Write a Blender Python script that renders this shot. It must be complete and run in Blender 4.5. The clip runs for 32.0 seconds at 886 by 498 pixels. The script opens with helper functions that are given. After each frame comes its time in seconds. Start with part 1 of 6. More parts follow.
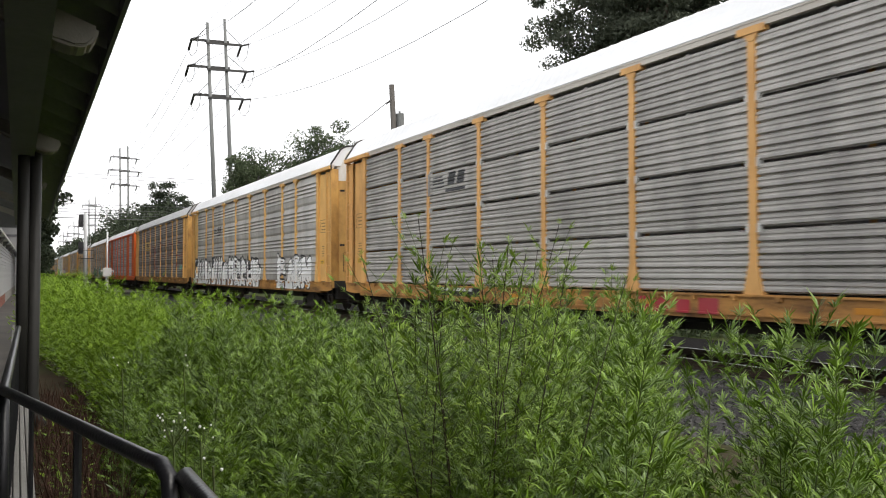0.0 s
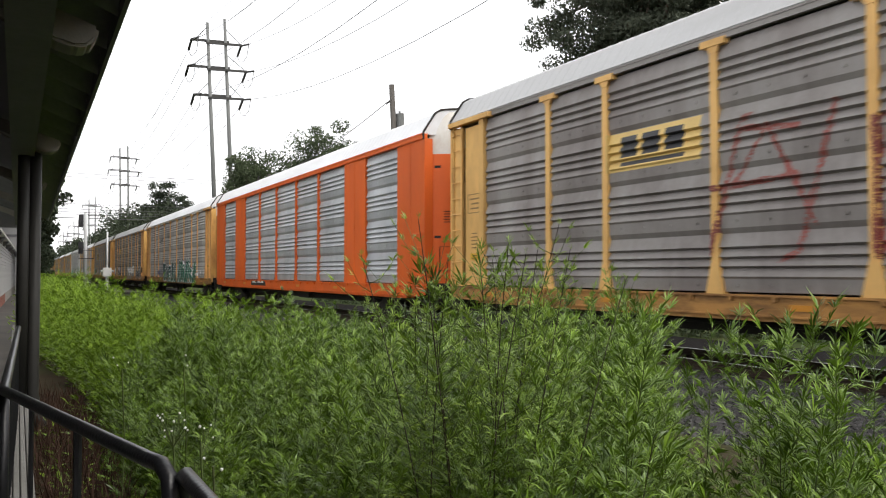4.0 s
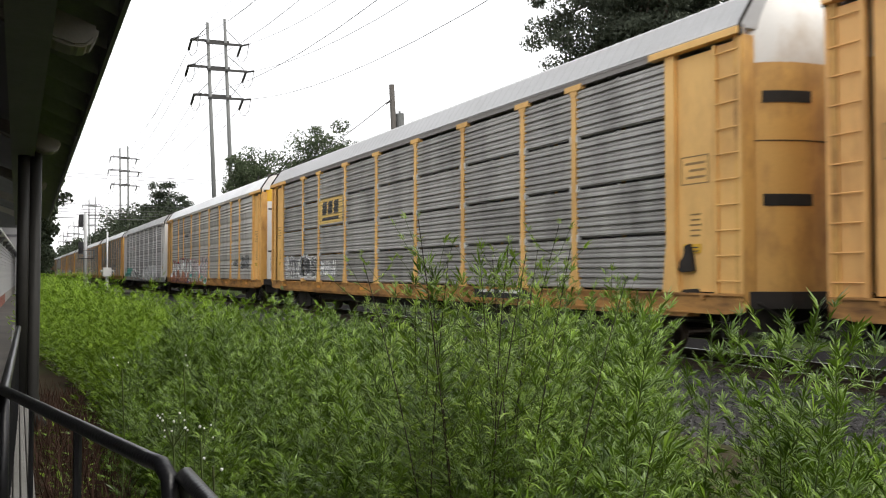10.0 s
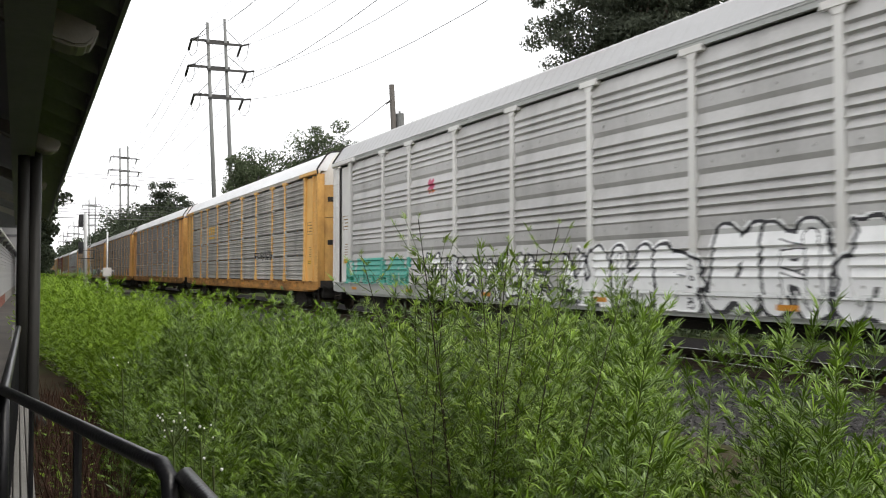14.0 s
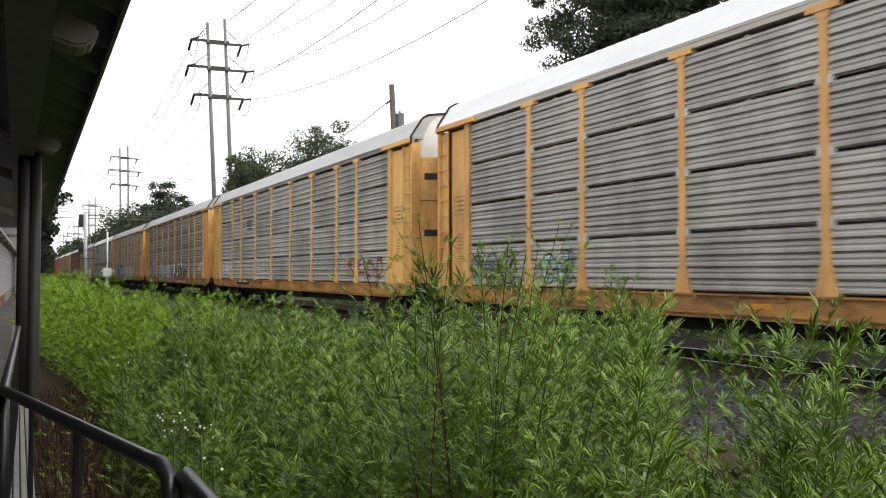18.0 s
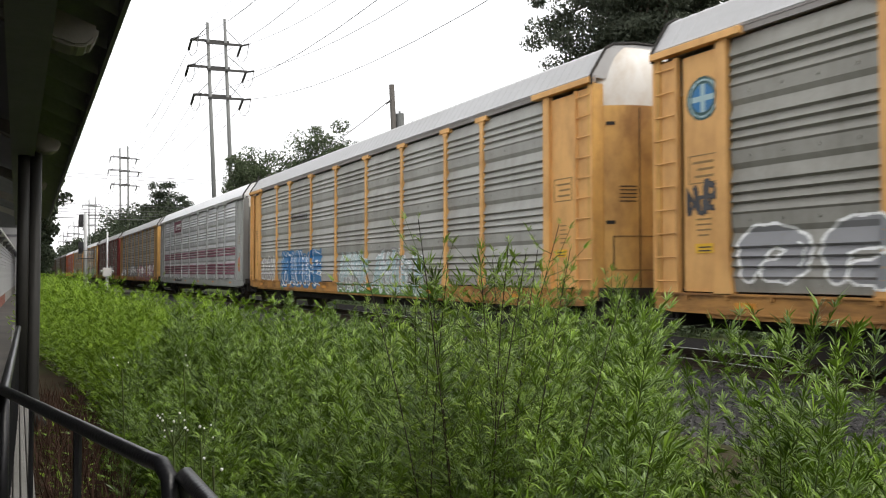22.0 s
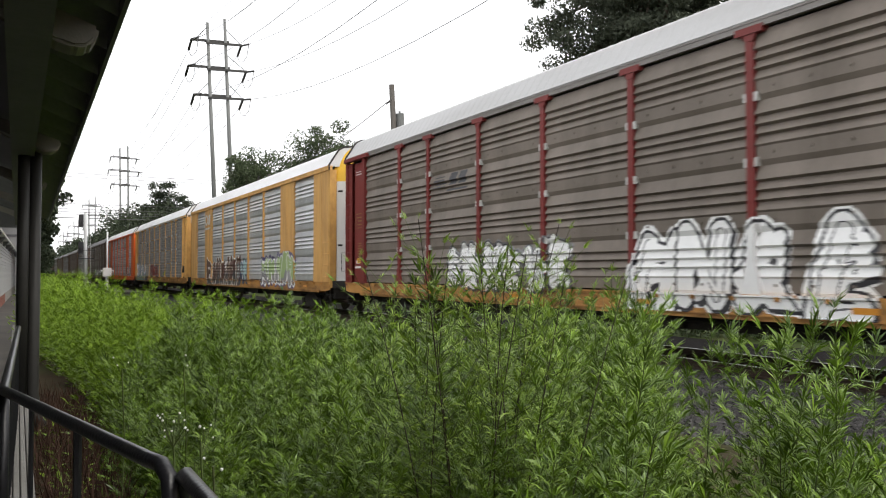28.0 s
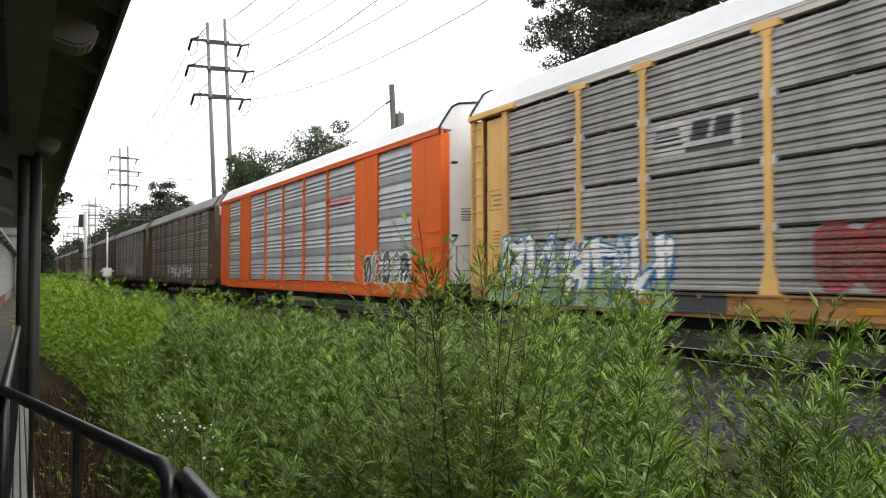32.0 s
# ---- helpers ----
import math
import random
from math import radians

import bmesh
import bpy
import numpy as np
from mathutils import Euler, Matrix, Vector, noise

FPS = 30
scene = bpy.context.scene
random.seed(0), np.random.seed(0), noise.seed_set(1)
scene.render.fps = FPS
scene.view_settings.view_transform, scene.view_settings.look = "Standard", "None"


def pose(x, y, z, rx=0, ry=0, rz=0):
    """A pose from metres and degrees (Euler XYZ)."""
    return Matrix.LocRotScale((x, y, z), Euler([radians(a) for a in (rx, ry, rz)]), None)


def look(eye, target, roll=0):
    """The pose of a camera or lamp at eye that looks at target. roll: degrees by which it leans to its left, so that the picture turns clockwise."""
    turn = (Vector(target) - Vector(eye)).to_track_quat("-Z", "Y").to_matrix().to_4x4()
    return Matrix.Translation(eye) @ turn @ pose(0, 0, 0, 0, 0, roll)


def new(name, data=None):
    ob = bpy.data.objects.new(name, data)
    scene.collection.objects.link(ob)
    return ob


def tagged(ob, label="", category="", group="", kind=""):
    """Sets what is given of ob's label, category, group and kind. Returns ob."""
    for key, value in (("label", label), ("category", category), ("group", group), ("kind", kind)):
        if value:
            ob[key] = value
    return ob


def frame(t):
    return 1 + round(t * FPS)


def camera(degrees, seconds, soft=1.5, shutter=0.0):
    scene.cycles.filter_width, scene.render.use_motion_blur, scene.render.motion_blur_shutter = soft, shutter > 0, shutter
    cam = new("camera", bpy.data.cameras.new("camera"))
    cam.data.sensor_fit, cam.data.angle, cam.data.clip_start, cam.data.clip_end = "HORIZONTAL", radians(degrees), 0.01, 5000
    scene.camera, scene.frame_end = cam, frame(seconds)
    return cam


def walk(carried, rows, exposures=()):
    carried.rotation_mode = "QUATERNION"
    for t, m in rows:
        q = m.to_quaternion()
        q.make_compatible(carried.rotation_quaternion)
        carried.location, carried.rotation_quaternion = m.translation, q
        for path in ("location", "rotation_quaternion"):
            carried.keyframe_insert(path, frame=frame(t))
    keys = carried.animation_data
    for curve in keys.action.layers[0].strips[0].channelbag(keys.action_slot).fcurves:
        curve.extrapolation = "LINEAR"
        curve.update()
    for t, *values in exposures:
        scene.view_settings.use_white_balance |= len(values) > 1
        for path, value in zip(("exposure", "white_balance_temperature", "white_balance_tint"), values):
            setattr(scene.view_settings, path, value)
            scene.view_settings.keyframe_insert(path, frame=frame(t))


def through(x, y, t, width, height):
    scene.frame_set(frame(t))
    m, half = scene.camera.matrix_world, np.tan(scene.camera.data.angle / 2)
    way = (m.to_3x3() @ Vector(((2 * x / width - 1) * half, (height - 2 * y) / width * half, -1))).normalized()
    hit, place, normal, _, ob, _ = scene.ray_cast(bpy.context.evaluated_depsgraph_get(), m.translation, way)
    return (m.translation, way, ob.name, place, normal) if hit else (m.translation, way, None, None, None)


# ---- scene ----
cam = camera(57.13, 32.0, soft=1.1, shutter=0.16)
EYE = Vector((0.0, 0.0, 1.57))
TURN, TILT = radians(27.606), radians(1.671)
AIM = EYE + Vector((math.sin(TURN) * math.cos(TILT), math.cos(TURN) * math.cos(TILT), math.sin(TILT)))
walk(cam, [(0.0, look(EYE, AIM)), (32.0, look(EYE, AIM))], exposures=[(0.0, 0.85), (32.0, 0.85)])

# ---- light: bright overcast day ----
world = bpy.data.worlds.new("overcast_sky")
scene.world = world
world.use_nodes = True
wn, wl = world.node_tree.nodes, world.node_tree.links
wn.clear()
sky = wn.new("ShaderNodeTexSky")
sky.sky_type, sky.sun_disc = "NISHITA", False
sky.sun_elevation, sky.sun_rotation = radians(52), radians(150)
sky.air_density, sky.dust_density, sky.ozone_density = 1.0, 6.0, 1.0
pale = wn.new("ShaderNodeMixRGB")
pale.inputs["Fac"].default_value = 0.8
pale.inputs["Color2"].default_value = (9.8, 9.75, 9.8, 1)
bg = wn.new("ShaderNodeBackground")
bg.inputs["Strength"].default_value = 0.1
wout = wn.new("ShaderNodeOutputWorld")
wl.new(sky.outputs[0], pale.inputs["Color1"])
wl.new(pale.outputs[0], bg.inputs["Color"])
wl.new(bg.outputs[0], wout.inputs["Surface"])
sun = new("sun", bpy.data.lights.new("sun", "SUN"))
sun.data.energy, sun.data.angle, sun.data.color = 0.9, radians(25), (1.0, 0.97, 0.92)
sun.matrix_world = look((0, 0, 60), Vector((0, 0, 60)) - Vector((math.sin(radians(150)) * math.cos(radians(52)), math.cos(radians(150)) * math.cos(radians(52)), math.sin(radians(52)))))

# ---- helpers of this scene ----
XC = 11.70          # centre line of the track
PITCH = 28.6        # length of a car between couplers


def mesh_of(name, verts, faces, mats=(), index=None, smooth=False):
    me = bpy.data.meshes.new(name)
    me.from_pydata(verts, [], faces)
    for m in mats:
        me.materials.append(m)
    if index is not None:
        me.polygons.foreach_set("material_index", index)
    if smooth:
        me.polygons.foreach_set("use_smooth", [True] * len(faces))
    me.update()
    return me


def bake(name, bm, mats, smooth=False):
    me = bpy.data.meshes.new(name)
    bmesh.ops.recalc_face_normals(bm, faces=bm.faces)
    bm.to_mesh(me)
    bm.free()
    for m in mats if isinstance(mats, (list, tuple)) else [mats]:
        me.materials.append(m)
    if smooth:
        me.polygons.foreach_set("use_smooth", [True] * len(me.polygons))
    return me


def put(name, me, parent=None, m=None, label=""):
    ob = new(name, me)
    if parent is not None:
        ob.parent = parent
    if m is not None:
        ob.matrix_basis = m
    if label:
        tagged(ob, label)
    return ob


def part(name, bm, material, parent, label="", smooth=False):
    return put(name, bake(name, bm, material, smooth), parent, None, label)


def box(bm, x0, x1, y0, y1, z0, z1, mat=0, m=None):
    vs = [bm.verts.new((m @ Vector(p)) if m else p) for p in
          ((x0, y0, z0), (x1, y0, z0), (x1, y1, z0), (x0, y1, z0), (x0, y0, z1), (x1, y0, z1), (x1, y1, z1), (x0, y1, z1))]
    for f in ((0, 3, 2, 1), (4, 5, 6, 7), (0, 1, 5, 4), (1, 2, 6, 5), (2, 3, 7, 6), (3, 0, 4, 7)):
        bm.faces.new([vs[i] for i in f]).material_index = mat


def bevelled(bm, w=0.01, seg=2):
    bmesh.ops.bevel(bm, geom=bm.edges[:], offset=w, segments=seg, affect="EDGES", clamp_overlap=True)


def tube(bm, pts, r, n=8, mat=0, r1=None, cap=True):
    """A round bar along points; r1: the radius at its end."""
    pts = [Vector(p) for p in pts]
    rings, up = [], None
    for i, p in enumerate(pts):
        d = (pts[min(i + 1, len(pts) - 1)] - pts[max(i - 1, 0)]).normalized()
        if up is None:
            up = d.orthogonal().normalized()
        a = (up - d * up.dot(d)).normalized()
        up, b = a, d.cross(a)
        rr = r if r1 is None else r + (r1 - r) * i / (len(pts) - 1)
        rings.append([bm.verts.new(p + (a * math.cos(2 * math.pi * k / n) + b * math.sin(2 * math.pi * k / n)) * rr) for k in range(n)])
    for q, s in zip(rings, rings[1:]):
        for k in range(n):
            bm.faces.new((q[k], q[(k + 1) % n], s[(k + 1) % n], s[k])).material_index = mat
    if cap:
        bm.faces.new(rings[0][::-1]).material_index = mat
        bm.faces.new(rings[-1]).material_index = mat


def prism(bm, outline, axis, a, b, mat=0):
    """A plate or bar: an outline in the two other axes, drawn out from a to b along axis."""
    def at(p, s):
        return (s, p[0], p[1]) if axis == "x" else (p[0], s, p[1]) if axis == "y" else (p[0], p[1], s)
    lo, hi = [bm.verts.new(at(p, a)) for p in outline], [bm.verts.new(at(p, b)) for p in outline]
    bm.faces.new(lo).material_index = mat
    bm.faces.new(hi[::-1]).material_index = mat
    for i in range(len(outline)):
        j = (i + 1) % len(outline)
        bm.faces.new((lo[i], hi[i], hi[j], lo[j])).material_index = mat


# ---- materials ----
def material(name, base, rough=0.6, metal=0.0, grain=0.12, grain_scale=30.0, stain=(0.1, 0.08, 0.06), stain_amount=0.3, stain_scale=1.2,
             stretch=(1, 1, 1), bump=0.15, bump_scale=60.0, spread=0.06, spec=0.4):
    """A surface with grain, larger stains, relief and a small shift from object to object."""
    mat = bpy.data.materials.new(name)
    mat.use_nodes = True
    n, l = mat.node_tree.nodes, mat.node_tree.links
    b = n["Principled BSDF"]
    b.inputs["Roughness"].default_value, b.inputs["Metallic"].default_value = rough, metal
    b.inputs["Specular IOR Level"].default_value = spec
    tc, info = n.new("ShaderNodeTexCoord"), n.new("ShaderNodeObjectInfo")
    shift = n.new("ShaderNodeVectorMath")
    shift.operation = "ADD"
    l.new(tc.outputs["Object"], shift.inputs[0])
    far = n.new("ShaderNodeVectorMath")
    far.operation = "SCALE"
    far.inputs["Scale"].default_value = 40.0
    l.new(info.outputs["Random"], far.inputs[0])
    l.new(far.outputs[0], shift.inputs[1])
    mp = n.new("ShaderNodeMapping")
    mp.inputs["Scale"].default_value = stretch
    l.new(shift.outputs[0], mp.inputs["Vector"])
    fine, big = n.new("ShaderNodeTexNoise"), n.new("ShaderNodeTexNoise")
    fine.inputs["Scale"].default_value, fine.inputs["Detail"].default_value = grain_scale, 3
    big.inputs["Scale"].default_value, big.inputs["Detail"].default_value = stain_scale, 6
    big.inputs["Roughness"].default_value = 0.65
    l.new(shift.outputs[0], fine.inputs["Vector"])
    l.new(mp.outputs[0], big.inputs["Vector"])
    ramp = n.new("ShaderNodeMapRange")
    ramp.inputs["From Min"].default_value, ramp.inputs["From Max"].default_value = 0.42, 0.72
    ramp.inputs["To Max"].default_value = stain_amount
    l.new(big.outputs["Fac"], ramp.inputs["Value"])
    vary = n.new("ShaderNodeHueSaturation")
    vary.inputs["Color"].default_value = (*base, 1)
    val = n.new("ShaderNodeMapRange")
    val.inputs["To Min"].default_value, val.inputs["To Max"].default_value = 1 - grain - spread, 1 + grain + spread
    mixv = n.new("ShaderNodeMath")
    mixv.operation = "MULTIPLY_ADD"
    mixv.inputs[1].default_value = grain / (grain + spread + 1e-6)
    rnd = n.new("ShaderNodeMath")
    rnd.operation = "MULTIPLY"
    rnd.inputs[1].default_value = spread / (grain + spread + 1e-6)
    l.new(info.outputs["Random"], rnd.inputs[0])
    l.new(fine.outputs["Fac"], mixv.inputs[0])
    l.new(rnd.outputs[0], mixv.inputs[2])
    l.new(mixv.outputs[0], val.inputs["Value"])
    l.new(val.outputs[0], vary.inputs["Value"])
    mix = n.new("ShaderNodeMixRGB")
    mix.inputs["Color2"].default_value = (*stain, 1)
    l.new(ramp.outputs[0], mix.inputs["Fac"])
    l.new(vary.outputs[0], mix.inputs["Color1"])
    l.new(mix.outputs[0], b.inputs["Base Color"])
    if bump:
        bn, bt = n.new("ShaderNodeBump"), n.new("ShaderNodeTexNoise")
        bt.inputs["Scale"].default_value, bt.inputs["Detail"].default_value = bump_scale, 4
        bn.inputs["Strength"].default_value, bn.inputs["Distance"].default_value = bump, 0.02
        l.new(shift.outputs[0], bt.inputs["Vector"])
        l.new(bt.outputs["Fac"], bn.inputs["Height"])
        l.new(bn.outputs[0], b.inputs["Normal"])
    return mat


def leaf_material(name, a, c, gloss=0.45, through=0.35, spec=0.12):
    """Leaves: two greens shared out leaf by leaf, some light passing through."""
    mat = bpy.data.materials.new(name)
    mat.use_nodes = True
    n, l = mat.node_tree.nodes, mat.node_tree.links
    b, out = n["Principled BSDF"], n["Material Output"]
    geo, info = n.new("ShaderNodeNewGeometry"), n.new("ShaderNodeObjectInfo")
    add = n.new("ShaderNodeMath")
    add.operation = "MULTIPLY_ADD"
    add.inputs[1].default_value = 0.6
    part_of = n.new("ShaderNodeMath")
    part_of.operation = "MULTIPLY"
    part_of.inputs[1].default_value = 0.4
    l.new(info.outputs["Random"], part_of.inputs[0])
    l.new(geo.outputs["Random Per Island"], add.inputs[0])
    l.new(part_of.outputs[0], add.inputs[2])
    mix = n.new("ShaderNodeMixRGB")
    mix.inputs["Color1"].default_value, mix.inputs["Color2"].default_value = (*a, 1), (*c, 1)
    l.new(add.outputs[0], mix.inputs["Fac"])
    l.new(mix.outputs[0], b.inputs["Base Color"])
    b.inputs["Roughness"].default_value = gloss
    b.inputs["Specular IOR Level"].default_value = spec
    tr, sh = n.new("ShaderNodeBsdfTranslucent"), n.new("ShaderNodeMixShader")
    l.new(mix.outputs[0], tr.inputs["Color"])
    sh.inputs["Fac"].default_value = through
    l.new(b.outputs[0], sh.inputs[1])
    l.new(tr.outputs[0], sh.inputs[2])
    l.new(sh.outputs[0], out.inputs["Surface"])
    return mat


DIRT = (0.07, 0.055, 0.045)
M_YELLOW = material("weathered_yellow_paint", (0.8, 0.48, 0.16), 0.55, 0, 0.05, 25, (0.34, 0.16, 0.05), 0.5, 1.1, (1, 1, 0.5), 0.05)
M_AMBER = material("weathered_amber_paint", (0.77, 0.43, 0.15), 0.55, 0, 0.05, 25, (0.28, 0.12, 0.04), 0.55, 1.3, (1, 1, 0.45), 0.05)
M_SILLPAINT = material("rust_stained_yellow_paint", (0.49, 0.245, 0.068), 0.6, 0, 0.1, 20, (0.075, 0.035, 0.018), 0.95, 2.0, (1, 0.45, 1.6), 0.1)
M_DOME = material("streaked_white_dome_paint", (0.66, 0.64, 0.6), 0.5, 0, 0.05, 20, (0.4, 0.27, 0.14), 0.6, 1.6, (1, 1, 0.5), 0.05)
M_CLAMP = material("bare_zinc_clamp", (0.62, 0.62, 0.6), 0.5, 0.1, 0.08, 25, (0.3, 0.25, 0.2), 0.4, 3)
M_ENDGREY = material("grimy_grey_end_paint", (0.2, 0.2, 0.19), 0.6, 0, 0.08, 22, (0.08, 0.075, 0.07), 0.6, 1.6, (1, 1, 0.2), 0.08)
M_DULLGOLD = material("faded_tan_paint", (0.4, 0.25, 0.1), 0.6, 0, 0.08, 22, (0.16, 0.09, 0.04), 0.7, 1.8, (1, 1, 0.2), 0.08)
M_ENDPAINT = material("rust_streaked_yellow_paint", (0.66, 0.38, 0.11), 0.6, 0, 0.06, 22, (0.2, 0.085, 0.03), 0.8, 1.3, (1, 1, 0.5), 0.08)
M_GOLD = material("golden_yellow_paint", (0.7, 0.4, 0.13), 0.5, 0, 0.05, 25, (0.24, 0.11, 0.04), 0.5, 1.8, (1, 1, 0.22), 0.05)
M_ORANGE = material("bright_orange_paint", (0.72, 0.125, 0.014), 0.5, 0, 0.05, 25, (0.3, 0.07, 0.03), 0.3, 0.9, (1, 1, 0.3), 0.05)
M_RED = material("oxide_red_paint", (0.2, 0.028, 0.024), 0.5, 0, 0.08, 25, (0.09, 0.02, 0.02), 0.4, 1.0, (1, 1, 0.3), 0.05)
M_WHITE = material("white_paint", (0.74, 0.73, 0.7), 0.5, 0, 0.04, 20, (0.4, 0.34, 0.27), 0.25, 1.0, (1, 1, 0.3), 0.04)
M_LIGHTGREY = material("light_grey_paint", (0.4, 0.41, 0.39), 0.5, 0, 0.05, 20, (0.22, 0.2, 0.17), 0.3, 1.0, (1, 1, 0.3), 0.04)
M_ROOFWHITE = material("galvanised_white_roof", (0.72, 0.73, 0.74), 0.42, 0.0, 0.05, 12, (0.36, 0.35, 0.34), 0.35, 0.7, (1, 0.25, 1), 0.05)
M_ROOFGREY = material("galvanised_grey_roof", (0.42, 0.42, 0.42), 0.45, 0.2, 0.06, 12, (0.25, 0.24, 0.23), 0.4, 0.7, (1, 0.25, 1), 0.05)
M_PALERAIL = material("cream_grey_rail_paint", (0.6, 0.56, 0.5), 0.55, 0.05, 0.08, 14, (0.25, 0.21, 0.17), 0.5, 0.9, (1, 0.3, 1), 0.05)
M_FASCIA = material("grimy_galvanised_fascia", (0.27, 0.25, 0.235), 0.55, 0.15, 0.1, 14, (0.13, 0.11, 0.095), 0.6, 0.9, (1, 0.3, 1), 0.05)
M_MAROON = material("maroon_paint", (0.16, 0.02, 0.045), 0.45, 0, 0.06, 20, (0.1, 0.03, 0.04), 0.25, 1.0, (1, 1, 1), 0.03)
M_BLACK = material("black_paint", (0.018, 0.018, 0.02), 0.5, 0, 0.1, 25, (0.05, 0.045, 0.04), 0.3, 1.5, (1, 1, 1), 0.05)
M_UNDER = material("grimy_underframe_steel", (0.022, 0.02, 0.018), 0.8, 0.1, 0.2, 20, (0.055, 0.04, 0.03), 0.5, 2, (1, 1, 1), 0.2)
M_WHEEL = material("worn_wheel_steel", (0.1, 0.075, 0.06), 0.5, 0.6, 0.2, 20, (0.05, 0.035, 0.025), 0.6, 3, (1, 1, 1), 0.1)
M_MARK_Y = material("yellow_lettering_paint", (0.72, 0.42, 0.03), 0.5, 0, 0.05, 20, DIRT, 0.15)
M_PALEYELLOW = material("faded_yellow_sign_paint", (0.72, 0.5, 0.17), 0.5, 0, 0.05, 20, DIRT, 0.2)
M_MARK_D = material("dark_lettering_paint", (0.03, 0.03, 0.035), 0.5, 0, 0.05, 20, (0.2, 0.2, 0.2), 0.2)
M_MARK_W = material("white_lettering_paint", (0.72, 0.72, 0.7), 0.5, 0, 0.05, 20, DIRT, 0.15)
M_FADED = material("worn_stencil_paint", (0.26, 0.16, 0.06), 0.6, 0, 0.1, 25, (0.4, 0.24, 0.09), 0.4, 3)
M_REFLECT = material("orange_reflective_tape", (0.62, 0.26, 0.03), 0.35, 0, 0.05, 20, DIRT, 0.1)


def panel_material(name, base, stain=(0.13, 0.115, 0.1), amount=0.6, metal=0.15, rough=0.5):
    return material(name, base, rough, metal, 0.1, 18, stain, amount, 1.3, (1, 0.6, 0.16), 0.1, 40, 0.09, 0.28)

# ---- the train: enclosed car-carrier wagons ----
# wagon space: x across (-x faces the platform), y along (+y the rear), z up from the rail head
Z_SILL0, Z_SILL, Z_TOP = 0.89, 1.23, 5.38
X_CREST, X_VALLEY, X_POST, X_SILL = 1.505, 1.467, 1.53, 1.53
POSTS = [9.03, 7.09, 4.27, 1.45, -1.45, -4.27, -7.09, -9.03]
END_POST = 11.85
BODY = 13.45

# side profile of one sheet: (distance from the centre line, height)
RIB_FOOT = (0.32, 0.48, 0.635, 0.8)      # undersides of the four ribs of a group, down from its top
GROUP = 1.03


def bilevel_profile(z0, z1):
    """Four groups of sloping ribs with sharp undersides, each over a riveted flat that ends in a bevel."""
    valley, flat = X_VALLEY - 0.03, X_CREST - 0.026
    pts = [(valley, z1)]
    for g in range(4):
        t = z1 - GROUP * g
        start, x = 0.07 if g else 0.03, valley
        for foot in RIB_FOOT:
            tint = foot - 0.115
            pts += [(x, t - start), (x + (X_CREST - x) * (tint - start) / (foot - 0.035 - start), t - tint), (X_CREST, t - foot + 0.035)]
            start, x = foot, valley + 0.004
        pts += [(flat, t - 0.8), (flat, max(z0 + 0.002, t - 1.01))]
    pts.append((flat - 0.01, z0))
    return pts[::-1]


def trilevel_profile(z0, z1):
    low = X_VALLEY - 0.03
    pts, k = [(low, z0)], 10
    p = (z1 - z0) / k
    for i in range(k):
        b = z0 + i * p
        # every second groove is deep, those between are shallow
        under, over = (low, X_CREST - 0.017) if i % 2 == 0 else (X_CREST - 0.017, low)
        pts += [(under, b + 0.14 * p), (X_CREST, b + 0.26 * p), (X_CREST, b + 0.7 * p), (over, b + 0.93 * p)]
    pts.append((low, z1))
    return pts


ROWS_TRI = [(Z_SILL + 0.03 + i * 1.03, Z_SILL + 0.03 + i * 1.03 + 0.985) for i in range(4)]
SHEETS = {"bi": [bilevel_profile(Z_SILL + 0.03, Z_TOP - 0.015)], "tri": [trilevel_profile(a, b) for a, b in ROWS_TRI]}
SHEETS["flush"] = SHEETS["bi"]
# painted ribs: the lower three of the third group and all of the fourth
STRIPES = [(Z_TOP - 0.015 - GROUP * g - f, Z_TOP - 0.015 - GROUP * g - f + 0.115) for g, k in ((2, 1), (3, 0)) for f in RIB_FOOT[k:]]
PANEL_CACHE = {}


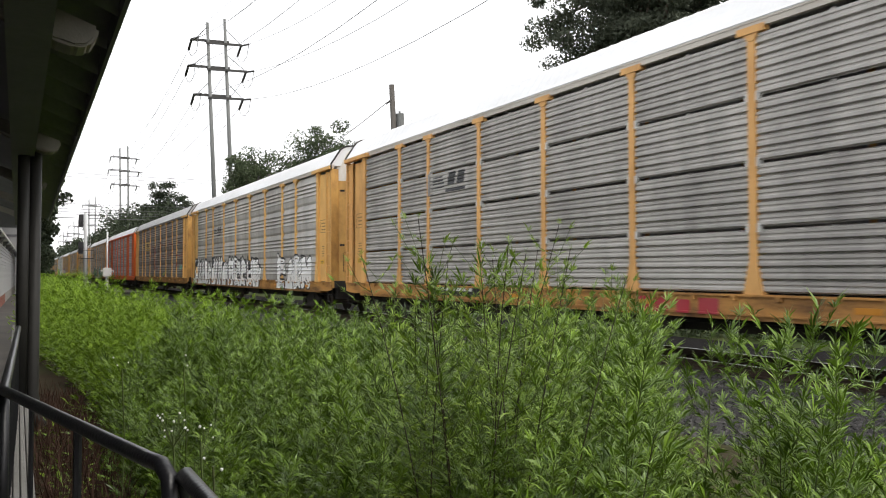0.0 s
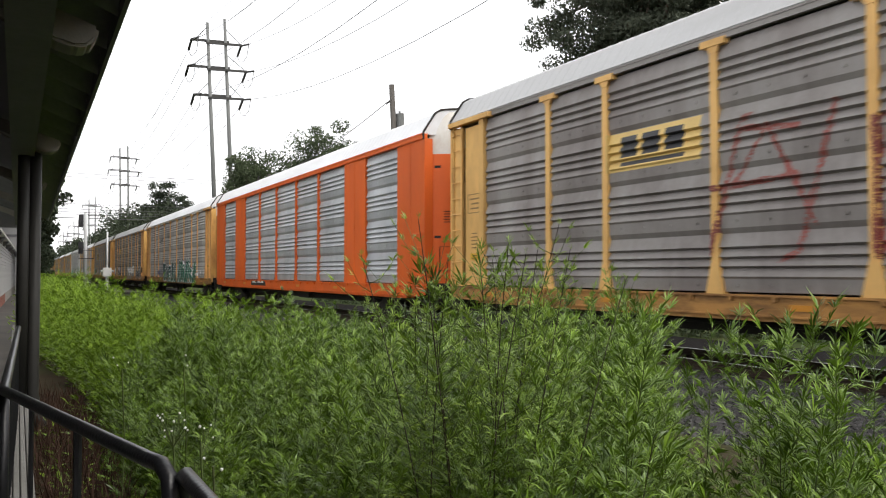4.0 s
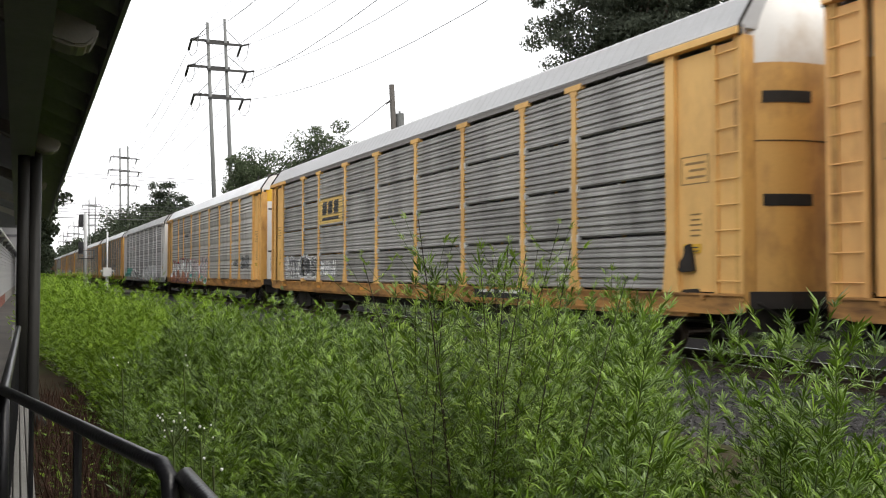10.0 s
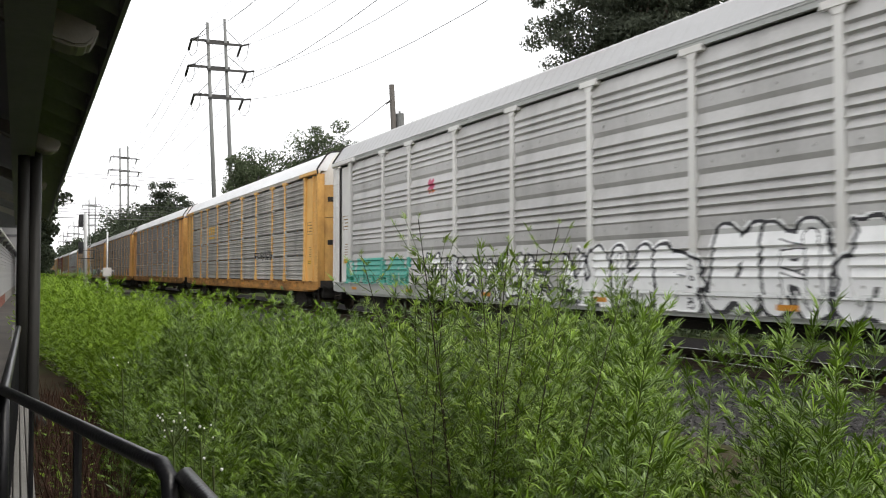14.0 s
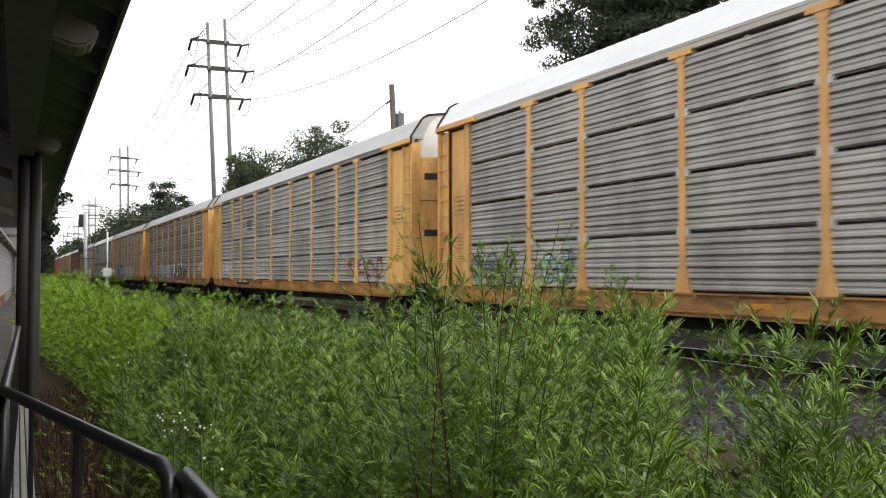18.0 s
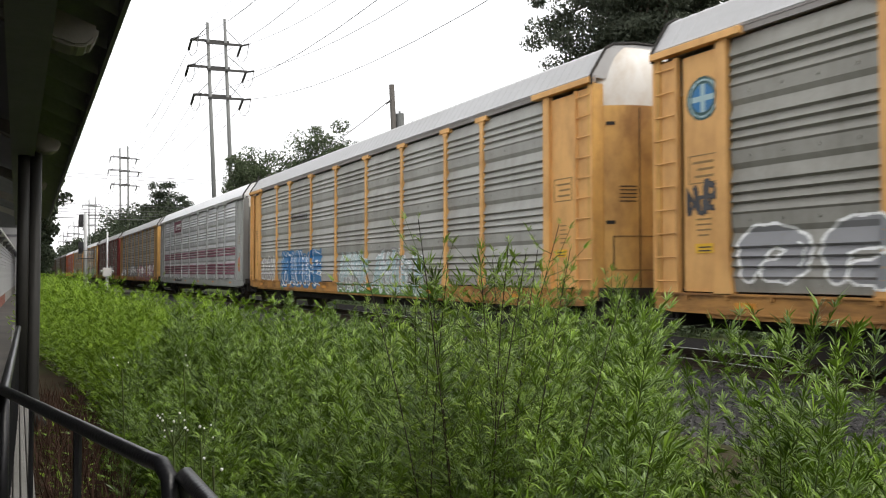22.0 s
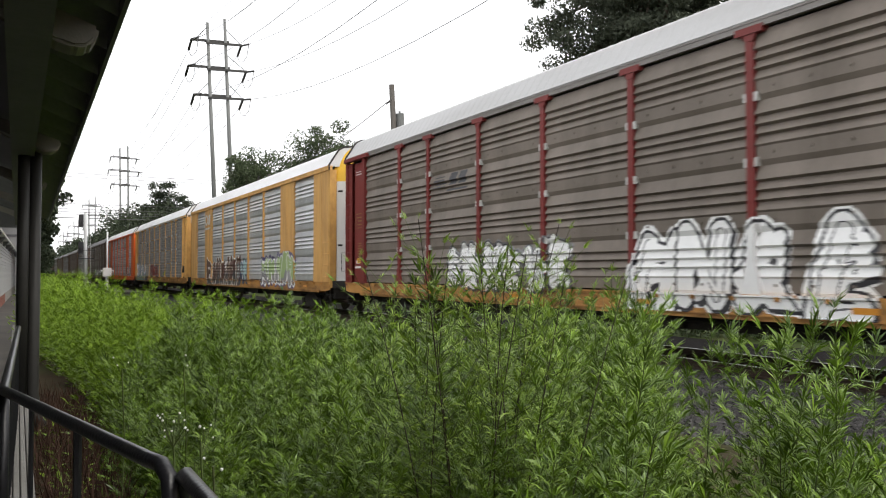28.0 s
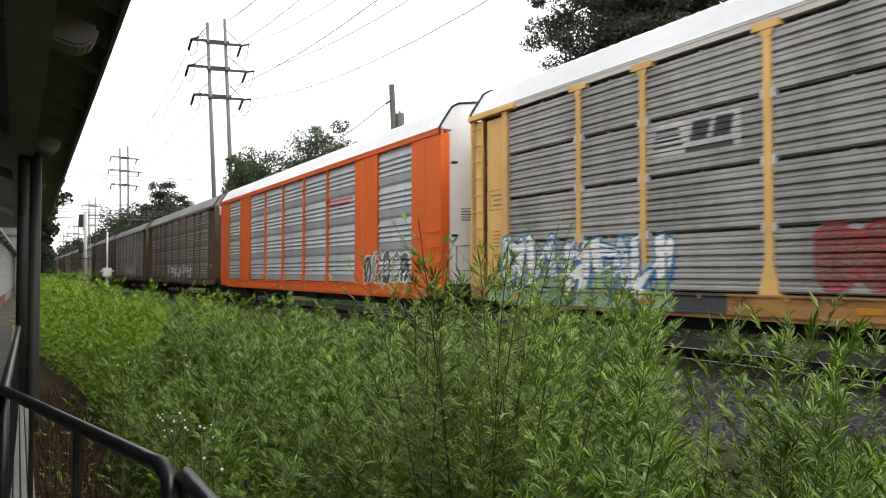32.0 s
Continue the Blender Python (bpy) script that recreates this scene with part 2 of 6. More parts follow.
def panel_mesh(kind, row, width, mat, rivets, stripe=None):
    key = (kind, row, round(width, 3), mat.name, stripe.name if stripe else "")
    if key in PANEL_CACHE:
        return PANEL_CACHE[key]
    prof = SHEETS[kind][row]
    verts, faces, idx = [], [], []
    for x, z in prof:
        verts += [(-x, -width / 2, z), (-x, width / 2, z)]
    for i in range(len(prof) - 1):
        faces.append((2 * i, 2 * i + 2, 2 * i + 3, 2 * i + 1))
        mid = (prof[i][1] + prof[i + 1][1]) / 2
        idx.append(1 if stripe and any(a < mid < b for a, b in STRIPES) else 0)
    n = len(verts)
    verts += [(-X_VALLEY + 0.03, -width / 2, prof[0][1]), (-X_VALLEY + 0.03, width / 2, prof[0][1]), (-X_VALLEY + 0.03, width / 2, prof[-1][1]), (-X_VALLEY + 0.03, -width / 2, prof[-1][1])]
    faces.append((n, n + 1, n + 2, n + 3))
    idx.append(0)
    if rivets:
        r = 0.021
        zs = [prof[-1][1] - GROUP * g - 0.9 for g in range(4)] if kind == "bi" else [prof[-1][1] - 0.03]
        x = X_CREST - 0.02 if kind == "bi" else X_VALLEY
        ys = [(-0.36 + 0.24 * k) * width for k in range(4)] if kind == "bi" else [0.0]
        for z in zs:
            for y in ys:
                n = len(verts)
                rr = r if kind == "bi" else 0.04
                verts += [(-x - 0.02, y - rr * 0.7, z - rr), (-x - 0.02, y + rr * 0.7, z - rr), (-x - 0.02, y + rr * 0.7, z + rr), (-x - 0.02, y - rr * 0.7, z + rr),
                          (-x, y - rr, z - rr), (-x, y + rr, z - rr), (-x, y + rr, z + rr), (-x, y - rr, z + rr)]
                faces += [(n, n + 3, n + 2, n + 1)] + [(n + a, n + (a + 1) % 4, n + 4 + (a + 1) % 4, n + 4 + a) for a in range(4)]
                idx += [0] * 5
    me = mesh_of("side_panel", verts, faces, [mat] + ([stripe] if stripe else []), idx)
    PANEL_CACHE[key] = me
    return me


MESH_CACHE = {}


def cached(key, make):
    if key not in MESH_CACHE:
        MESH_CACHE[key] = make()
    return MESH_CACHE[key]


def post_mesh(mat, style):
    bm = bmesh.new()
    w = 0.075
    prism(bm, [(-w, Z_SILL + 0.5), (w, Z_SILL + 0.5), (w, Z_TOP), (-w, Z_TOP)], "x", -X_POST, -X_VALLEY + 0.04)
    prism(bm, [(-0.19, Z_SILL), (0.19, Z_SILL), (w, Z_SILL + 0.5), (-w, Z_SILL + 0.5)], "x", -X_POST - 0.012, -X_VALLEY + 0.04)
    if style == "vee":
        prism(bm, [(-w, Z_TOP - 0.2), (w, Z_TOP - 0.2), (0.24, Z_TOP + 0.02), (-0.24, Z_TOP + 0.02)], "x", -X_POST - 0.01, -X_POST + 0.03)
    else:
        prism(bm, [(-0.27, Z_TOP - 0.055), (0.27, Z_TOP - 0.055), (0.27, Z_TOP + 0.06), (-0.27, Z_TOP + 0.06)], "x", -X_POST - 0.025, -X_VALLEY + 0.04)
        prism(bm, [(-w, Z_TOP - 0.17), (w, Z_TOP - 0.17), (0.14, Z_TOP - 0.055), (-0.14, Z_TOP - 0.055)], "x", -X_POST - 0.008, -X_POST + 0.03)
    return bake("post", bm, mat)


def clamp_mesh():
    bm = bmesh.new()
    out = [(-0.135, -0.07), (-0.06, -0.07), (-0.06, -0.02), (0.06, -0.02), (0.06, -0.07), (0.135, -0.07), (0.135, 0.07), (0.06, 0.07), (0.06, 0.02), (-0.06, 0.02), (-0.06, 0.07), (-0.135, 0.07)]
    prism(bm, out, "x", -X_POST + 0.005, -X_VALLEY + 0.03)
    return bake("clamp", bm, M_CLAMP)


def ladder_mesh(mat, low=False):
    bm = bmesh.new()
    z1 = 3.0 if low else Z_TOP - 0.05
    if not low:
        for y in (-0.27, 0.27):
            box(bm, -X_POST - 0.02, -X_POST + 0.08, y - 0.03, y + 0.03, Z_SILL, z1)
    k = 4 if low else 10
    for i in range(k):
        z = Z_SILL + 0.2 + i * (0.42 if low else 0.415)
        tube(bm, [(-X_POST - (0.06 if low else 0.01), -0.27, z), (-X_POST - (0.06 if low else 0.01), 0.27, z)], 0.013, 6)
        if low:
            for y in (-0.27, 0.27):
                box(bm, -X_POST - 0.07, -X_SILL + 0.01, y - 0.012, y + 0.012, z - 0.012, z + 0.012)
    return bake("ladder", bm, mat)


def roof_mesh(mat):
    prof = [(1.52, 5.5), (1.545, 5.55), (1.505, 5.6), (1.17, 6.11), (0.98, 6.22), (0.45, 6.3), (0, 6.32)]
    prof = [(-x, z) for x, z in prof] + [(x, z) for x, z in prof[-2::-1]]
    verts, faces = [], []
    ys = []
    y = -BODY
    while y < BODY - 0.01:
        ys += [(y, 0.0), (y + 0.24, 0.0), (y + 0.26, 0.007), (y + 0.32, 0.007), (y + 0.34, 0.0)]
        y += 0.34
    ys.append((BODY, 0.0))
    for y, up in ys:
        for i, (x, z) in enumerate(prof):
            verts.append((x * (1 + up * 0.5), min(y, BODY), z + (up if 1 < i < len(prof) - 2 else 0)))
    k = len(prof)
    for r in range(len(ys) - 1):
        for i in range(k - 1):
            a = r * k + i
            faces.append((a, a + 1, a + k + 1, a + k))
    faces += [tuple(range(k))[::-1], tuple(range(len(verts) - k, len(verts)))]
    faces.append((0, k - 1, len(verts) - 1, len(verts) - k))
    return mesh_of("roof", verts, faces, [mat])


def roof_rim_mesh():
    """The dark edge where the roof meets the end dome, drawn at the front."""
    prof = [(1.55, 5.36), (1.562, 5.55), (1.52, 5.62), (1.18, 6.13), (0.985, 6.24), (0.45, 6.32), (0, 6.34)]
    line = [(-x, -BODY - 0.005, z) for x, z in prof] + [(x, -BODY - 0.005, z) for x, z in prof[-2::-1]]
    bm = bmesh.new()
    tube(bm, line, 0.032, 6)
    return bake("roof_rim", bm, M_UNDER)


def end_door_mesh(mat, z0, z1, bulge=0.42, dome=False):
    """One bowed end, drawn at the front (-y); the dome leans back to the roof."""
    verts, faces, k, rows = [], [], 12, 6 if dome else 2
    for r in range(rows):
        v = r / (rows - 1)
        z = z0 + (z1 - z0) * v
        for i in range(k + 1):
            u = -1 + 2 * i / k
            shrink = math.sqrt(max(0.0, 1 - (v * 0.93) ** 2.6)) if dome else 1.0
            x = 1.38 * u * (1 - 0.3 * v ** 2 if dome else 1.0)
            verts.append((x, -BODY + 0.12 - (bulge + 0.12) * (1 - abs(u) ** 2.6) * shrink, z))
    for r in range(rows - 1):
        for i in range(k):
            a = r * (k + 1) + i
            faces.append((a, a + 1, a + k + 2, a + k + 1))
    return mesh_of("end_door", verts, faces, [mat], None, True)


def end_frame_mesh(mat):
    bm = bmesh.new()
    for s in (-1, 1):
        box(bm, s * 1.4 - 0.13, s * 1.4 + 0.13, -BODY - 0.02, -BODY + 0.16, Z_SILL - 0.1, Z_TOP)
    box(bm, -1.5, 1.5, -BODY - 0.02, -BODY + 0.16, Z_SILL - 0.22, Z_SILL - 0.08)
    return bake("end_frame", bm, mat)


def end_bay_meshes(mat):
    """The flat sheet between the last post and the corner, its rib, head rail and corner strip."""
    out = []
    for name, bx in (("end_sheet", (-X_VALLEY - 0.005, -X_VALLEY + 0.03, -12.77, -END_POST, Z_SILL + 0.02, Z_TOP - 0.08)),
                     ("end_rib", (-X_POST + 0.0, -X_VALLEY + 0.02, -12.93, -12.85, Z_SILL, Z_TOP - 0.06)),
                     ("head_rail", (-X_POST - 0.1, -X_VALLEY, -BODY, -11.4, Z_TOP + 0.0, Z_TOP + 0.12)),
                     ("corner_strip", (-X_VALLEY - 0.03, -X_VALLEY + 0.02, -BODY + 0.02, -12.86, Z_SILL, Z_TOP - 0.06))):
        bm = bmesh.new()
        box(bm, *bx)
        bevelled(bm, 0.006, 1)
        out.append((name, bake(name, bm, mat)))
    return out


def end_fittings_mesh(mat, slots):
    """On the bowed end doors, drawn at the front: long vent slots, or seams, hinges and a small louvre."""
    bm = bmesh.new()

    def at(u):
        return -BODY + 0.12 - 0.54 * (1 - abs(u) ** 2.6)

    def strip(u0, u1, z0, z1, n=8):
        for i in range(n):
            a, b = u0 + (u1 - u0) * i / n, u0 + (u1 - u0) * (i + 1) / n
            vs = [bm.verts.new((1.38 * u, at(u) + d, z)) for d in (-0.012, 0.03) for u, z in ((a, z0), (b, z0), (b, z1), (a, z1))]
            for f in ((3, 2, 1, 0), (4, 5, 6, 7), (0, 1, 5, 4), (1, 2, 6, 5), (2, 3, 7, 6), (3, 0, 4, 7)):
                bm.faces.new([vs[k] for k in f])
    if slots:
        for z in (4.3, 2.64):
            strip(-0.84, -0.3, z, z + 0.19)
            strip(0.3, 0.84, z, z + 0.19)
        strip(-0.95, 0.95, 3.68, 3.695, 16)
    else:
        for u in (-0.45, 0.45):
            strip(u - 0.004, u + 0.004, 1.1, 4.9, 1)
        for z in (4.55, 2.55):
            strip(-0.88, -0.78, z, z + 0.07, 2)
        for k in range(5):
            strip(-0.72, -0.5, 3.0 + 0.075 * k, 3.02 + 0.075 * k, 3)
        for z in (1.62, 2.3):
            strip(-0.8, -0.2, z, z + 0.012)
        for u in (-0.8, -0.2):
            strip(u - 0.004, u + 0.004, 1.62, 2.3, 1)
    return bake("door_vent", bm, mat)


def end_post_mesh(mat):
    bm = bmesh.new()
    prism(bm, [(-0.11, Z_SILL + 0.75), (0.11, Z_SILL + 0.75), (0.11, Z_TOP), (-0.11, Z_TOP)], "x", -X_POST - 0.02, -X_VALLEY + 0.04)
    prism(bm, [(-0.21, Z_SILL - 0.02), (0.19, Z_SILL - 0.02), (0.11, Z_SILL + 0.75), (-0.11, Z_SILL + 0.75)], "x", -X_POST - 0.035, -X_VALLEY + 0.04)
    return bake("end_post", bm, mat)


def sill_mesh(mat):
    bm = bmesh.new()
    # channel with a lip above and below
    out = [(-BODY, Z_SILL0 + 0.05), (-13.0, Z_SILL0), (13.0, Z_SILL0), (BODY, Z_SILL0 + 0.05), (BODY, Z_SILL), (-BODY, Z_SILL)]
    prism(bm, out, "x", -X_SILL, -X_SILL + 0.04)
    box(bm, -X_SILL - 0.035, -X_SILL + 0.1, -BODY, BODY, Z_SILL - 0.035, Z_SILL)
    box(bm, -X_SILL - 0.02, -X_SILL, -12.3, 12.3, Z_SILL0, Z_SILL0 + 0.03)
    box(bm, -X_SILL + 0.02, -X_SILL + 0.3, -12.2, 12.2, Z_SILL0 - 0.07, Z_SILL0 + 0.01)
    for i in range(30):
        y = -12.6 + i * 0.87
        box(bm, -X_SILL - 0.045, -X_SILL, y - 0.04, y + 0.04, Z_SILL - 0.1, Z_SILL - 0.03)
    return bake("side_sill", bm, mat)


def eave_mesh(mat, out=0.02):
    bm = bmesh.new()
    box(bm, -X_CREST - out, -X_CREST + 0.08, -BODY, BODY, Z_TOP + (0.0 if out > 0.03 else 0.025), Z_TOP + 0.16)
    box(bm, -X_CREST - out - 0.012, -X_CREST - out, -BODY, BODY, Z_TOP + 0.12, Z_TOP + 0.16)
    return bake("top_rail", bm, mat)


def under_mesh():
    bm = bmesh.new()
    box(bm, -1.46, 1.46, -BODY, BODY, Z_SILL - 0.2, Z_SILL - 0.05)
    box(bm, -0.3, 0.3, -BODY - 0.05, BODY + 0.05, 0.55, Z_SILL - 0.2)
    for i in range(11):
        y = -11.5 + i * 2.3
        prism(bm, [(-1.45, 1.07), (1.45, 1.07), (1.45, 0.95), (0.3, 0.62), (-0.3, 0.62), (-1.45, 0.95)], "y", y - 0.05, y + 0.05)
    box(bm, -1.2, -0.5, -2.2, -0.9, 0.55, 0.95)
    # solid block added to fill the black space under the floor
    box(bm, -0.95, 0.95, -8.3, 8.3, 0.56, 1.04)
    tube(bm, [(-0.9, 1.0, 0.75), (-0.9, 2.2, 0.75)], 0.2, 10)
    tube(bm, [(-1.0, -12.5, 0.72), (-1.0, 12.5, 0.72)], 0.03, 6)
    return bake("underframe", bm, M_UNDER)


def coupler_mesh():
    bm = bmesh.new()
    box(bm, -0.08, 0.08, -14.1, -BODY, 0.78, 0.95)
    prism(bm, [(-0.17, -14.1), (0.1, -14.1), (0.17, -14.2), (0.08, -14.32), (0.0, -14.22), (-0.1, -14.32), (-0.2, -14.25)], "z", 0.7, 1.0)
    tube(bm, [(-0.35, -BODY, 0.75), (-0.32, -13.9, 0.55), (-0.25, -14.2, 0.5), (-0.12, -14.3, 0.62)], 0.025, 6)
    return bake("coupler", bm, M_UNDER)


def end_beam_mesh():
    """Grimy beam and draft gear under the end doors."""
    bm = bmesh.new()
    prism(bm, [(-1.42, -BODY + 0.2), (1.42, -BODY + 0.2), (1.42, -BODY - 0.03), (0.9, -BODY - 0.4), (0.3, -BODY - 0.5), (-0.3, -BODY - 0.5), (-0.9, -BODY - 0.4), (-1.42, -BODY - 0.03)], "z", 1.0, 1.27)
    box(bm, -1.3, 1.3, -BODY - 0.02, -BODY + 0.2, 0.62, 1.0)
    box(bm, -0.3, 0.3, -BODY - 0.3, -BODY, 0.62, 1.0)
    tube(bm, [(-1.35, -BODY - 0.12, 1.1), (-0.8, -BODY - 0.3, 0.75), (-0.2, -BODY - 0.4, 0.85)], 0.025, 6)
    return bake("end_beam", bm, M_UNDER)


def step_iron_mesh():
    bm = bmesh.new()
    tube(bm, [(0, -13.4, 1.0), (0, -13.4, 0.5), (0, -12.95, 0.5), (0, -12.95, 1.0)], 0.02, 6)
    tube(bm, [(0, -13.4, 0.75), (0, -12.95, 0.75)], 0.016, 6)
    return bake("step_iron", bm, M_UNDER)


def truck_frame_mesh():
    bm = bmesh.new()
    for s in (-1, 1):
        out = [(-1.25, 0.32), (-1.05, 0.3), (-0.6, 0.2), (0.6, 0.2), (1.05, 0.3), (1.25, 0.32), (1.25, 0.52), (0.75, 0.6), (0.4, 0.78), (-0.4, 0.78), (-0.75, 0.6), (-1.25, 0.52)]
        prism(bm, out, "x", s * 1.02 - 0.07, s * 1.02 + 0.07)
        for y in (-0.88, 0.88):
            tube(bm, [(s * 0.98, y, 0.42), (s * 1.16, y, 0.42)], 0.13, 10)
        for y in (-0.16, 0, 0.16):
            tube(bm, [(s * 1.04, y, 0.24), (s * 1.04, y, 0.56)], 0.06, 8)
    box(bm, -1.1, 1.1, -0.2, 0.2, 0.5, 0.72)
    return bake("truck_frame", bm, M_UNDER)


def wheelset_mesh():
    bm = bmesh.new()
    tube(bm, [(-1.0, 0, 0), (1.0, 0, 0)], 0.075, 10)
    for s in (-1, 1):
        prof = [(0.66, 0.44), (0.69, 0.445), (0.70, 0.42), (0.79, 0.415), (0.79, 0.36), (0.75, 0.34), (0.74, 0.13), (0.8, 0.12), (0.8, 0.07)]
        n = 16
        rings = [[bm.verts.new((s * x, r * math.cos(2 * math.pi * k / n), r * math.sin(2 * math.pi * k / n))) for k in range(n)] for x, r in prof + [(0.66, 0.07)]]
        for q, w in zip(rings, rings[1:] + rings[:1]):
            for k in range(n):
                bm.faces.new((q[k], q[(k + 1) % n], w[(k + 1) % n], w[k]))
        for k in range(4):
            a = k * math.pi / 2
            box(bm, s * 0.775 - 0.03, s * 0.775 + 0.03, 0.2 * math.cos(a) - 0.05, 0.2 * math.cos(a) + 0.05, 0.2 * math.sin(a) - 0.05, 0.2 * math.sin(a) + 0.05)
    return bake("wheelset", bm, M_WHEEL)


# ---- painted marks and spray paint that lie on the ribs ----
def surface_x(kind, y, z):
    """How far out the wagon side stands at that place."""
    if z < Z_SILL:
        return X_SILL + (0.036 if z > Z_SILL - 0.04 else 0.02 if z < Z_SILL0 + 0.032 else 0.0)
    if kind == "flush":
        for p in (4.27, 1.45, -1.45, -4.27):
            if abs(y - p) < 0.064 + max(0.0, (Z_SILL + 0.35 - z) / 0.35) * 0.06:
                return X_CREST + 0.051
        if 7.09 <= abs(y) <= 9.03 or abs(y) >= 11.6:
            return X_CREST + 0.033
    for p in ([] if kind == "flush" else POSTS + [END_POST, -END_POST]):
        w = 0.11 if abs(p) == END_POST else 0.075
        flare = max(0.0, (Z_SILL + 0.5 - z) / 0.5) * 0.115
        if abs(y - p) < w + flare + 0.004:
            return X_POST + (0.036 if abs(p) == END_POST else 0.013)
    if abs(y) > END_POST and kind != "flush":
        return X_VALLEY + 0.035 if abs(y) > 12.84 else X_VALLEY + 0.006
    for prof in SHEETS[kind]:
        if prof[0][1] - 0.02 <= z <= prof[-1][1] + 0.02:
            return float(np.interp(z, [q[1] for q in prof], [q[0] for q in prof]))
    return X_VALLEY


def z_steps(kind, z0, z1, step):
    zs = {z0, z1}
    for prof in SHEETS[kind]:
        zs |= {q[1] for q in prof if z0 < q[1] < z1}
    zs |= {q for q in (Z_SILL0 + 0.031, Z_SILL0 + 0.033, Z_SILL - 0.036, Z_SILL + 0.001) if z0 < q < z1}
    zs, out = sorted(zs), []
    for a, b in zip(zs, zs[1:]):
        k = max(1, math.ceil((b - a) / step))
        out += [a + (b - a) * i / k for i in range(k)]
    return out + [zs[-1]]


def painted(name, parent, kind, y0, y1, z0, z1, classify, mats, label="", step=0.035, lift=0.005):
    """A coat of paint over the ribs: classify(u along, v up in metres) gives the colour's number or -1 for bare metal."""
    ys = np.arange(min(y0, y1), max(y0, y1) + step, step)
    zs = z_steps(kind, z0, z1, step)
    cu, cv = (ys[:-1] + ys[1:]) / 2, (np.array(zs[:-1]) + np.array(zs[1:])) / 2
    U, V = np.meshgrid(max(y0, y1) - cu, cv - z0, indexing="ij")
    C = np.array(classify(U, V))
    C[:, cv < Z_SILL0 + 0.005] = -1
    verts, faces, idx = [], [], []
    cols = [tuple(round(surface_x(kind, float(c), z), 4) for z in zs) for c in cu]
    for j in range(len(cv)):
        i = 0
        while i < len(cu):
            c, first = C[i, j], i
            a, b = cols[i][j], cols[i][j + 1]
            while i < len(cu) and C[i, j] == c and cols[i][j] == a and cols[i][j + 1] == b:
                i += 1
            if c < 0:
                continue
            a, b = a + lift, b + lift
            if abs(a - b) > 0.05:
                a = b = max(a, b)
            n = len(verts)
            verts += [(-a, float(ys[first]), zs[j]), (-b, float(ys[first]), zs[j + 1]), (-b, float(ys[i]), zs[j + 1]), (-a, float(ys[i]), zs[j])]
            faces.append((n, n + 1, n + 2, n + 3))
            idx.append(int(c))
    # the flanks of posts that stand in the paint
    for i in range(len(cu) - 1):
        for j in range(len(cv)):
            a, b = cols[i][j] + lift, cols[i + 1][j] + lift
            if abs(a - b) > 0.02 and zs[j] > Z_SILL:
                c = C[i, j] if a > b else C[i + 1, j]
                if c >= 0:
                    y = float(ys[i + 1]) + (0.006 if a > b else -0.006)
                    n = len(verts)
                    verts += [(-a, y, zs[j]), (-a, y, zs[j + 1]), (-b, y, zs[j + 1]), (-b, y, zs[j])]
                    faces.append((n, n + 1, n + 2, n + 3))
                    idx.append(int(c))
    if not faces:
        return None
    ob = put(name, mesh_of(name, verts, faces, mats, idx), parent, None, label)
    return tagged(ob, label, kind="stuff") if name == "railway_mark" else ob


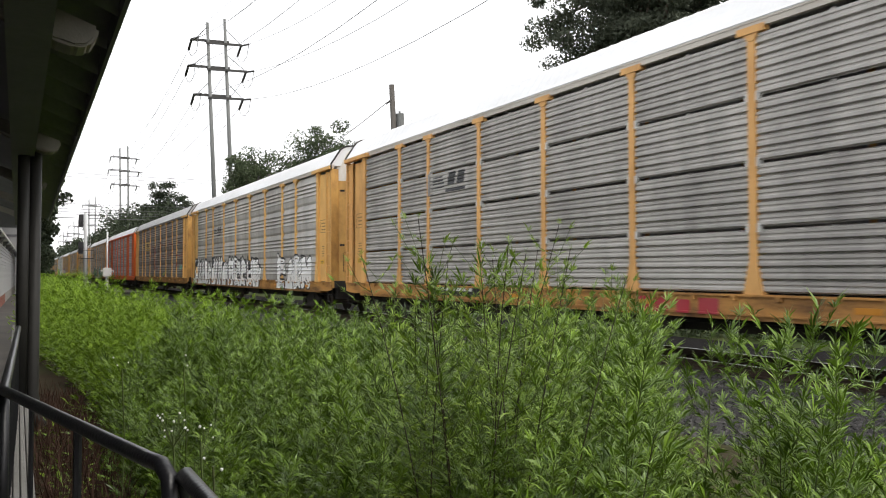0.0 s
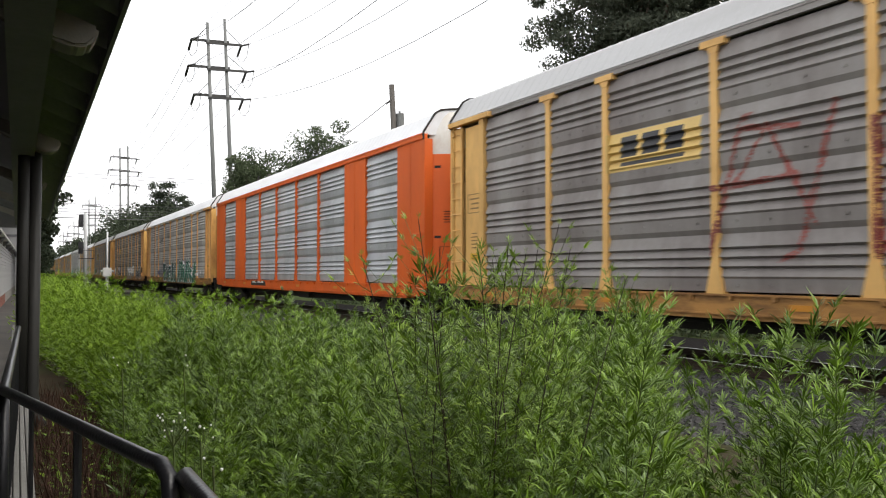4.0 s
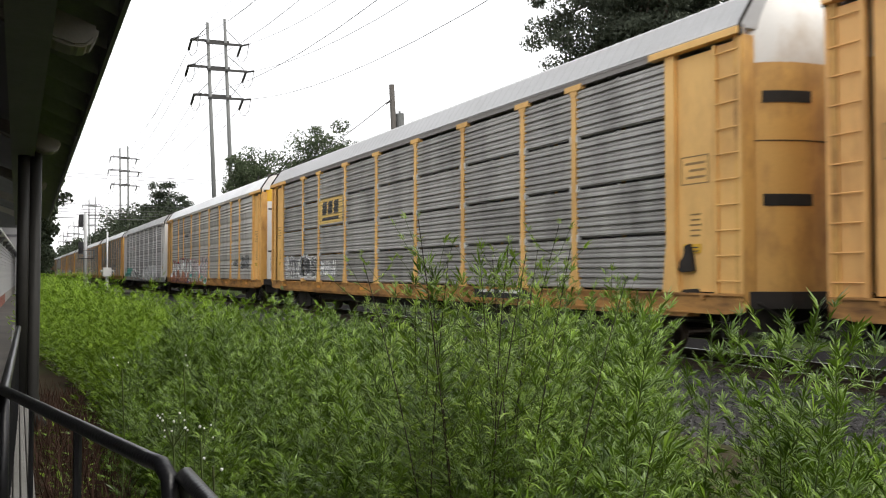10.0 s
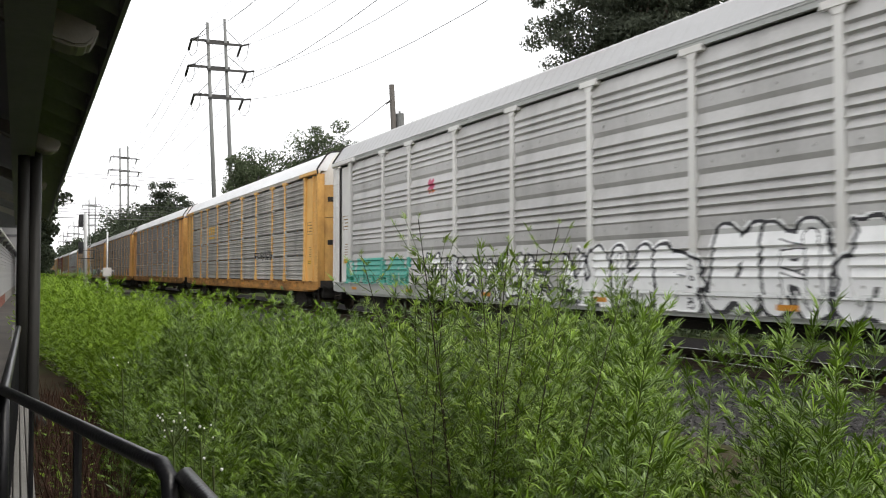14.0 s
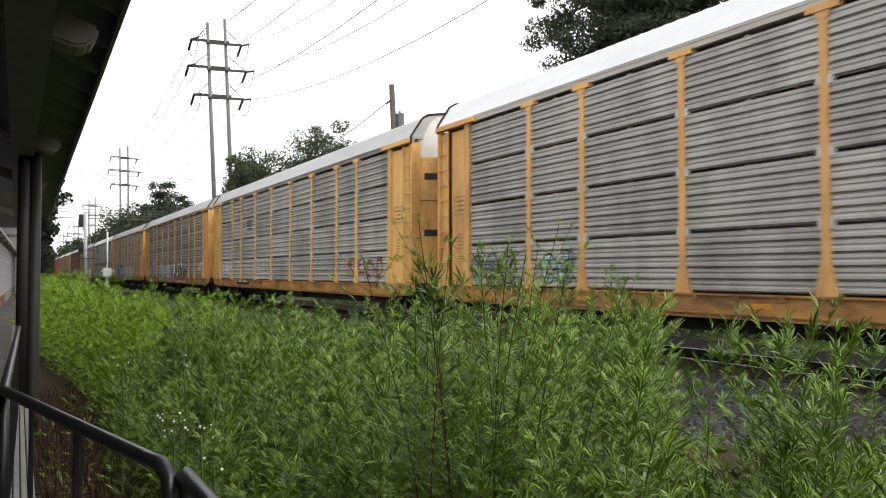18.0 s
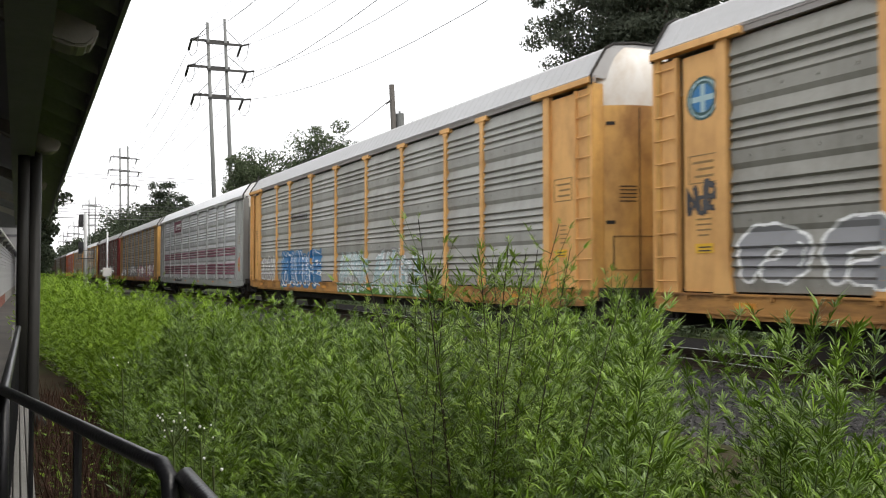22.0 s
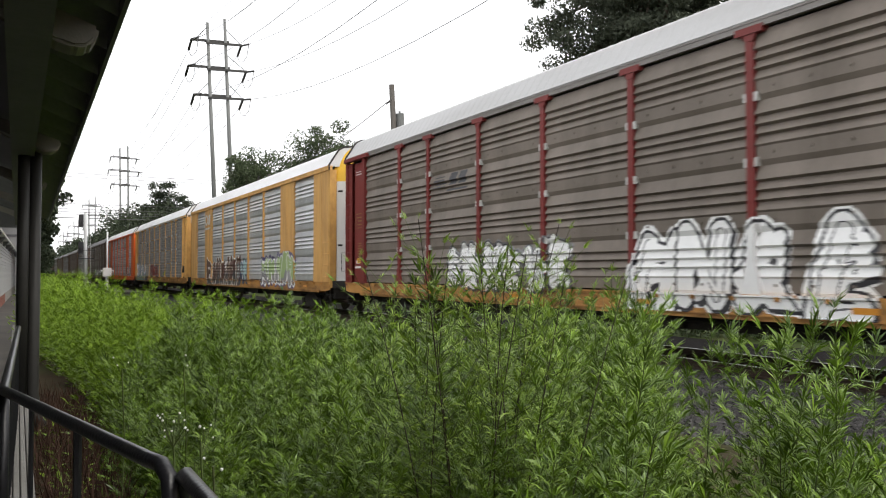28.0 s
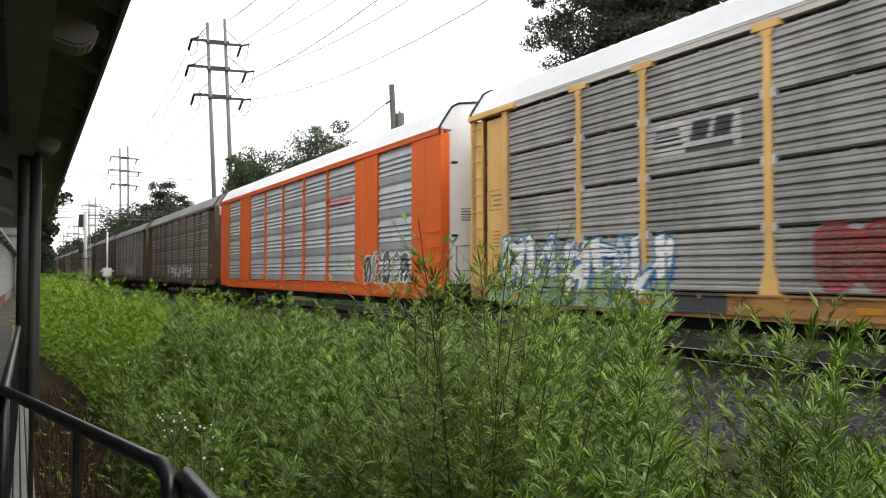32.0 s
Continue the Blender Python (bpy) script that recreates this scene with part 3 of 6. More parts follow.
def spray(seed, length, height, glyphs, weight=0.13, edge=0.05, cloud=0.0, style="block", fade=0.0):
    """Illegible spray-painted forms that overlap one another: fill 0, edge line and drop shade 1, second fill 2, cloud behind 3."""
    rng = np.random.default_rng(seed)
    forms = []
    cell, m = length / glyphs, (weight + edge) * 0.85
    for g in range(glyphs):
        segs = []
        c = g * cell + rng.uniform(-0.06, 0.06) * cell
        a = cell * rng.uniform(0.98, 1.15)
        low, high = m + rng.uniform(0.0, 0.14) * height, height - m - rng.uniform(0.0, 0.2) * height
        if style == "round":
            ph, n, pts = rng.uniform(0, 6), 8, []
            for k in range(n + 1):
                q = ph + 5.0 * k / n
                pts.append((c + a * (0.5 + 0.33 * math.cos(q)), low + (high - low) * (0.5 + 0.5 * math.sin(q))))
            segs += [(p, q, rng.uniform(0.7, 1.1), 0.0) for p, q in zip(pts, pts[1:])]
            segs.append(((c + a * 0.2, low), (c + a * rng.uniform(0.2, 0.8), high), 0.7, 0.0))
        else:
            stem, lean = c + a * rng.uniform(0.18, 0.34), rng.uniform(-0.2, 0.26) * height
            other = c + a * rng.uniform(0.68, 0.84)
            segs.append(((stem, low), (stem + lean, high), rng.uniform(0.9, 1.2), 0.0))
            shape = rng.integers(0, 4)
            mid = (low + high) / 2
            if shape in (0, 2):
                segs.append(((stem + lean * 0.9, high - 0.05 * height), (other, high - 0.1 * height), 0.9, 0.3))
                segs.append(((stem, mid), (other, mid + rng.uniform(-0.1, 0.1) * height), 0.75, 0.2))
            if shape in (1, 2, 3):
                segs.append(((other, low), (other + lean, high), rng.uniform(0.8, 1.1), 0.0))
            if shape in (1,):
                segs.append(((stem + lean, high), (other, low), 0.8, 0.0))
            if shape in (0, 3):
                segs.append(((stem, low + 0.05 * height), (other, low + 0.05 * height), 0.9, 0.25))
            # a crossing stroke and a hooked one
            p = (c + a * rng.uniform(0.2, 0.5), rng.uniform(low, mid))
            q = (c + a * rng.uniform(0.5, 0.95), rng.uniform(mid, high))
            segs.append((p, q, rng.uniform(0.5, 0.8), 0.5))
            segs.append((q, (c + a * rng.uniform(0.75, 1.1), rng.uniform(low, high)), rng.uniform(0.5, 0.8), 0.7))
            # pointed horns above and below
            for k in range(2):
                p = (stem + lean, high) if k else (other, low)
                up = 1 if k else -1
                segs.append((p, (p[0] + rng.uniform(-0.32, 0.32) * a, p[1] + up * rng.uniform(0.02, 0.12) * height), 0.8, 1.0))
        forms.append(segs)
    bumps = rng.uniform(0, 6.3, (6, 3))
    # long tapered strokes of the edge colour over the fill
    cuts = []
    for g in range(glyphs if edge > 0.03 else 0):
        p = ((g + rng.uniform(0.2, 0.9)) * cell, rng.uniform(0.15, 0.9) * height)
        cuts.append((p, (p[0] + rng.uniform(-0.3, 0.55) * cell, p[1] - rng.uniform(0.15, 0.5) * height), rng.uniform(0.5, 1.1), 0.85))

    def reach(U, V, segs):
        d = np.full(U.shape, 9.0)
        for (p, q, w, taper) in segs:
            ax, ay, bx, by = p[0], p[1], q[0], q[1]
            t = np.clip(((U - ax) * (bx - ax) + (V - ay) * (by - ay)) / ((bx - ax) ** 2 + (by - ay) ** 2 + 1e-9), 0, 1)
            dx, dy = np.abs(U - ax - t * (bx - ax)), np.abs(V - ay - t * (by - ay))
            e = np.hypot(dx, dy) if style == "round" else 0.5 * np.hypot(dx, dy) + 0.5 * np.maximum(np.maximum(dx, dy), (dx + dy) * 0.75)
            d = np.minimum(d, e - weight * w * (1 - taper * t) + weight)
        return d

    def classify(U, V):
        wob = sum(np.sin(U * (2.1 + 1.7 * b[0]) + V * (3.1 + b[1]) + b[2]) for b in bumps) / 6
        C = np.full(U.shape, -1)
        if cloud:
            d = reach(U, V, [q for f in forms for q in f])
            C[d < weight + edge + cloud * (1 + 0.8 * wob)] = 3
        if style != "round" and edge > 0.03:
            for f in forms:
                C[reach(U - 0.07, V + 0.06, f) < weight + edge * 0.4] = 1
        for k, f in enumerate(forms):
            d = reach(U, V, f) + 0.03 * wob
            C[d < weight + edge] = 1
            C[d < weight] = 0
            C[(d < weight) & (V < height * (0.36 + 0.14 * np.sin(U * 3.3 + seed) + 0.05 * np.sin(U * 11.0)))] = 2
        for cut in cuts:
            C[(reach(U, V, [cut]) < weight + edge * 0.75 - weight * 0.95) & (C == 0)] = 1
        for k, f in enumerate(forms):
            d = reach(U, V, f) + 0.03 * wob
            C[(np.abs(d - weight * 0.45) < 0.012) & (np.sin(U * 2.3 + seed + k) > 0.55)] = 1
        if fade:
            r = np.random.default_rng(seed + 5).random(U.shape)
            C[r < fade * (0.6 + 0.6 * wob)] = -1
        C[V > height - 0.004] = -1
        return C
    return classify


PAINT_CACHE = {}


def paint(name, rgb):
    if name not in PAINT_CACHE:
        PAINT_CACHE[name] = material("spray_paint_" + name, rgb, 0.55, 0, 0.06, 14, (0.25, 0.24, 0.22), 0.14, 1.6, (1, 1, 0.3), 0.0)
    return PAINT_CACHE[name]


COLOURS = {"white": (0.88, 0.88, 0.87), "black": (0.025, 0.025, 0.03), "green": (0.012, 0.16, 0.1), "teal": (0.1, 0.42, 0.34), "blue": (0.03, 0.17, 0.38), "ice": (0.36, 0.5, 0.52),
           "red": (0.4, 0.035, 0.05), "pink": (0.5, 0.07, 0.15), "brown": (0.09, 0.04, 0.03), "violet": (0.13, 0.11, 0.22), "orange": (0.6, 0.22, 0.05), "grey": (0.25, 0.25, 0.26), "lime": (0.33, 0.45, 0.18),
           "charcoal": (0.06, 0.06, 0.065), "rust": (0.25, 0.06, 0.045), "grass": (0.09, 0.2, 0.035), "salmon": (0.6, 0.25, 0.15), "tan": (0.5, 0.41, 0.27), "bottle": (0.02, 0.075, 0.07), "navy": (0.02, 0.03, 0.1), "yellow": (0.65, 0.5, 0.1)}


def pc(*names):
    return [paint(n, COLOURS[n]) for n in names]


def bars(rects):
    """Plain bars: (u0, u1, v0, v1, colour number)."""
    def classify(U, V):
        C = np.full(U.shape, -1)
        for u0, u1, v0, v1, c in rects:
            C[(U >= u0) & (U <= u1) & (V >= v0) & (V <= v1)] = c
        return C
    return classify


def slanted(rects, patch=None):
    """Bars whose ends lean, as in an italic mark; patch: ground colour number."""
    def classify(U, V):
        C = np.full(U.shape, -1)
        if patch is not None:
            C[:] = patch
        for u0, u1, v0, v1, c, lean in rects:
            C[(U >= u0 + lean * V) & (U <= u1 + lean * V) & (V >= v0) & (V <= v1)] = c
        return C
    return classify


def build_wagon(index, spec):
    """One wagon with all its parts; spec gives its type, paints, marks and spray paint."""
    kind, frame_m, sheet_m, roof_m, flush = spec["kind"], spec["frame"], spec["sheet"], spec["roof"], spec.get("flush", False)
    sill_m, post_m, cap_m, door_m = spec.get("sill", M_SILLPAINT if frame_m in (M_YELLOW, M_AMBER, M_GOLD, M_DULLGOLD) else frame_m), spec.get("posts", frame_m), spec.get("cap", M_DOME), spec.get("door", frame_m)
    car = tagged(new("autorack_wagon"), spec["label"], "freight wagon", "wagons of the train")
    turn = pose(0, 0, 0, 0, 0, 180)
    flip = {1: None, -1: turn}
    for side in (1, -1):
        m = flip[side]
        put("side_sill", cached(("sill", sill_m.name), lambda: sill_mesh(sill_m)), car, m)
        rail_m = frame_m if flush or spec.get("pale_rail") else M_LIGHTGREY if frame_m in (M_LIGHTGREY, M_WHITE) else M_PALERAIL if roof_m is M_ROOFWHITE else M_FASCIA
        put("top_rail", cached(("eave", rail_m.name, flush), lambda: eave_mesh(rail_m, 0.06 if flush else 0.02)), car, m)
        near = side == 1
        if flush:
            for a, b in ((9.03, 7.09), (-7.09, -9.03), (BODY - 0.02, 11.6), (-11.6, -BODY + 0.02)):
                def plate(a=a, b=b):
                    bm = bmesh.new()
                    box(bm, -X_CREST - 0.02, -X_VALLEY + 0.03, b, a, Z_SILL, Z_TOP)
                    mid = (a + b) / 2
                    box(bm, -X_CREST - 0.032, -X_CREST - 0.02, mid - 0.03, mid + 0.03, Z_SILL, Z_TOP)
                    return bake("wide_plate", bm, frame_m)
                put("wide_plate", cached(("plate", a, frame_m.name), plate), car, m)
            for y in (4.27, 1.45, -1.45, -4.27):
                put("post", cached(("post", post_m.name, "slim"), lambda: slim_post_mesh(post_m)), car, (m or Matrix()) @ Matrix.Translation((0, y, 0)))
        else:
            for y in POSTS:
                put("post", cached(("post", post_m.name, spec.get("head", "tee")), lambda: post_mesh(post_m, spec.get("head", "tee"))), car, (m or Matrix()) @ Matrix.Translation((0, y, 0)))
            for s in (1, -1):
                put("end_post", cached(("endpost", frame_m.name), lambda: end_post_mesh(frame_m)), car, (m or Matrix()) @ Matrix.Translation((0, s * END_POST, 0)))
            if kind == "tri" and near or spec.get("clamps") and near:
                for y in POSTS:
                    for zz in (2.27, 3.3, 4.33):
                        put("clamp", cached(("clamp",), clamp_mesh), car, Matrix.Translation((0, y, zz)))
        edges = [END_POST - 0.11] + POSTS + [-END_POST + 0.11]
        if flush:
            edges = [11.6, 9.03, 7.09, 4.27, 1.45, -1.45, -4.27, -7.09, -9.03, -11.6]
        for a, b in zip(edges, edges[1:]):
            if flush and abs(abs(a + b) / 2 - 8.06) < 0.1:
                continue
            w = a - b - 0.08
            for row in range(len(SHEETS[kind])):
                put("side_panel", panel_mesh(kind, row, w, sheet_m, near, spec.get("stripe")), car, (m or Matrix()) @ Matrix.Translation((0, (a + b) / 2, 0)))
    end_m = M_ENDPAINT if door_m in (M_YELLOW, M_AMBER, M_GOLD, M_DULLGOLD) else M_ENDGREY if door_m is M_LIGHTGREY else door_m
    for end in (1, -1):
        m = flip[end]
        if not flush:
            for corner, mm in ((0, Matrix()), (1, Matrix.Diagonal((-1, 1, 1, 1)))):
                for name, me in cached(("bay", door_m.name, corner), lambda mm=mm: [(q, moved(w, mm)) for q, w in end_bay_meshes(door_m)]):
                    put(name, me, car, m)
                put("ladder", cached(("ladder", door_m.name, corner), lambda mm=mm: moved(ladder_mesh(door_m), mm)), car, (m or Matrix()) @ Matrix.Translation((0, -13.15, 0)))
        else:
            put("ladder", cached(("lowladder", frame_m.name), lambda: ladder_mesh(frame_m, True)), car, (m or Matrix()) @ Matrix.Translation((0, -13.1, 0)))
        put("end_frame", cached(("endframe", end_m.name), lambda: end_frame_mesh(end_m)), car, m)
        low_m = spec.get("endlow", end_m)
        put("end_door", cached(("enddoor", low_m.name), lambda: end_door_mesh(low_m, 1.05, 4.95)), car, m)
        put("end_dome", cached(("enddome", cap_m.name), lambda: end_door_mesh(cap_m, 4.95, 6.2, 0.42, True)), car, m)
        put("roof_rim", cached(("roof_rim",), roof_rim_mesh), car, m, "dark rubber rim at the end of the roof")
        tagged(put("door_vent", cached(("fittings", kind), lambda: end_fittings_mesh(M_UNDER, kind == "tri")), car, m), "dark vent slots and seams of the end doors", kind="stuff")
        put("coupler", cached(("coupler",), coupler_mesh), car, m)
        put("end_beam", cached(("end_beam",), end_beam_mesh), car, m)
        for x in (-1.47, 1.47):
            put("step_iron", cached(("step_iron",), step_iron_mesh), car, (m or Matrix()) @ Matrix.Translation((x, 0, 0)))
        truck = put("wheel_truck", cached(("truck",), truck_frame_mesh), car, Matrix.Translation((0, end * -10.05, 0)))
        for y in (-0.88, 0.88):
            put("wheelset", cached(("wheelset",), wheelset_mesh), truck, Matrix.Translation((0, y, 0.44)))
    put("roof", cached(("roof", roof_m.name), lambda: roof_mesh(roof_m)), car)
    put("underframe", cached(("under",), under_mesh), car)
    # data block on the sill, orange reflectors, lettering bars on the end sheets
    yb = spec.get("block")
    if yb is not None:
        painted("data_block", car, kind, yb, yb - 2.6, Z_SILL0 + 0.08, Z_SILL - 0.05, bars([(0, 2.6, 0, 0.4, 0), (0.25, 0.95, 0.14, 0.25, 1), (1.2, 2.2, 0.14, 0.25, 1)]), [M_BLACK, M_MARK_W], "black data block with white lettering bars", 0.05, 0.004)
    for k in range(6):
        y = 11.4 - k * 4.4
        if yb is None or not (yb + 0.3 > y > yb - 3.2):
            put("reflector", cached(("reflector",), reflector_mesh), car, Matrix.Translation((0, y, 0)))
    if not flush:
        tagged(put("stencil", cached(("stencil", door_m.name), lambda: stencil_mesh(M_FADED)), car), "small worn lettering bars", kind="stuff")
        for s in (-1, 1):
            put("warning_plate", cached(("warnplate", s), lambda s=s: warn_mesh(s)), car, None, "yellow warning plate with dark bars")
        if spec.get("brake"):
            put("hand_brake", cached(("hand_brake",), brake_mesh), car, None, "dark grimy hand brake gear case")
    for item in spec.get("marks", ()):
        painted(item[0], car, "flush" if flush else kind, *item[1:])
    return car


def moved(me, m):
    me.transform(m)
    if m.determinant() < 0:
        me.flip_normals()
    return me


def slim_post_mesh(mat):
    bm = bmesh.new()
    prism(bm, [(-0.06, Z_SILL), (0.06, Z_SILL), (0.06, Z_TOP), (-0.06, Z_TOP)], "x", -X_CREST - 0.04, -X_VALLEY + 0.04)
    prism(bm, [(-0.12, Z_SILL), (0.12, Z_SILL), (0.06, Z_SILL + 0.35), (-0.06, Z_SILL + 0.35)], "x", -X_CREST - 0.05, -X_VALLEY + 0.04)
    return bake("post", bm, mat)


def reflector_mesh():
    bm = bmesh.new()
    box(bm, -X_SILL - 0.012, -X_SILL + 0.01, -0.2, 0.2, Z_SILL0 + 0.11, Z_SILL0 + 0.2)
    return bake("reflector", bm, M_REFLECT)


def stencil_mesh(mat):
    bm = bmesh.new()
    rnd = random.Random(4)
    for s in (-1, 1):
        x = -X_VALLEY - 0.01
        for k in range(5):
            w = rnd.uniform(0.12, 0.22)
            box(bm, x, x + 0.008, s * 12.35 - w, s * 12.35 + w * 0.6, 2.55 - k * 0.09, 2.578 - k * 0.09)
        for a, b, c, d in ((-0.34, 0.3, 3.55, 3.57), (-0.34, 0.3, 3.08, 3.1), (-0.34, -0.32, 3.08, 3.57), (0.28, 0.3, 3.08, 3.57), (-0.26, 0.2, 3.42, 3.46), (-0.26, 0.1, 3.3, 3.34), (-0.26, 0.16, 3.18, 3.22)):
            box(bm, x, x + 0.008, s * 12.35 + a, s * 12.35 + b, c, d)
    return bake("stencil", bm, mat)


def warn_mesh(s):
    bm = bmesh.new()
    for s in (s,):
        x = -X_VALLEY - 0.016
        box(bm, x, x + 0.01, s * 12.3 - 0.2, s * 12.3 + 0.2, 1.9, 2.06)
        for k in range(2):
            box(bm, x - 0.004, x, s * 12.3 - 0.15, s * 12.3 + 0.12, 1.93 + k * 0.06, 1.95 + k * 0.06, 1)
    return bake("warning_plate", bm, [M_MARK_Y, M_MARK_D])


def brake_mesh():
    """The dark gear case of the hand brake on the end sheet, with its chain guard."""
    bm = bmesh.new()
    prism(bm, [(-12.38, 1.6), (-12.1, 1.58), (-12.08, 1.74), (-12.18, 1.86), (-12.2, 2.02), (-12.3, 2.06), (-12.34, 1.88)], "x", -X_VALLEY - 0.1, -X_VALLEY + 0.005)
    box(bm, -X_VALLEY - 0.05, -X_VALLEY + 0.005, -12.12, -END_POST, 1.6, 1.66)
    prism(bm, [(-12.5, 1.2), (-12.0, 1.2), (-12.1, 1.28), (-12.44, 1.3)], "x", -X_VALLEY - 0.03, -X_VALLEY + 0.005)
    return bake("hand_brake", bm, M_UNDER)


P_GREY = panel_material("zinc_grey_sheet", (0.48, 0.465, 0.44))
P_OLIVE = panel_material("pale_olive_zinc_sheet", (0.39, 0.385, 0.355), (0.17, 0.16, 0.13), 0.6)
P_BRIGHT = panel_material("new_zinc_sheet", (0.66, 0.665, 0.67), (0.3, 0.3, 0.31), 0.5, 0.5, 0.38)
P_PALE = panel_material("pale_zinc_sheet", (0.54, 0.53, 0.515), (0.2, 0.19, 0.18), 0.5)
P_TRI = panel_material("dull_galvanised_sheet", (0.47, 0.45, 0.425), (0.11, 0.105, 0.1), 0.55)
P_TRID = panel_material("dark_galvanised_sheet", (0.4, 0.385, 0.365), (0.08, 0.075, 0.07), 0.6)
P_DARK = panel_material("olive_weathered_sheet", (0.315, 0.305, 0.27), (0.085, 0.078, 0.06), 0.65)
P_PURPLE = panel_material("purplish_weathered_sheet", (0.3, 0.28, 0.265), (0.1, 0.07, 0.065), 0.65)
P_BROWN = panel_material("brown_weathered_sheet", (0.225, 0.19, 0.16), (0.085, 0.07, 0.055), 0.6, 0.1)
P_SILVER = panel_material("bright_galvanised_sheet", (0.54, 0.545, 0.55), (0.25, 0.26, 0.28), 0.5, 0.55, 0.38)
P_BLUISH = panel_material("blue_grey_galvanised_sheet", (0.47, 0.485, 0.495), (0.2, 0.21, 0.22), 0.5, 0.45, 0.42)


def striped_mark(y, z, w=2.2, h=0.62, patch=True):
    """A railway mark as plain shapes: speed lines and two leaning blocks on a pale ground."""
    rects = [(0.12, 0.85 - 0.05 * k, h * (0.3 + 0.14 * k), h * (0.37 + 0.14 * k), 1, 0.25) for k in range(4)]
    rects += [(1.02, 1.42, h * 0.35, h * 0.88, 1, 0.25), (1.54, 1.92, h * 0.35, h * 0.88, 1, 0.25), (0.95, 2.05, h * 0.08, h * 0.2, 1, 0.1)]
    return ("railway_mark", y, y - w, z, z + h, slanted(rects, 0 if patch else None), [P_GREY, M_MARK_D], "dark striped railway mark on a pale ground", 0.03, 0.004)


def block_mark(y, z, w, h, ground, ink, ground_m, patch=True):
    """Three solid leaning blocks and a line under them."""
    r = [(w * (0.12 + 0.25 * k), w * (0.31 + 0.25 * k), h * 0.36, h * 0.86, 1, 0.12) for k in range(3)] + [(w * 0.14, w * 0.84, h * 0.12, h * 0.24, 1, 0.0)]
    return ("railway_mark", y, y - w, z, z + h, slanted(r, 0 if patch else None), [ground_m, ink], "heavy block railway mark", 0.03, 0.004)


def graffiti(y0, y1, z0, z1, seed, glyphs, colours, weight=0.13, edge=0.05, cloud=0.0, style="block", fade=0.0, label="", step=0.02):
    return ("graffiti", y0, y1, z0, z1, spray(seed, abs(y1 - y0), z1 - z0, glyphs, weight, edge, cloud, style, fade), pc(*colours), label or "spray-painted graffiti in " + " and ".join(colours[:2]), step, 0.006)

# ---- the wagons in running order ----
def wagon(kind, frame_m, sheet, roof, label, **more):
    return dict(kind=kind, frame=frame_m, sheet=sheet, roof=roof, label=label, **more)


def loop_mark(y, z):
    """White mark as plain shapes: a broad ring and a leaning block, with a row of bars under them."""
    def classify(U, V):
        d = np.hypot((U - 0.5) / 0.42, (V - 0.6) / 0.32)
        C = np.where((d < 1.0) & (d > 0.62), 0, -1)
        lean = U - 0.3 * (V - 0.6)
        C[(lean > 1.05) & (lean < 1.5) & (np.abs(V - 0.6) < 0.3)] = 0
        C[(V < 0.13) & (V > 0.02) & (np.mod(U, 0.2) < 0.15) & (U > 0.1) & (U < 1.6)] = 0
        return C
    return ("railway_mark", y, y - 1.7, z, z + 1.05, classify, [M_MARK_W], "white ring and block railway mark", 0.025, 0.005)


def round_mark(y, z, r):
    def classify(U, V):
        d = np.hypot(U - r, V - r)
        C = np.where(d < r, 0, -1)
        C[(d < r * 0.66) & (np.abs(U - r) > r * 0.12) & (np.abs(V - r) > r * 0.12)] = 1
        C[(d < r * 0.66) & ((np.abs(U - r) <= r * 0.12) | (np.abs(V - r) <= r * 0.12)) | (np.abs(d - r * 0.84) < r * 0.04)] = 2
        return C
    return ("railway_mark", y, y - 2 * r, z, z + 2 * r, classify, pc("bottle", "blue", "ice"), "round dark green railway mark with a blue face and pale cross", 0.02, 0.004)


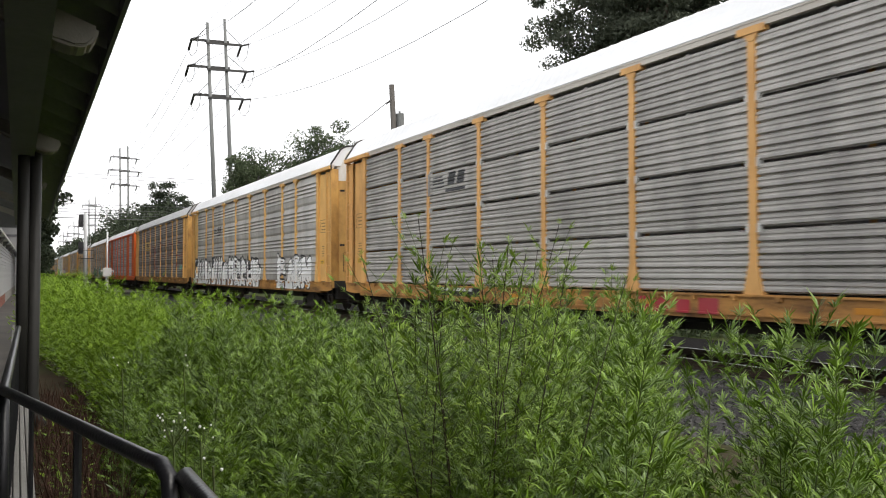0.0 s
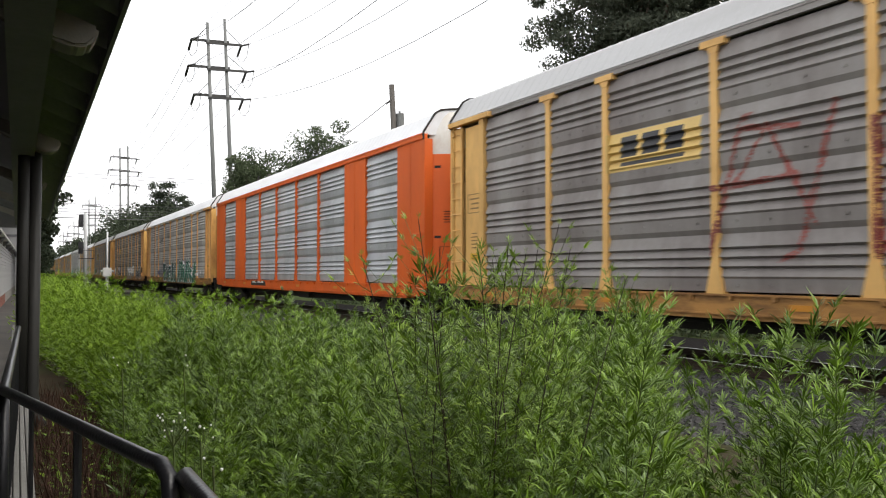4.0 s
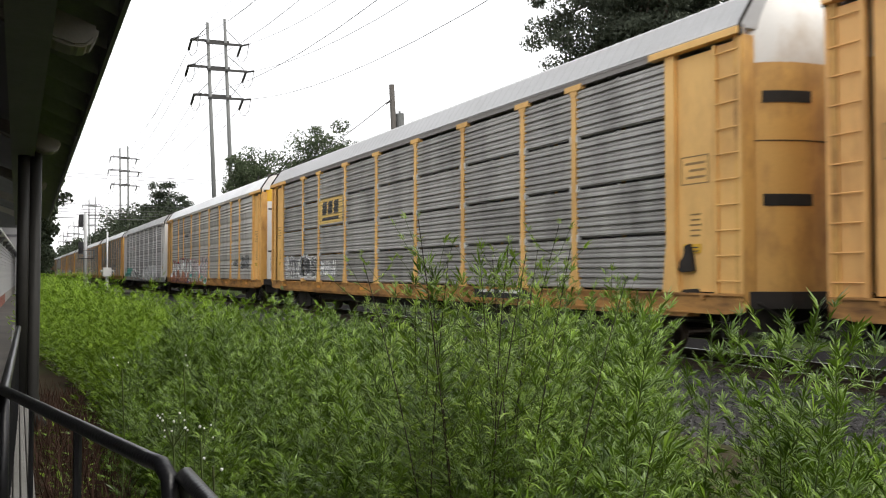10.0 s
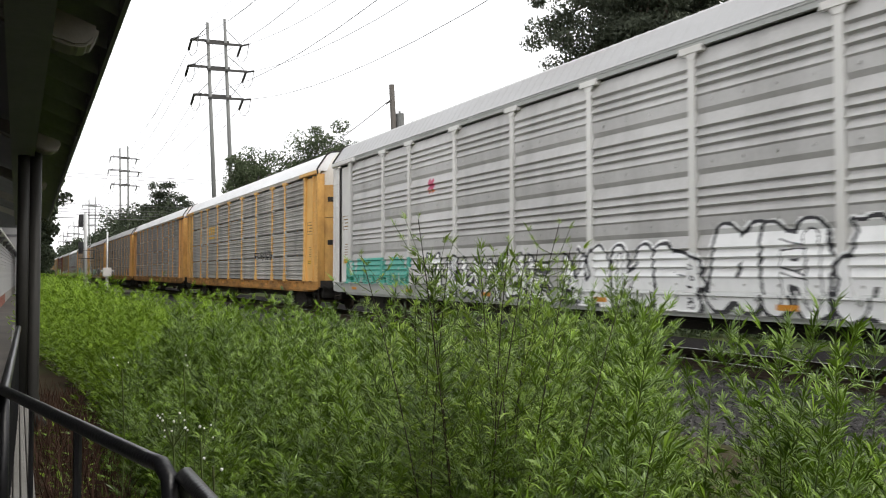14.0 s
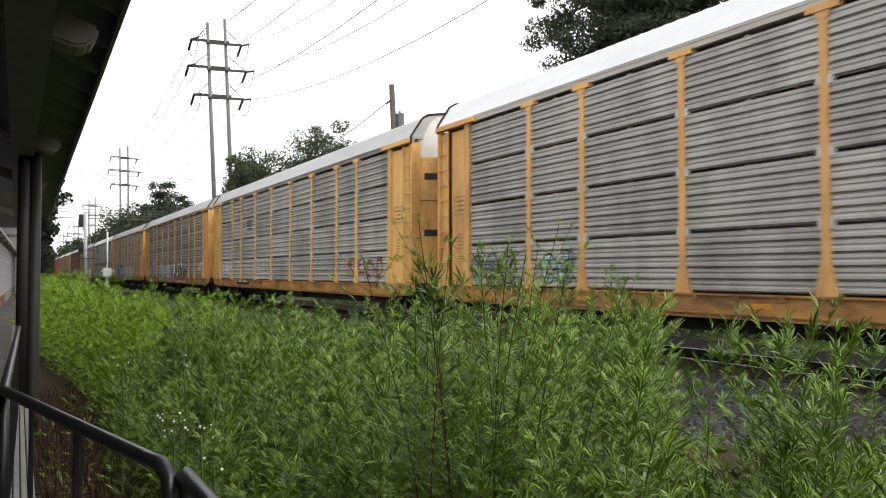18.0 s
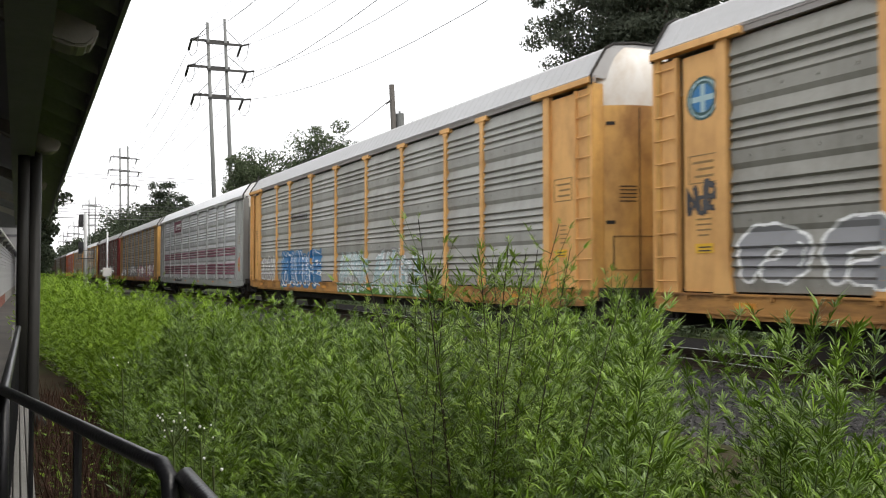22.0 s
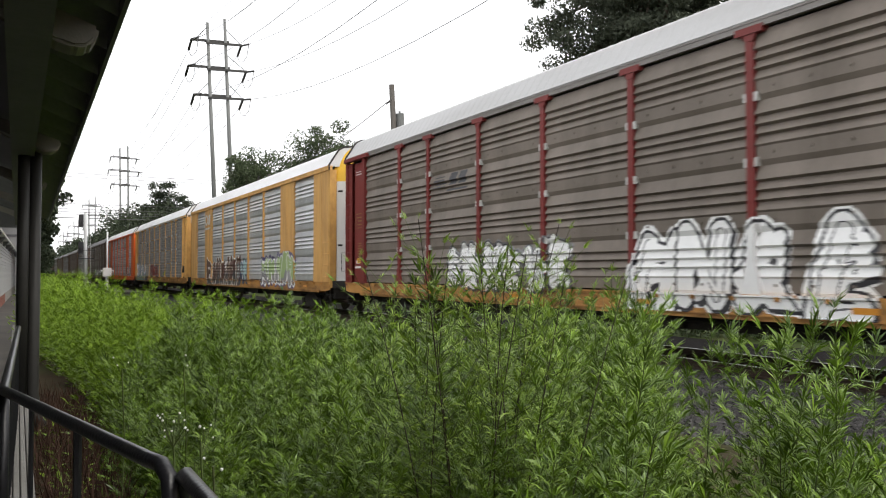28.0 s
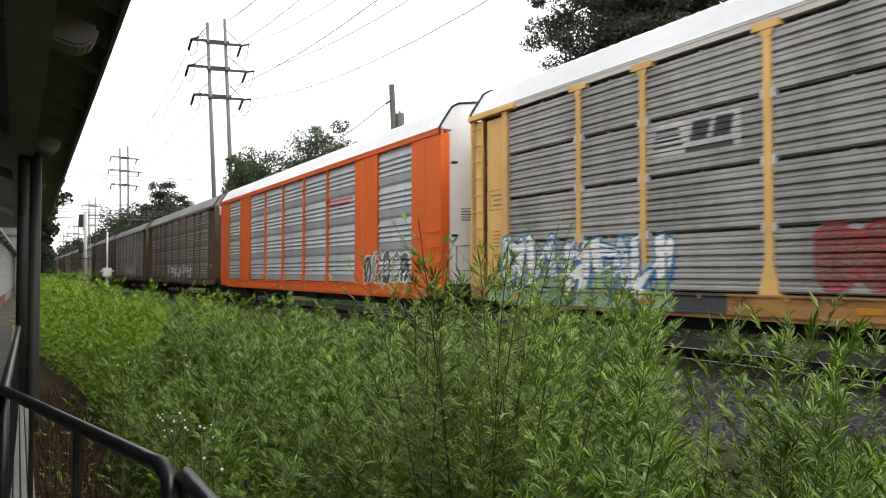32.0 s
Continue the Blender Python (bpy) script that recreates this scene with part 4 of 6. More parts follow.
FADED = "faded yellow and grey car-carrier wagon with "
SPECS = [
    wagon("tri", M_AMBER, P_TRI, M_ROOFWHITE, "grey car-carrier wagon with yellow posts and white roof", block=6.8, marks=[
        striped_mark(7.05, 3.7), ("graffiti", -1.6, -4.4, 0.85, 1.15, bars([(0, 0.3, 0, 0.3, 0), (0.45, 0.8, 0.05, 0.3, 0), (1.0, 1.3, 0, 0.28, 0), (1.5, 1.95, 0, 0.3, 0)]), pc("red"), "red sprayed bars", 0.04, 0.006)]),
    wagon("bi", M_YELLOW, P_GREY, M_ROOFWHITE, "grey car-carrier wagon with yellow posts and white graffiti along its foot", marks=[
        striped_mark(7.05, 3.65, patch=False),
        graffiti(12.8, -3.6, 0.6, 2.5, 11, 12, ("white", "black", "white", "charcoal"), 0.2, 0.06, 0.06),
        graffiti(-6.3, -11.0, 0.7, 2.5, 12, 4, ("white", "black", "white", "charcoal"), 0.23, 0.075, 0.0)]),
    wagon("bi", M_YELLOW, P_PURPLE, M_ROOFGREY, "brownish-grey car-carrier wagon with yellow posts and faint red outlines", marks=[
        block_mark(7.0, 3.5, 2.4, 0.75, 0, M_MARK_D, M_PALEYELLOW),
        graffiti(5.5, -11.3, 1.6, 4.1, 21, 5, ("rust", "rust", "rust", "rust"), 0.035, 0.02, 0.0, fade=0.45, label="faint red sprayed outlines"),
        graffiti(-10.1, -11.2, 1.75, 2.15, 22, 2, ("teal", "ice", "teal", "teal"), 0.07, 0.03)]),
    wagon("bi", M_ORANGE, P_BLUISH, M_ROOFWHITE, "orange car-carrier wagon with inset silver panels and white roof", flush=True, block=5.7, marks=[
        ("graffiti", 7.1, 4.4, 1.35, 1.6, bars([(2.2, 2.3, 0, 0.2, 0), (2.45, 2.52, 0.0, 0.2, 0), (2.2, 2.52, 0, 0.05, 0), (2.2, 2.52, 0.16, 0.2, 0)]), pc("white"), "small cream bars", 0.03, 0.006)]),
    wagon("bi", M_AMBER, P_GREY, M_ROOFWHITE, "grey car-carrier wagon with yellow posts and green and white graffiti", marks=[
        striped_mark(7.0, 3.85, 2.3, 0.5, False),
        graffiti(4.3, -1.4, 0.75, 2.5, 31, 5, ("bottle", "white", "green", "violet"), 0.22, 0.075, 0.0),
        graffiti(-1.8, -8.6, 0.65, 2.55, 32, 5, ("green", "white", "green", "violet"), 0.3, 0.08, 0.06),
        graffiti(7.6, 5.0, 1.3, 1.9, 33, 3, ("violet", "grey", "violet", "violet"), 0.08, 0.04, fade=0.3),
        graffiti(-9.0, -11.6, 1.35, 1.8, 34, 4, ("white", "grey", "white", "white"), 0.04, 0.02)]),
    wagon("bi", M_AMBER, P_DARK, M_ROOFGREY, "dark grey car-carrier wagon with yellow mark and mixed graffiti", brake=True, marks=[
        block_mark(7.0, 3.6, 1.9, 0.7, 0, M_MARK_Y, M_MARK_Y, False),
        graffiti(11.8, 10.4, 1.3, 2.4, 41, 1, ("white", "black", "white", "white"), 0.24, 0.05, style="round"),
        graffiti(7.7, 4.9, 1.3, 2.3, 42, 4, ("violet", "white", "charcoal", "black"), 0.07, 0.03, 0.08, fade=0.25),
        graffiti(-0.8, -5.9, 0.9, 2.4, 43, 4, ("white", "ice", "grey", "grey"), 0.22, 0.05, 0.05, style="round", fade=0.3),
        graffiti(-8.0, -11.8, 0.95, 2.35, 44, 4, ("charcoal", "white", "black", "black"), 0.2, 0.04, style="round")]),
    wagon("tri", M_YELLOW, P_TRID, M_ROOFGREY, "dark grey car-carrier wagon with yellow posts and yellow square mark", block=-4.9, brake=True, marks=[
        block_mark(7.05, 3.4, 2.5, 0.95, 0, M_MARK_D, M_PALEYELLOW),
        graffiti(11.6, 8.6, 1.35, 2.3, 51, 4, ("charcoal", "white", "black", "grey"), 0.06, 0.04, 0.05, fade=0.2),
        graffiti(9.6, 7.4, 1.35, 2.3, 52, 3, ("charcoal", "white", "charcoal", "white"), 0.2, 0.05),
        graffiti(6.9, 5.2, 1.4, 2.15, 53, 4, ("white", "grey", "white", "white"), 0.05, 0.02, fade=0.15)]),
    wagon("bi", M_YELLOW, P_GREY, M_ROOFWHITE, "grey car-carrier wagon with red, white and blue graffiti", head="vee", cap=M_MARK_Y, endlow=M_WHITE, marks=[
        ("railway_mark", 6.8, 5.0, 3.8, 4.4, bars([(0, 0.06, 0, 0.6, 0), (0, 0.2, 0, 0.05, 0), (0, 0.2, 0.55, 0.6, 0), (1.7, 1.76, 0, 0.6, 0), (1.56, 1.76, 0, 0.05, 0), (1.56, 1.76, 0.55, 0.6, 0), (0.32, 0.65, 0.18, 0.42, 0), (0.73, 1.03, 0.18, 0.42, 0), (1.11, 1.42, 0.18, 0.42, 0)]), [M_MARK_D], "dark bracketed railway mark", 0.03, 0.005),
        graffiti(11.9, 5.2, 0.8, 2.6, 61, 6, ("white", "black", "salmon", "red"), 0.19, 0.05, 0.08),
        ("spray_patch", 11.6, 4.0, 0.8, 1.24, lambda U, V: np.where(V < 0.4 + 0.05 * np.sin(U * 9), np.where(np.sin(U * 2.9) + np.sin(U * 7.1 + 1) > 0.5, 1, np.where(np.sin(U * 3.7 + 2) > 0.1, 0, 2)), -1), pc("blue", "orange", "brown"), "blue, orange and brown sprayed patches on the sill", 0.04, 0.005),
        graffiti(5.2, -1.2, 0.8, 2.6, 62, 5, ("grey", "white", "teal", "pink"), 0.13, 0.06, 0.03, style="round"),
        graffiti(-7.7, -8.6, 1.9, 2.25, 63, 3, ("charcoal", "black", "charcoal", "charcoal"), 0.035, 0.015, step=0.025),
        graffiti(-9.4, -10.9, 1.75, 2.45, 64, 4, ("grey", "black", "charcoal", "charcoal"), 0.07, 0.045, style="round", step=0.025)]),
    wagon("bi", M_WHITE, P_PALE, M_ROOFGREY, "silver-grey car-carrier wagon with white posts and black and white graffiti", sill=M_LIGHTGREY, endlow=M_DOME, marks=[
        graffiti(12.3, 7.0, 1.2, 2.05, 71, 6, ("teal", "teal", "green", "teal"), 0.075, 0.03, 0.1, fade=0.12),
        graffiti(6.0, -1.2, 0.8, 2.15, 72, 7, ("white", "black", "white", "white"), 0.09, 0.06),
        graffiti(-1.0, -9.2, 0.75, 2.4, 73, 7, ("white", "black", "white", "white"), 0.24, 0.06, 0.03),
        graffiti(5.95, 5.5, 3.75, 4.25, 74, 1, ("pink", "pink", "orange", "pink"), 0.05, 0.015)]),
    wagon("tri", M_YELLOW, P_TRI, M_ROOFWHITE, "grey car-carrier wagon with yellow posts and bold yellow mark", marks=[
        block_mark(7.0, 3.45, 2.3, 0.95, 0, M_MARK_Y, P_GREY),
        graffiti(-4.0, -7.3, 2.15, 2.6, 81, 4, ("black", "black", "black", "black"), 0.025, 0.012)]),
    wagon("tri", M_AMBER, P_TRI, M_ROOFWHITE, "grey car-carrier wagon with yellow posts and thin black outline graffiti", marks=[
        graffiti(11.7, 9.6, 1.3, 2.05, 91, 3, ("grey", "black", "grey", "grey"), 0.07, 0.05, style="round"),
        graffiti(8.6, 7.4, 1.3, 2.05, 92, 2, ("ice", "black", "ice", "ice"), 0.07, 0.04, style="round")]),
    wagon("tri", M_YELLOW, P_TRI, M_ROOFGREY, "grey car-carrier wagon with yellow posts and faint red graffiti", block=7.8, marks=[
        striped_mark(7.0, 3.65),
        graffiti(11.7, 9.3, 1.35, 2.15, 101, 4, ("white", "white", "grey", "grey"), 0.04, 0.02, fade=0.2),
        graffiti(-8.2, -11.4, 1.35, 2.15, 102, 4, ("rust", "rust", "rust", "rust"), 0.05, 0.025, 0.0, style="round", fade=0.45, label="faint red sprayed outlines")]),
    wagon("bi", M_AMBER, P_DARK, M_ROOFGREY, "weathered grey car-carrier wagon with pale blue and red graffiti", marks=[
        round_mark(12.68, 4.15, 0.37),
        graffiti(12.7, 12.02, 2.5, 3.15, 115, 2, ("charcoal", "black", "charcoal", "charcoal"), 0.04, 0.02, label="black scrawl"),
        graffiti(11.6, 7.2, 1.3, 2.5, 111, 3, ("grey", "white", "grey", "grey"), 0.2, 0.045, 0.0, style="round", fade=0.06),
        graffiti(5.6, 0.5, 0.8, 2.4, 112, 5, ("ice", "white", "grey", "charcoal"), 0.18, 0.05, 0.04, style="round"),
        graffiti(0.4, -6.2, 0.75, 2.45, 113, 4, ("charcoal", "white", "rust", "grey"), 0.27, 0.07, 0.0),
        graffiti(-10.0, -11.4, 1.65, 2.3, 114, 2, ("white", "grey", "white", "white"), 0.06, 0.03, style="round")]),
    wagon("bi", M_AMBER, P_OLIVE, M_ROOFGREY, "weathered grey car-carrier wagon with blue graffiti and partly green sill", marks=[
        ("railway_mark", 7.0, 4.7, 3.72, 4.05, bars([(0.1 + 0.27 * k, 0.29 + 0.27 * k, 0.02 if k else 0, 0.22 if k else 0.3, 0) for k in range(8)]), [M_MARK_D], "dark lettering bars", 0.03, 0.005),
        graffiti(11.6, 9.0, 1.1, 2.4, 121, 3, ("grey", "white", "grey", "grey"), 0.08, 0.05, style="round", fade=0.1),
        graffiti(8.4, 3.05, 0.95, 2.5, 122, 5, ("blue", "white", "blue", "blue"), 0.17, 0.035, 0.12),
        ("spray_patch", 1.06, -7.0, 0.8, 1.24, lambda U, V: np.where(np.sin(U * 9) * 0.05 + V < 0.5, 0, -1), pc("grass"), "green sprayed patch on the sill", 0.05, 0.005),
        graffiti(1.2, -1.6, 0.9, 2.3, 123, 4, ("ice", "white", "grey", "ice"), 0.07, 0.03, 0.03, fade=0.3),
        graffiti(-1.8, -5.8, 0.9, 2.35, 124, 5, ("ice", "white", "ice", "grey"), 0.08, 0.03, 0.04, fade=0.3)]),
    wagon("bi", M_LIGHTGREY, P_BRIGHT, M_ROOFWHITE, "bright silver car-carrier wagon with grey posts and maroon stripes", stripe=M_MAROON, block=6.6, head="tee", marks=[
        ("railway_mark", 7.05, 4.5, 4.46, 5.28, bars([(0, 2.55, 0, 0.82, 0), (0.18, 0.5, 0.2, 0.62, 1), (0.66, 2.3, 0.38, 0.58, 1), (0.95, 1.9, 0.2, 0.27, 1)]), [M_MAROON, M_MARK_W], "maroon sign with pale bars", 0.04, 0.006),
        graffiti(-12.15, -12.9, 1.6, 2.4, 131, 1, ("salmon", "salmon", "salmon", "salmon"), 0.26, 0.03, style="round")]),
    wagon("bi", M_DULLGOLD, P_DARK, M_ROOFGREY, "grey car-carrier wagon with dull tan posts and white and pink graffiti", marks=[
        graffiti(12.0, 8.2, 1.2, 2.1, 141, 4, ("white", "black", "white", "white"), 0.1, 0.05),
        graffiti(6.4, 0.4, 1.1, 2.3, 142, 7, ("white", "grey", "grey", "grey"), 0.08, 0.05, 0.08, fade=0.15),
        graffiti(0.0, -11.5, 0.9, 2.45, 143, 8, ("white", "pink", "grey", "grey"), 0.13, 0.05, 0.08, fade=0.12)]),
    wagon("bi", M_RED, P_BROWN, M_ROOFGREY, "dark brown car-carrier wagon with red posts and white graffiti", sill=M_SILLPAINT, clamps=True, cap=M_WHITE, marks=[
        ("label_plate", 12.7, 12.1, 1.72, 1.82, bars([(0, 0.6, 0, 0.08, 0)]), [M_MARK_W], "white label plate", 0.03, 0.008),
        ("label_plate", 12.62, 12.25, 1.88, 1.98, bars([(0, 0.4, 0, 0.1, 0)]), [M_MARK_W], "white label plate", 0.03, 0.008),
        ("label_plate", 12.65, 12.15, 4.85, 5.05, bars([(0, 0.5, 0.03, 0.07, 0), (0, 0.5, 0.12, 0.16, 0)]), [M_MARK_W], "white lettering bars", 0.03, 0.008),
        striped_mark(6.95, 3.7, patch=False),
        graffiti(6.0, 0.4, 1.1, 2.4, 151, 6, ("white", "charcoal", "white", "grey"), 0.16, 0.04, 0.03, fade=0.1),
        graffiti(-1.3, -6.4, 0.75, 2.5, 152, 4, ("white", "black", "white", "white"), 0.23, 0.05, 0.06)]),
    wagon("bi", M_GOLD, P_SILVER, M_ROOFWHITE, "golden-yellow car-carrier wagon with inset silver panels and brown graffiti", flush=True, cap=M_MARK_Y, endlow=M_WHITE, block=4.5, marks=[
        loop_mark(9.05, 4.15),
        graffiti(8.4, 0.2, 0.75, 2.5, 161, 7, ("brown", "tan", "charcoal", "white"), 0.21, 0.025, 0.05),
        graffiti(0.95, -1.4, 0.9, 2.3, 162, 2, ("ice", "charcoal", "navy", "blue"), 0.17, 0.05, 0.03),
        graffiti(-3.8, -9.3, 0.9, 2.5, 163, 5, ("lime", "white", "grey", "violet"), 0.2, 0.05, 0.1)]),
    wagon("tri", M_YELLOW, P_TRID, M_ROOFWHITE, "dark grey car-carrier wagon with blue, white and red graffiti", brake=True, marks=[
        striped_mark(7.0, 3.6),
        graffiti(12.2, 6.3, 0.75, 2.5, 171, 5, ("white", "blue", "lime", "ice"), 0.13, 0.045, 0.03, fade=0.12),
        ("spray_patch", 12.6, 4.9, 0.8, 1.24, lambda U, V: np.where((V < 0.42) & (U < 7.5), np.where(U > 6.4 - V, 1, 0), -1), pc("lime", "charcoal"), "lime and dark sprayed sill", 0.04, 0.005),
        graffiti(3.5, -0.6, 1.3, 2.3, 172, 3, ("rust", "red", "rust", "rust"), 0.24, 0.04, 0.06, fade=0.3)]),
    wagon("bi", M_ORANGE, P_BLUISH, M_ROOFWHITE, "orange car-carrier wagon with inset silver panels and a black graffiti", flush=True, cap=M_WHITE, endlow=M_WHITE, marks=[
        graffiti(-7.9, -11.4, 1.1, 2.3, 181, 5, ("charcoal", "white", "charcoal", "charcoal"), 0.11, 0.04, style="round"),
        ("graffiti", -4.1, -6.9, 3.95, 4.25, bars([(0.0, 2.7, 0.18, 0.26, 0), (0.3, 2.4, 0.04, 0.12, 0)]), pc("red"), "red lettering bars", 0.04, 0.006)]),
]
# far wagons: dark paint and roofs stand in for tree shade on them
M_UMBER = material("brown_weathered_paint", (0.12, 0.075, 0.045), 0.7, 0, 0.1, 20, (0.05, 0.035, 0.025), 0.6, 1.0, (1, 1, 0.3), 0.05)
M_ROOFDARK = material("sooty_zinc_roof", (0.22, 0.22, 0.22), 0.6, 0.1, 0.08, 12, (0.12, 0.11, 0.1), 0.5, 0.7, (1, 0.25, 1), 0.05)
far_kinds = [("bi", M_UMBER, P_BROWN, M_ROOFDARK, "brown weathered car-carrier wagon with dull roof"), ("bi", M_UMBER, P_BROWN, M_ROOFDARK, "dark brown weathered car-carrier wagon"),
             ("tri", M_UMBER, P_TRID, M_ROOFDARK, "dark grey weathered car-carrier wagon with brown posts")]
for extra in range(9):
    k = far_kinds[0 if extra == 0 else 1 + extra % 2]
    SPECS.append(wagon(*k, marks=[] if extra > 2 else [graffiti(4 - extra, -6, 1.0, 2.2, 300 + extra, 6, ("white", "grey", "grey", "grey"), 0.1, 0.05, fade=0.2, step=0.06)]))
WAGONS = [build_wagon(i, s) for i, s in enumerate(SPECS)]


def travelled(t):
    """Metres the train has rolled, from the passing times of its couplers."""
    return -6.75e-5 * t ** 3 + 0.009766 * t * t + 16.11504 * t - 26.71


# slack in the couplings, wagon by wagon
SLACK = {0: 0.17, 2: -0.17, 3: -0.25, 4: -0.34, 5: 0.17, 7: 0.11, 9: 0.08, 13: 0.07, 14: -0.15}


def wagon_pose(i, t):
    return pose(XC, PITCH * i - travelled(t) - 13.6 + SLACK.get(i, 0.0), 0)


for i, w in enumerate(WAGONS):
    w.matrix_basis = wagon_pose(i, 0)


def motions():
    times = [0.0, 1 / 30] + [0.5 * k for k in range(1, 64)] + [32 - 1 / 30, 32.0]
    for i, w in enumerate(WAGONS):
        walk(w, [(t, wagon_pose(i, t)) for t in times])
    turns = [k / 30 for k in range(0, 961)]
    first = [o for o in WAGONS[0].children if o.name.startswith("wheel_truck")]
    sets = {}
    for o in first[0].children:
        y = o.matrix_basis.translation.y
        walk(o, [(t, Matrix.Translation((0, y, 0.44)) @ Matrix.Rotation((travelled(t) - travelled(0)) / 0.42, 4, "X")) for t in turns])
        sets[round(y, 2)] = o.animation_data
    for w in WAGONS:
        for truck in w.children:
            if truck.name.startswith("wheel_truck"):
                for o in truck.children:
                    y = round(o.matrix_basis.translation.y, 2)
                    if o.animation_data is None:
                        o.rotation_mode = "QUATERNION"
                        keys = o.animation_data_create()
                        keys.action = sets[y].action
                        keys.action_slot = sets[y].action_slot

# ---- ground, track, platform ----
M_GROUND = material("dusty_soil", (0.05, 0.037, 0.026), 0.95, 0, 0.25, 8, (0.06, 0.075, 0.03), 0.7, 0.35, (1, 1, 1), 0.6, 12, spec=0.04)
M_VERGE = material("rough_grass_ground", (0.035, 0.055, 0.014), 0.95, 0, 0.25, 6, (0.085, 0.075, 0.04), 0.6, 0.3, (1, 1, 1), 0.6, 9, spec=0.04)
M_BALLAST = material("grey_ballast_stone", (0.04, 0.039, 0.038), 0.9, 0, 0.3, 25, (0.04, 0.04, 0.044), 0.5, 2.0, (1, 1, 1), 0.7, 30, 0.1, spec=0.04)
# track bed under and behind the train: its shade is put into the colour
M_SHADEBED = material("black_oily_cinders", (0.013, 0.012, 0.012), 0.95, 0, 0.3, 25, (0.02, 0.019, 0.018), 0.5, 2.0, (1, 1, 1), 0.7, 30, 0.1, spec=0.02)
M_RAIL = material("rusty_rail_steel", (0.06, 0.04, 0.03), 0.6, 0.4, 0.2, 30, (0.03, 0.02, 0.015), 0.5, 3)
M_RAILTOP = material("polished_rail_head", (0.3, 0.29, 0.28), 0.3, 0.8, 0.05, 30, (0.1, 0.07, 0.05), 0.3, 3)
M_TIE = material("creosoted_timber", (0.05, 0.04, 0.033), 0.9, 0, 0.3, 20, (0.09, 0.08, 0.07), 0.4, 3, (0.3, 3, 1), 0.4)
M_PAVE = material("grey_platform_paving", (0.075, 0.07, 0.065), 0.85, 0, 0.12, 14, (0.13, 0.12, 0.1), 0.45, 0.9, (1, 1, 1), 0.25, spec=0.04)
M_ASPHALT = material("grey_asphalt", (0.06, 0.06, 0.06), 0.9, 0, 0.2, 30, (0.1, 0.095, 0.085), 0.4, 0.8, (1, 1, 1), 0.3, spec=0.04)


def ground_height(x, y):
    bank = -0.42
    if x < 0.3:
        return bank
    if 7.4 < x < 8.9:
        return bank + (x - 7.4) / 1.5 * 0.12
    if 8.9 <= x < 9.9:
        return -0.30 + (x - 8.9) * 0.1
    if 9.9 <= x < 13.4:
        return -0.2
    if 13.4 <= x < 15.2:
        return -0.2 - (x - 13.4) / 1.8 * 0.3
    return bank if x < 15.2 else -0.5


xs = [-2500, -600, -120, -40, -12, -4, 0.2, 0.3, 1.5, 3, 5, 6.5, 7.4, 8.0, 8.9, 9.9, 13.4, 15.2, 19, 26, 60, 150, 700, 2500]
ys = [-2500, -600, -150, -60, -30, -15, -5, 0, 5, 10, 15, 20, 30, 40, 60, 90, 130, 200, 400, 900, 2500]
gv = [(x, y, ground_height(x, y)) for y in ys for x in xs]
gf, gi = [], []
for j in range(len(ys) - 1):
    for i in range(len(xs) - 1):
        a = j * len(xs) + i
        gf.append((a, a + 1, a + len(xs) + 1, a + len(xs)))
        c = (xs[i] + xs[i + 1]) / 2
        # index 3: bed with the train's shade in its colour
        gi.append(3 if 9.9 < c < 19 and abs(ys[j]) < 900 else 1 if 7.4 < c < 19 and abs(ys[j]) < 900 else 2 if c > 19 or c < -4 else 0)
tagged(put("ground", mesh_of("ground", gv, gf, [M_GROUND, M_BALLAST, M_VERGE, M_SHADEBED], gi)), "bare soil, stony track bed and rough grass", "ground", kind="structure")

# loose stones of the track bed, thickest beside the platform
def stones(name, n, x0, x1, y0, y1, r0, r1, seed, label):
    rng = np.random.default_rng(seed)
    base = np.array([(1, 0, -0.3), (-0.5, 0.87, -0.3), (-0.5, -0.87, -0.3), (0.2, 0.1, 0.8), (0.75, 0.7, 0.3), (-0.9, 0.1, 0.35), (0.25, -0.85, 0.35)])
    tri = np.array([(0, 4, 6), (4, 3, 6), (4, 5, 3), (5, 6, 3), (1, 5, 4), (0, 1, 4), (2, 6, 5), (1, 2, 5), (0, 6, 2)])
    p = np.c_[rng.uniform(x0, x1, n), y0 + (y1 - y0) * rng.random(n) ** 1.6]
    z = np.array([ground_height(a, b) for a, b in p])
    r = rng.uniform(r0, r1, (n, 1, 1)) * rng.uniform(0.7, 1.3, (n, 1, 3))
    a = rng.uniform(0, 6.28, n)
    v = base[None] * r
    c, s = np.cos(a)[:, None], np.sin(a)[:, None]
    v = np.stack([v[:, :, 0] * c - v[:, :, 1] * s + p[:, :1], v[:, :, 0] * s + v[:, :, 1] * c + p[:, 1:], v[:, :, 2] + z[:, None] + 0.005], -1)
    f = (tri[None] + 7 * np.arange(n)[:, None, None]).reshape(-1, 3)
    return tagged(put(name, mesh_of(name, v.reshape(-1, 3).tolist(), f.tolist(), [M_STONE])), label, "gravel", kind="stuff")


M_STONE = leaf_material("broken_grey_stone", (0.018, 0.0175, 0.017), (0.13, 0.125, 0.12), 0.85, 0.0, 0.05)
stones("ballast_stones", 34000, 7.3, 11.0, 3.0, 26.0, 0.022, 0.045, 5, "loose broken grey stones of the track bed")

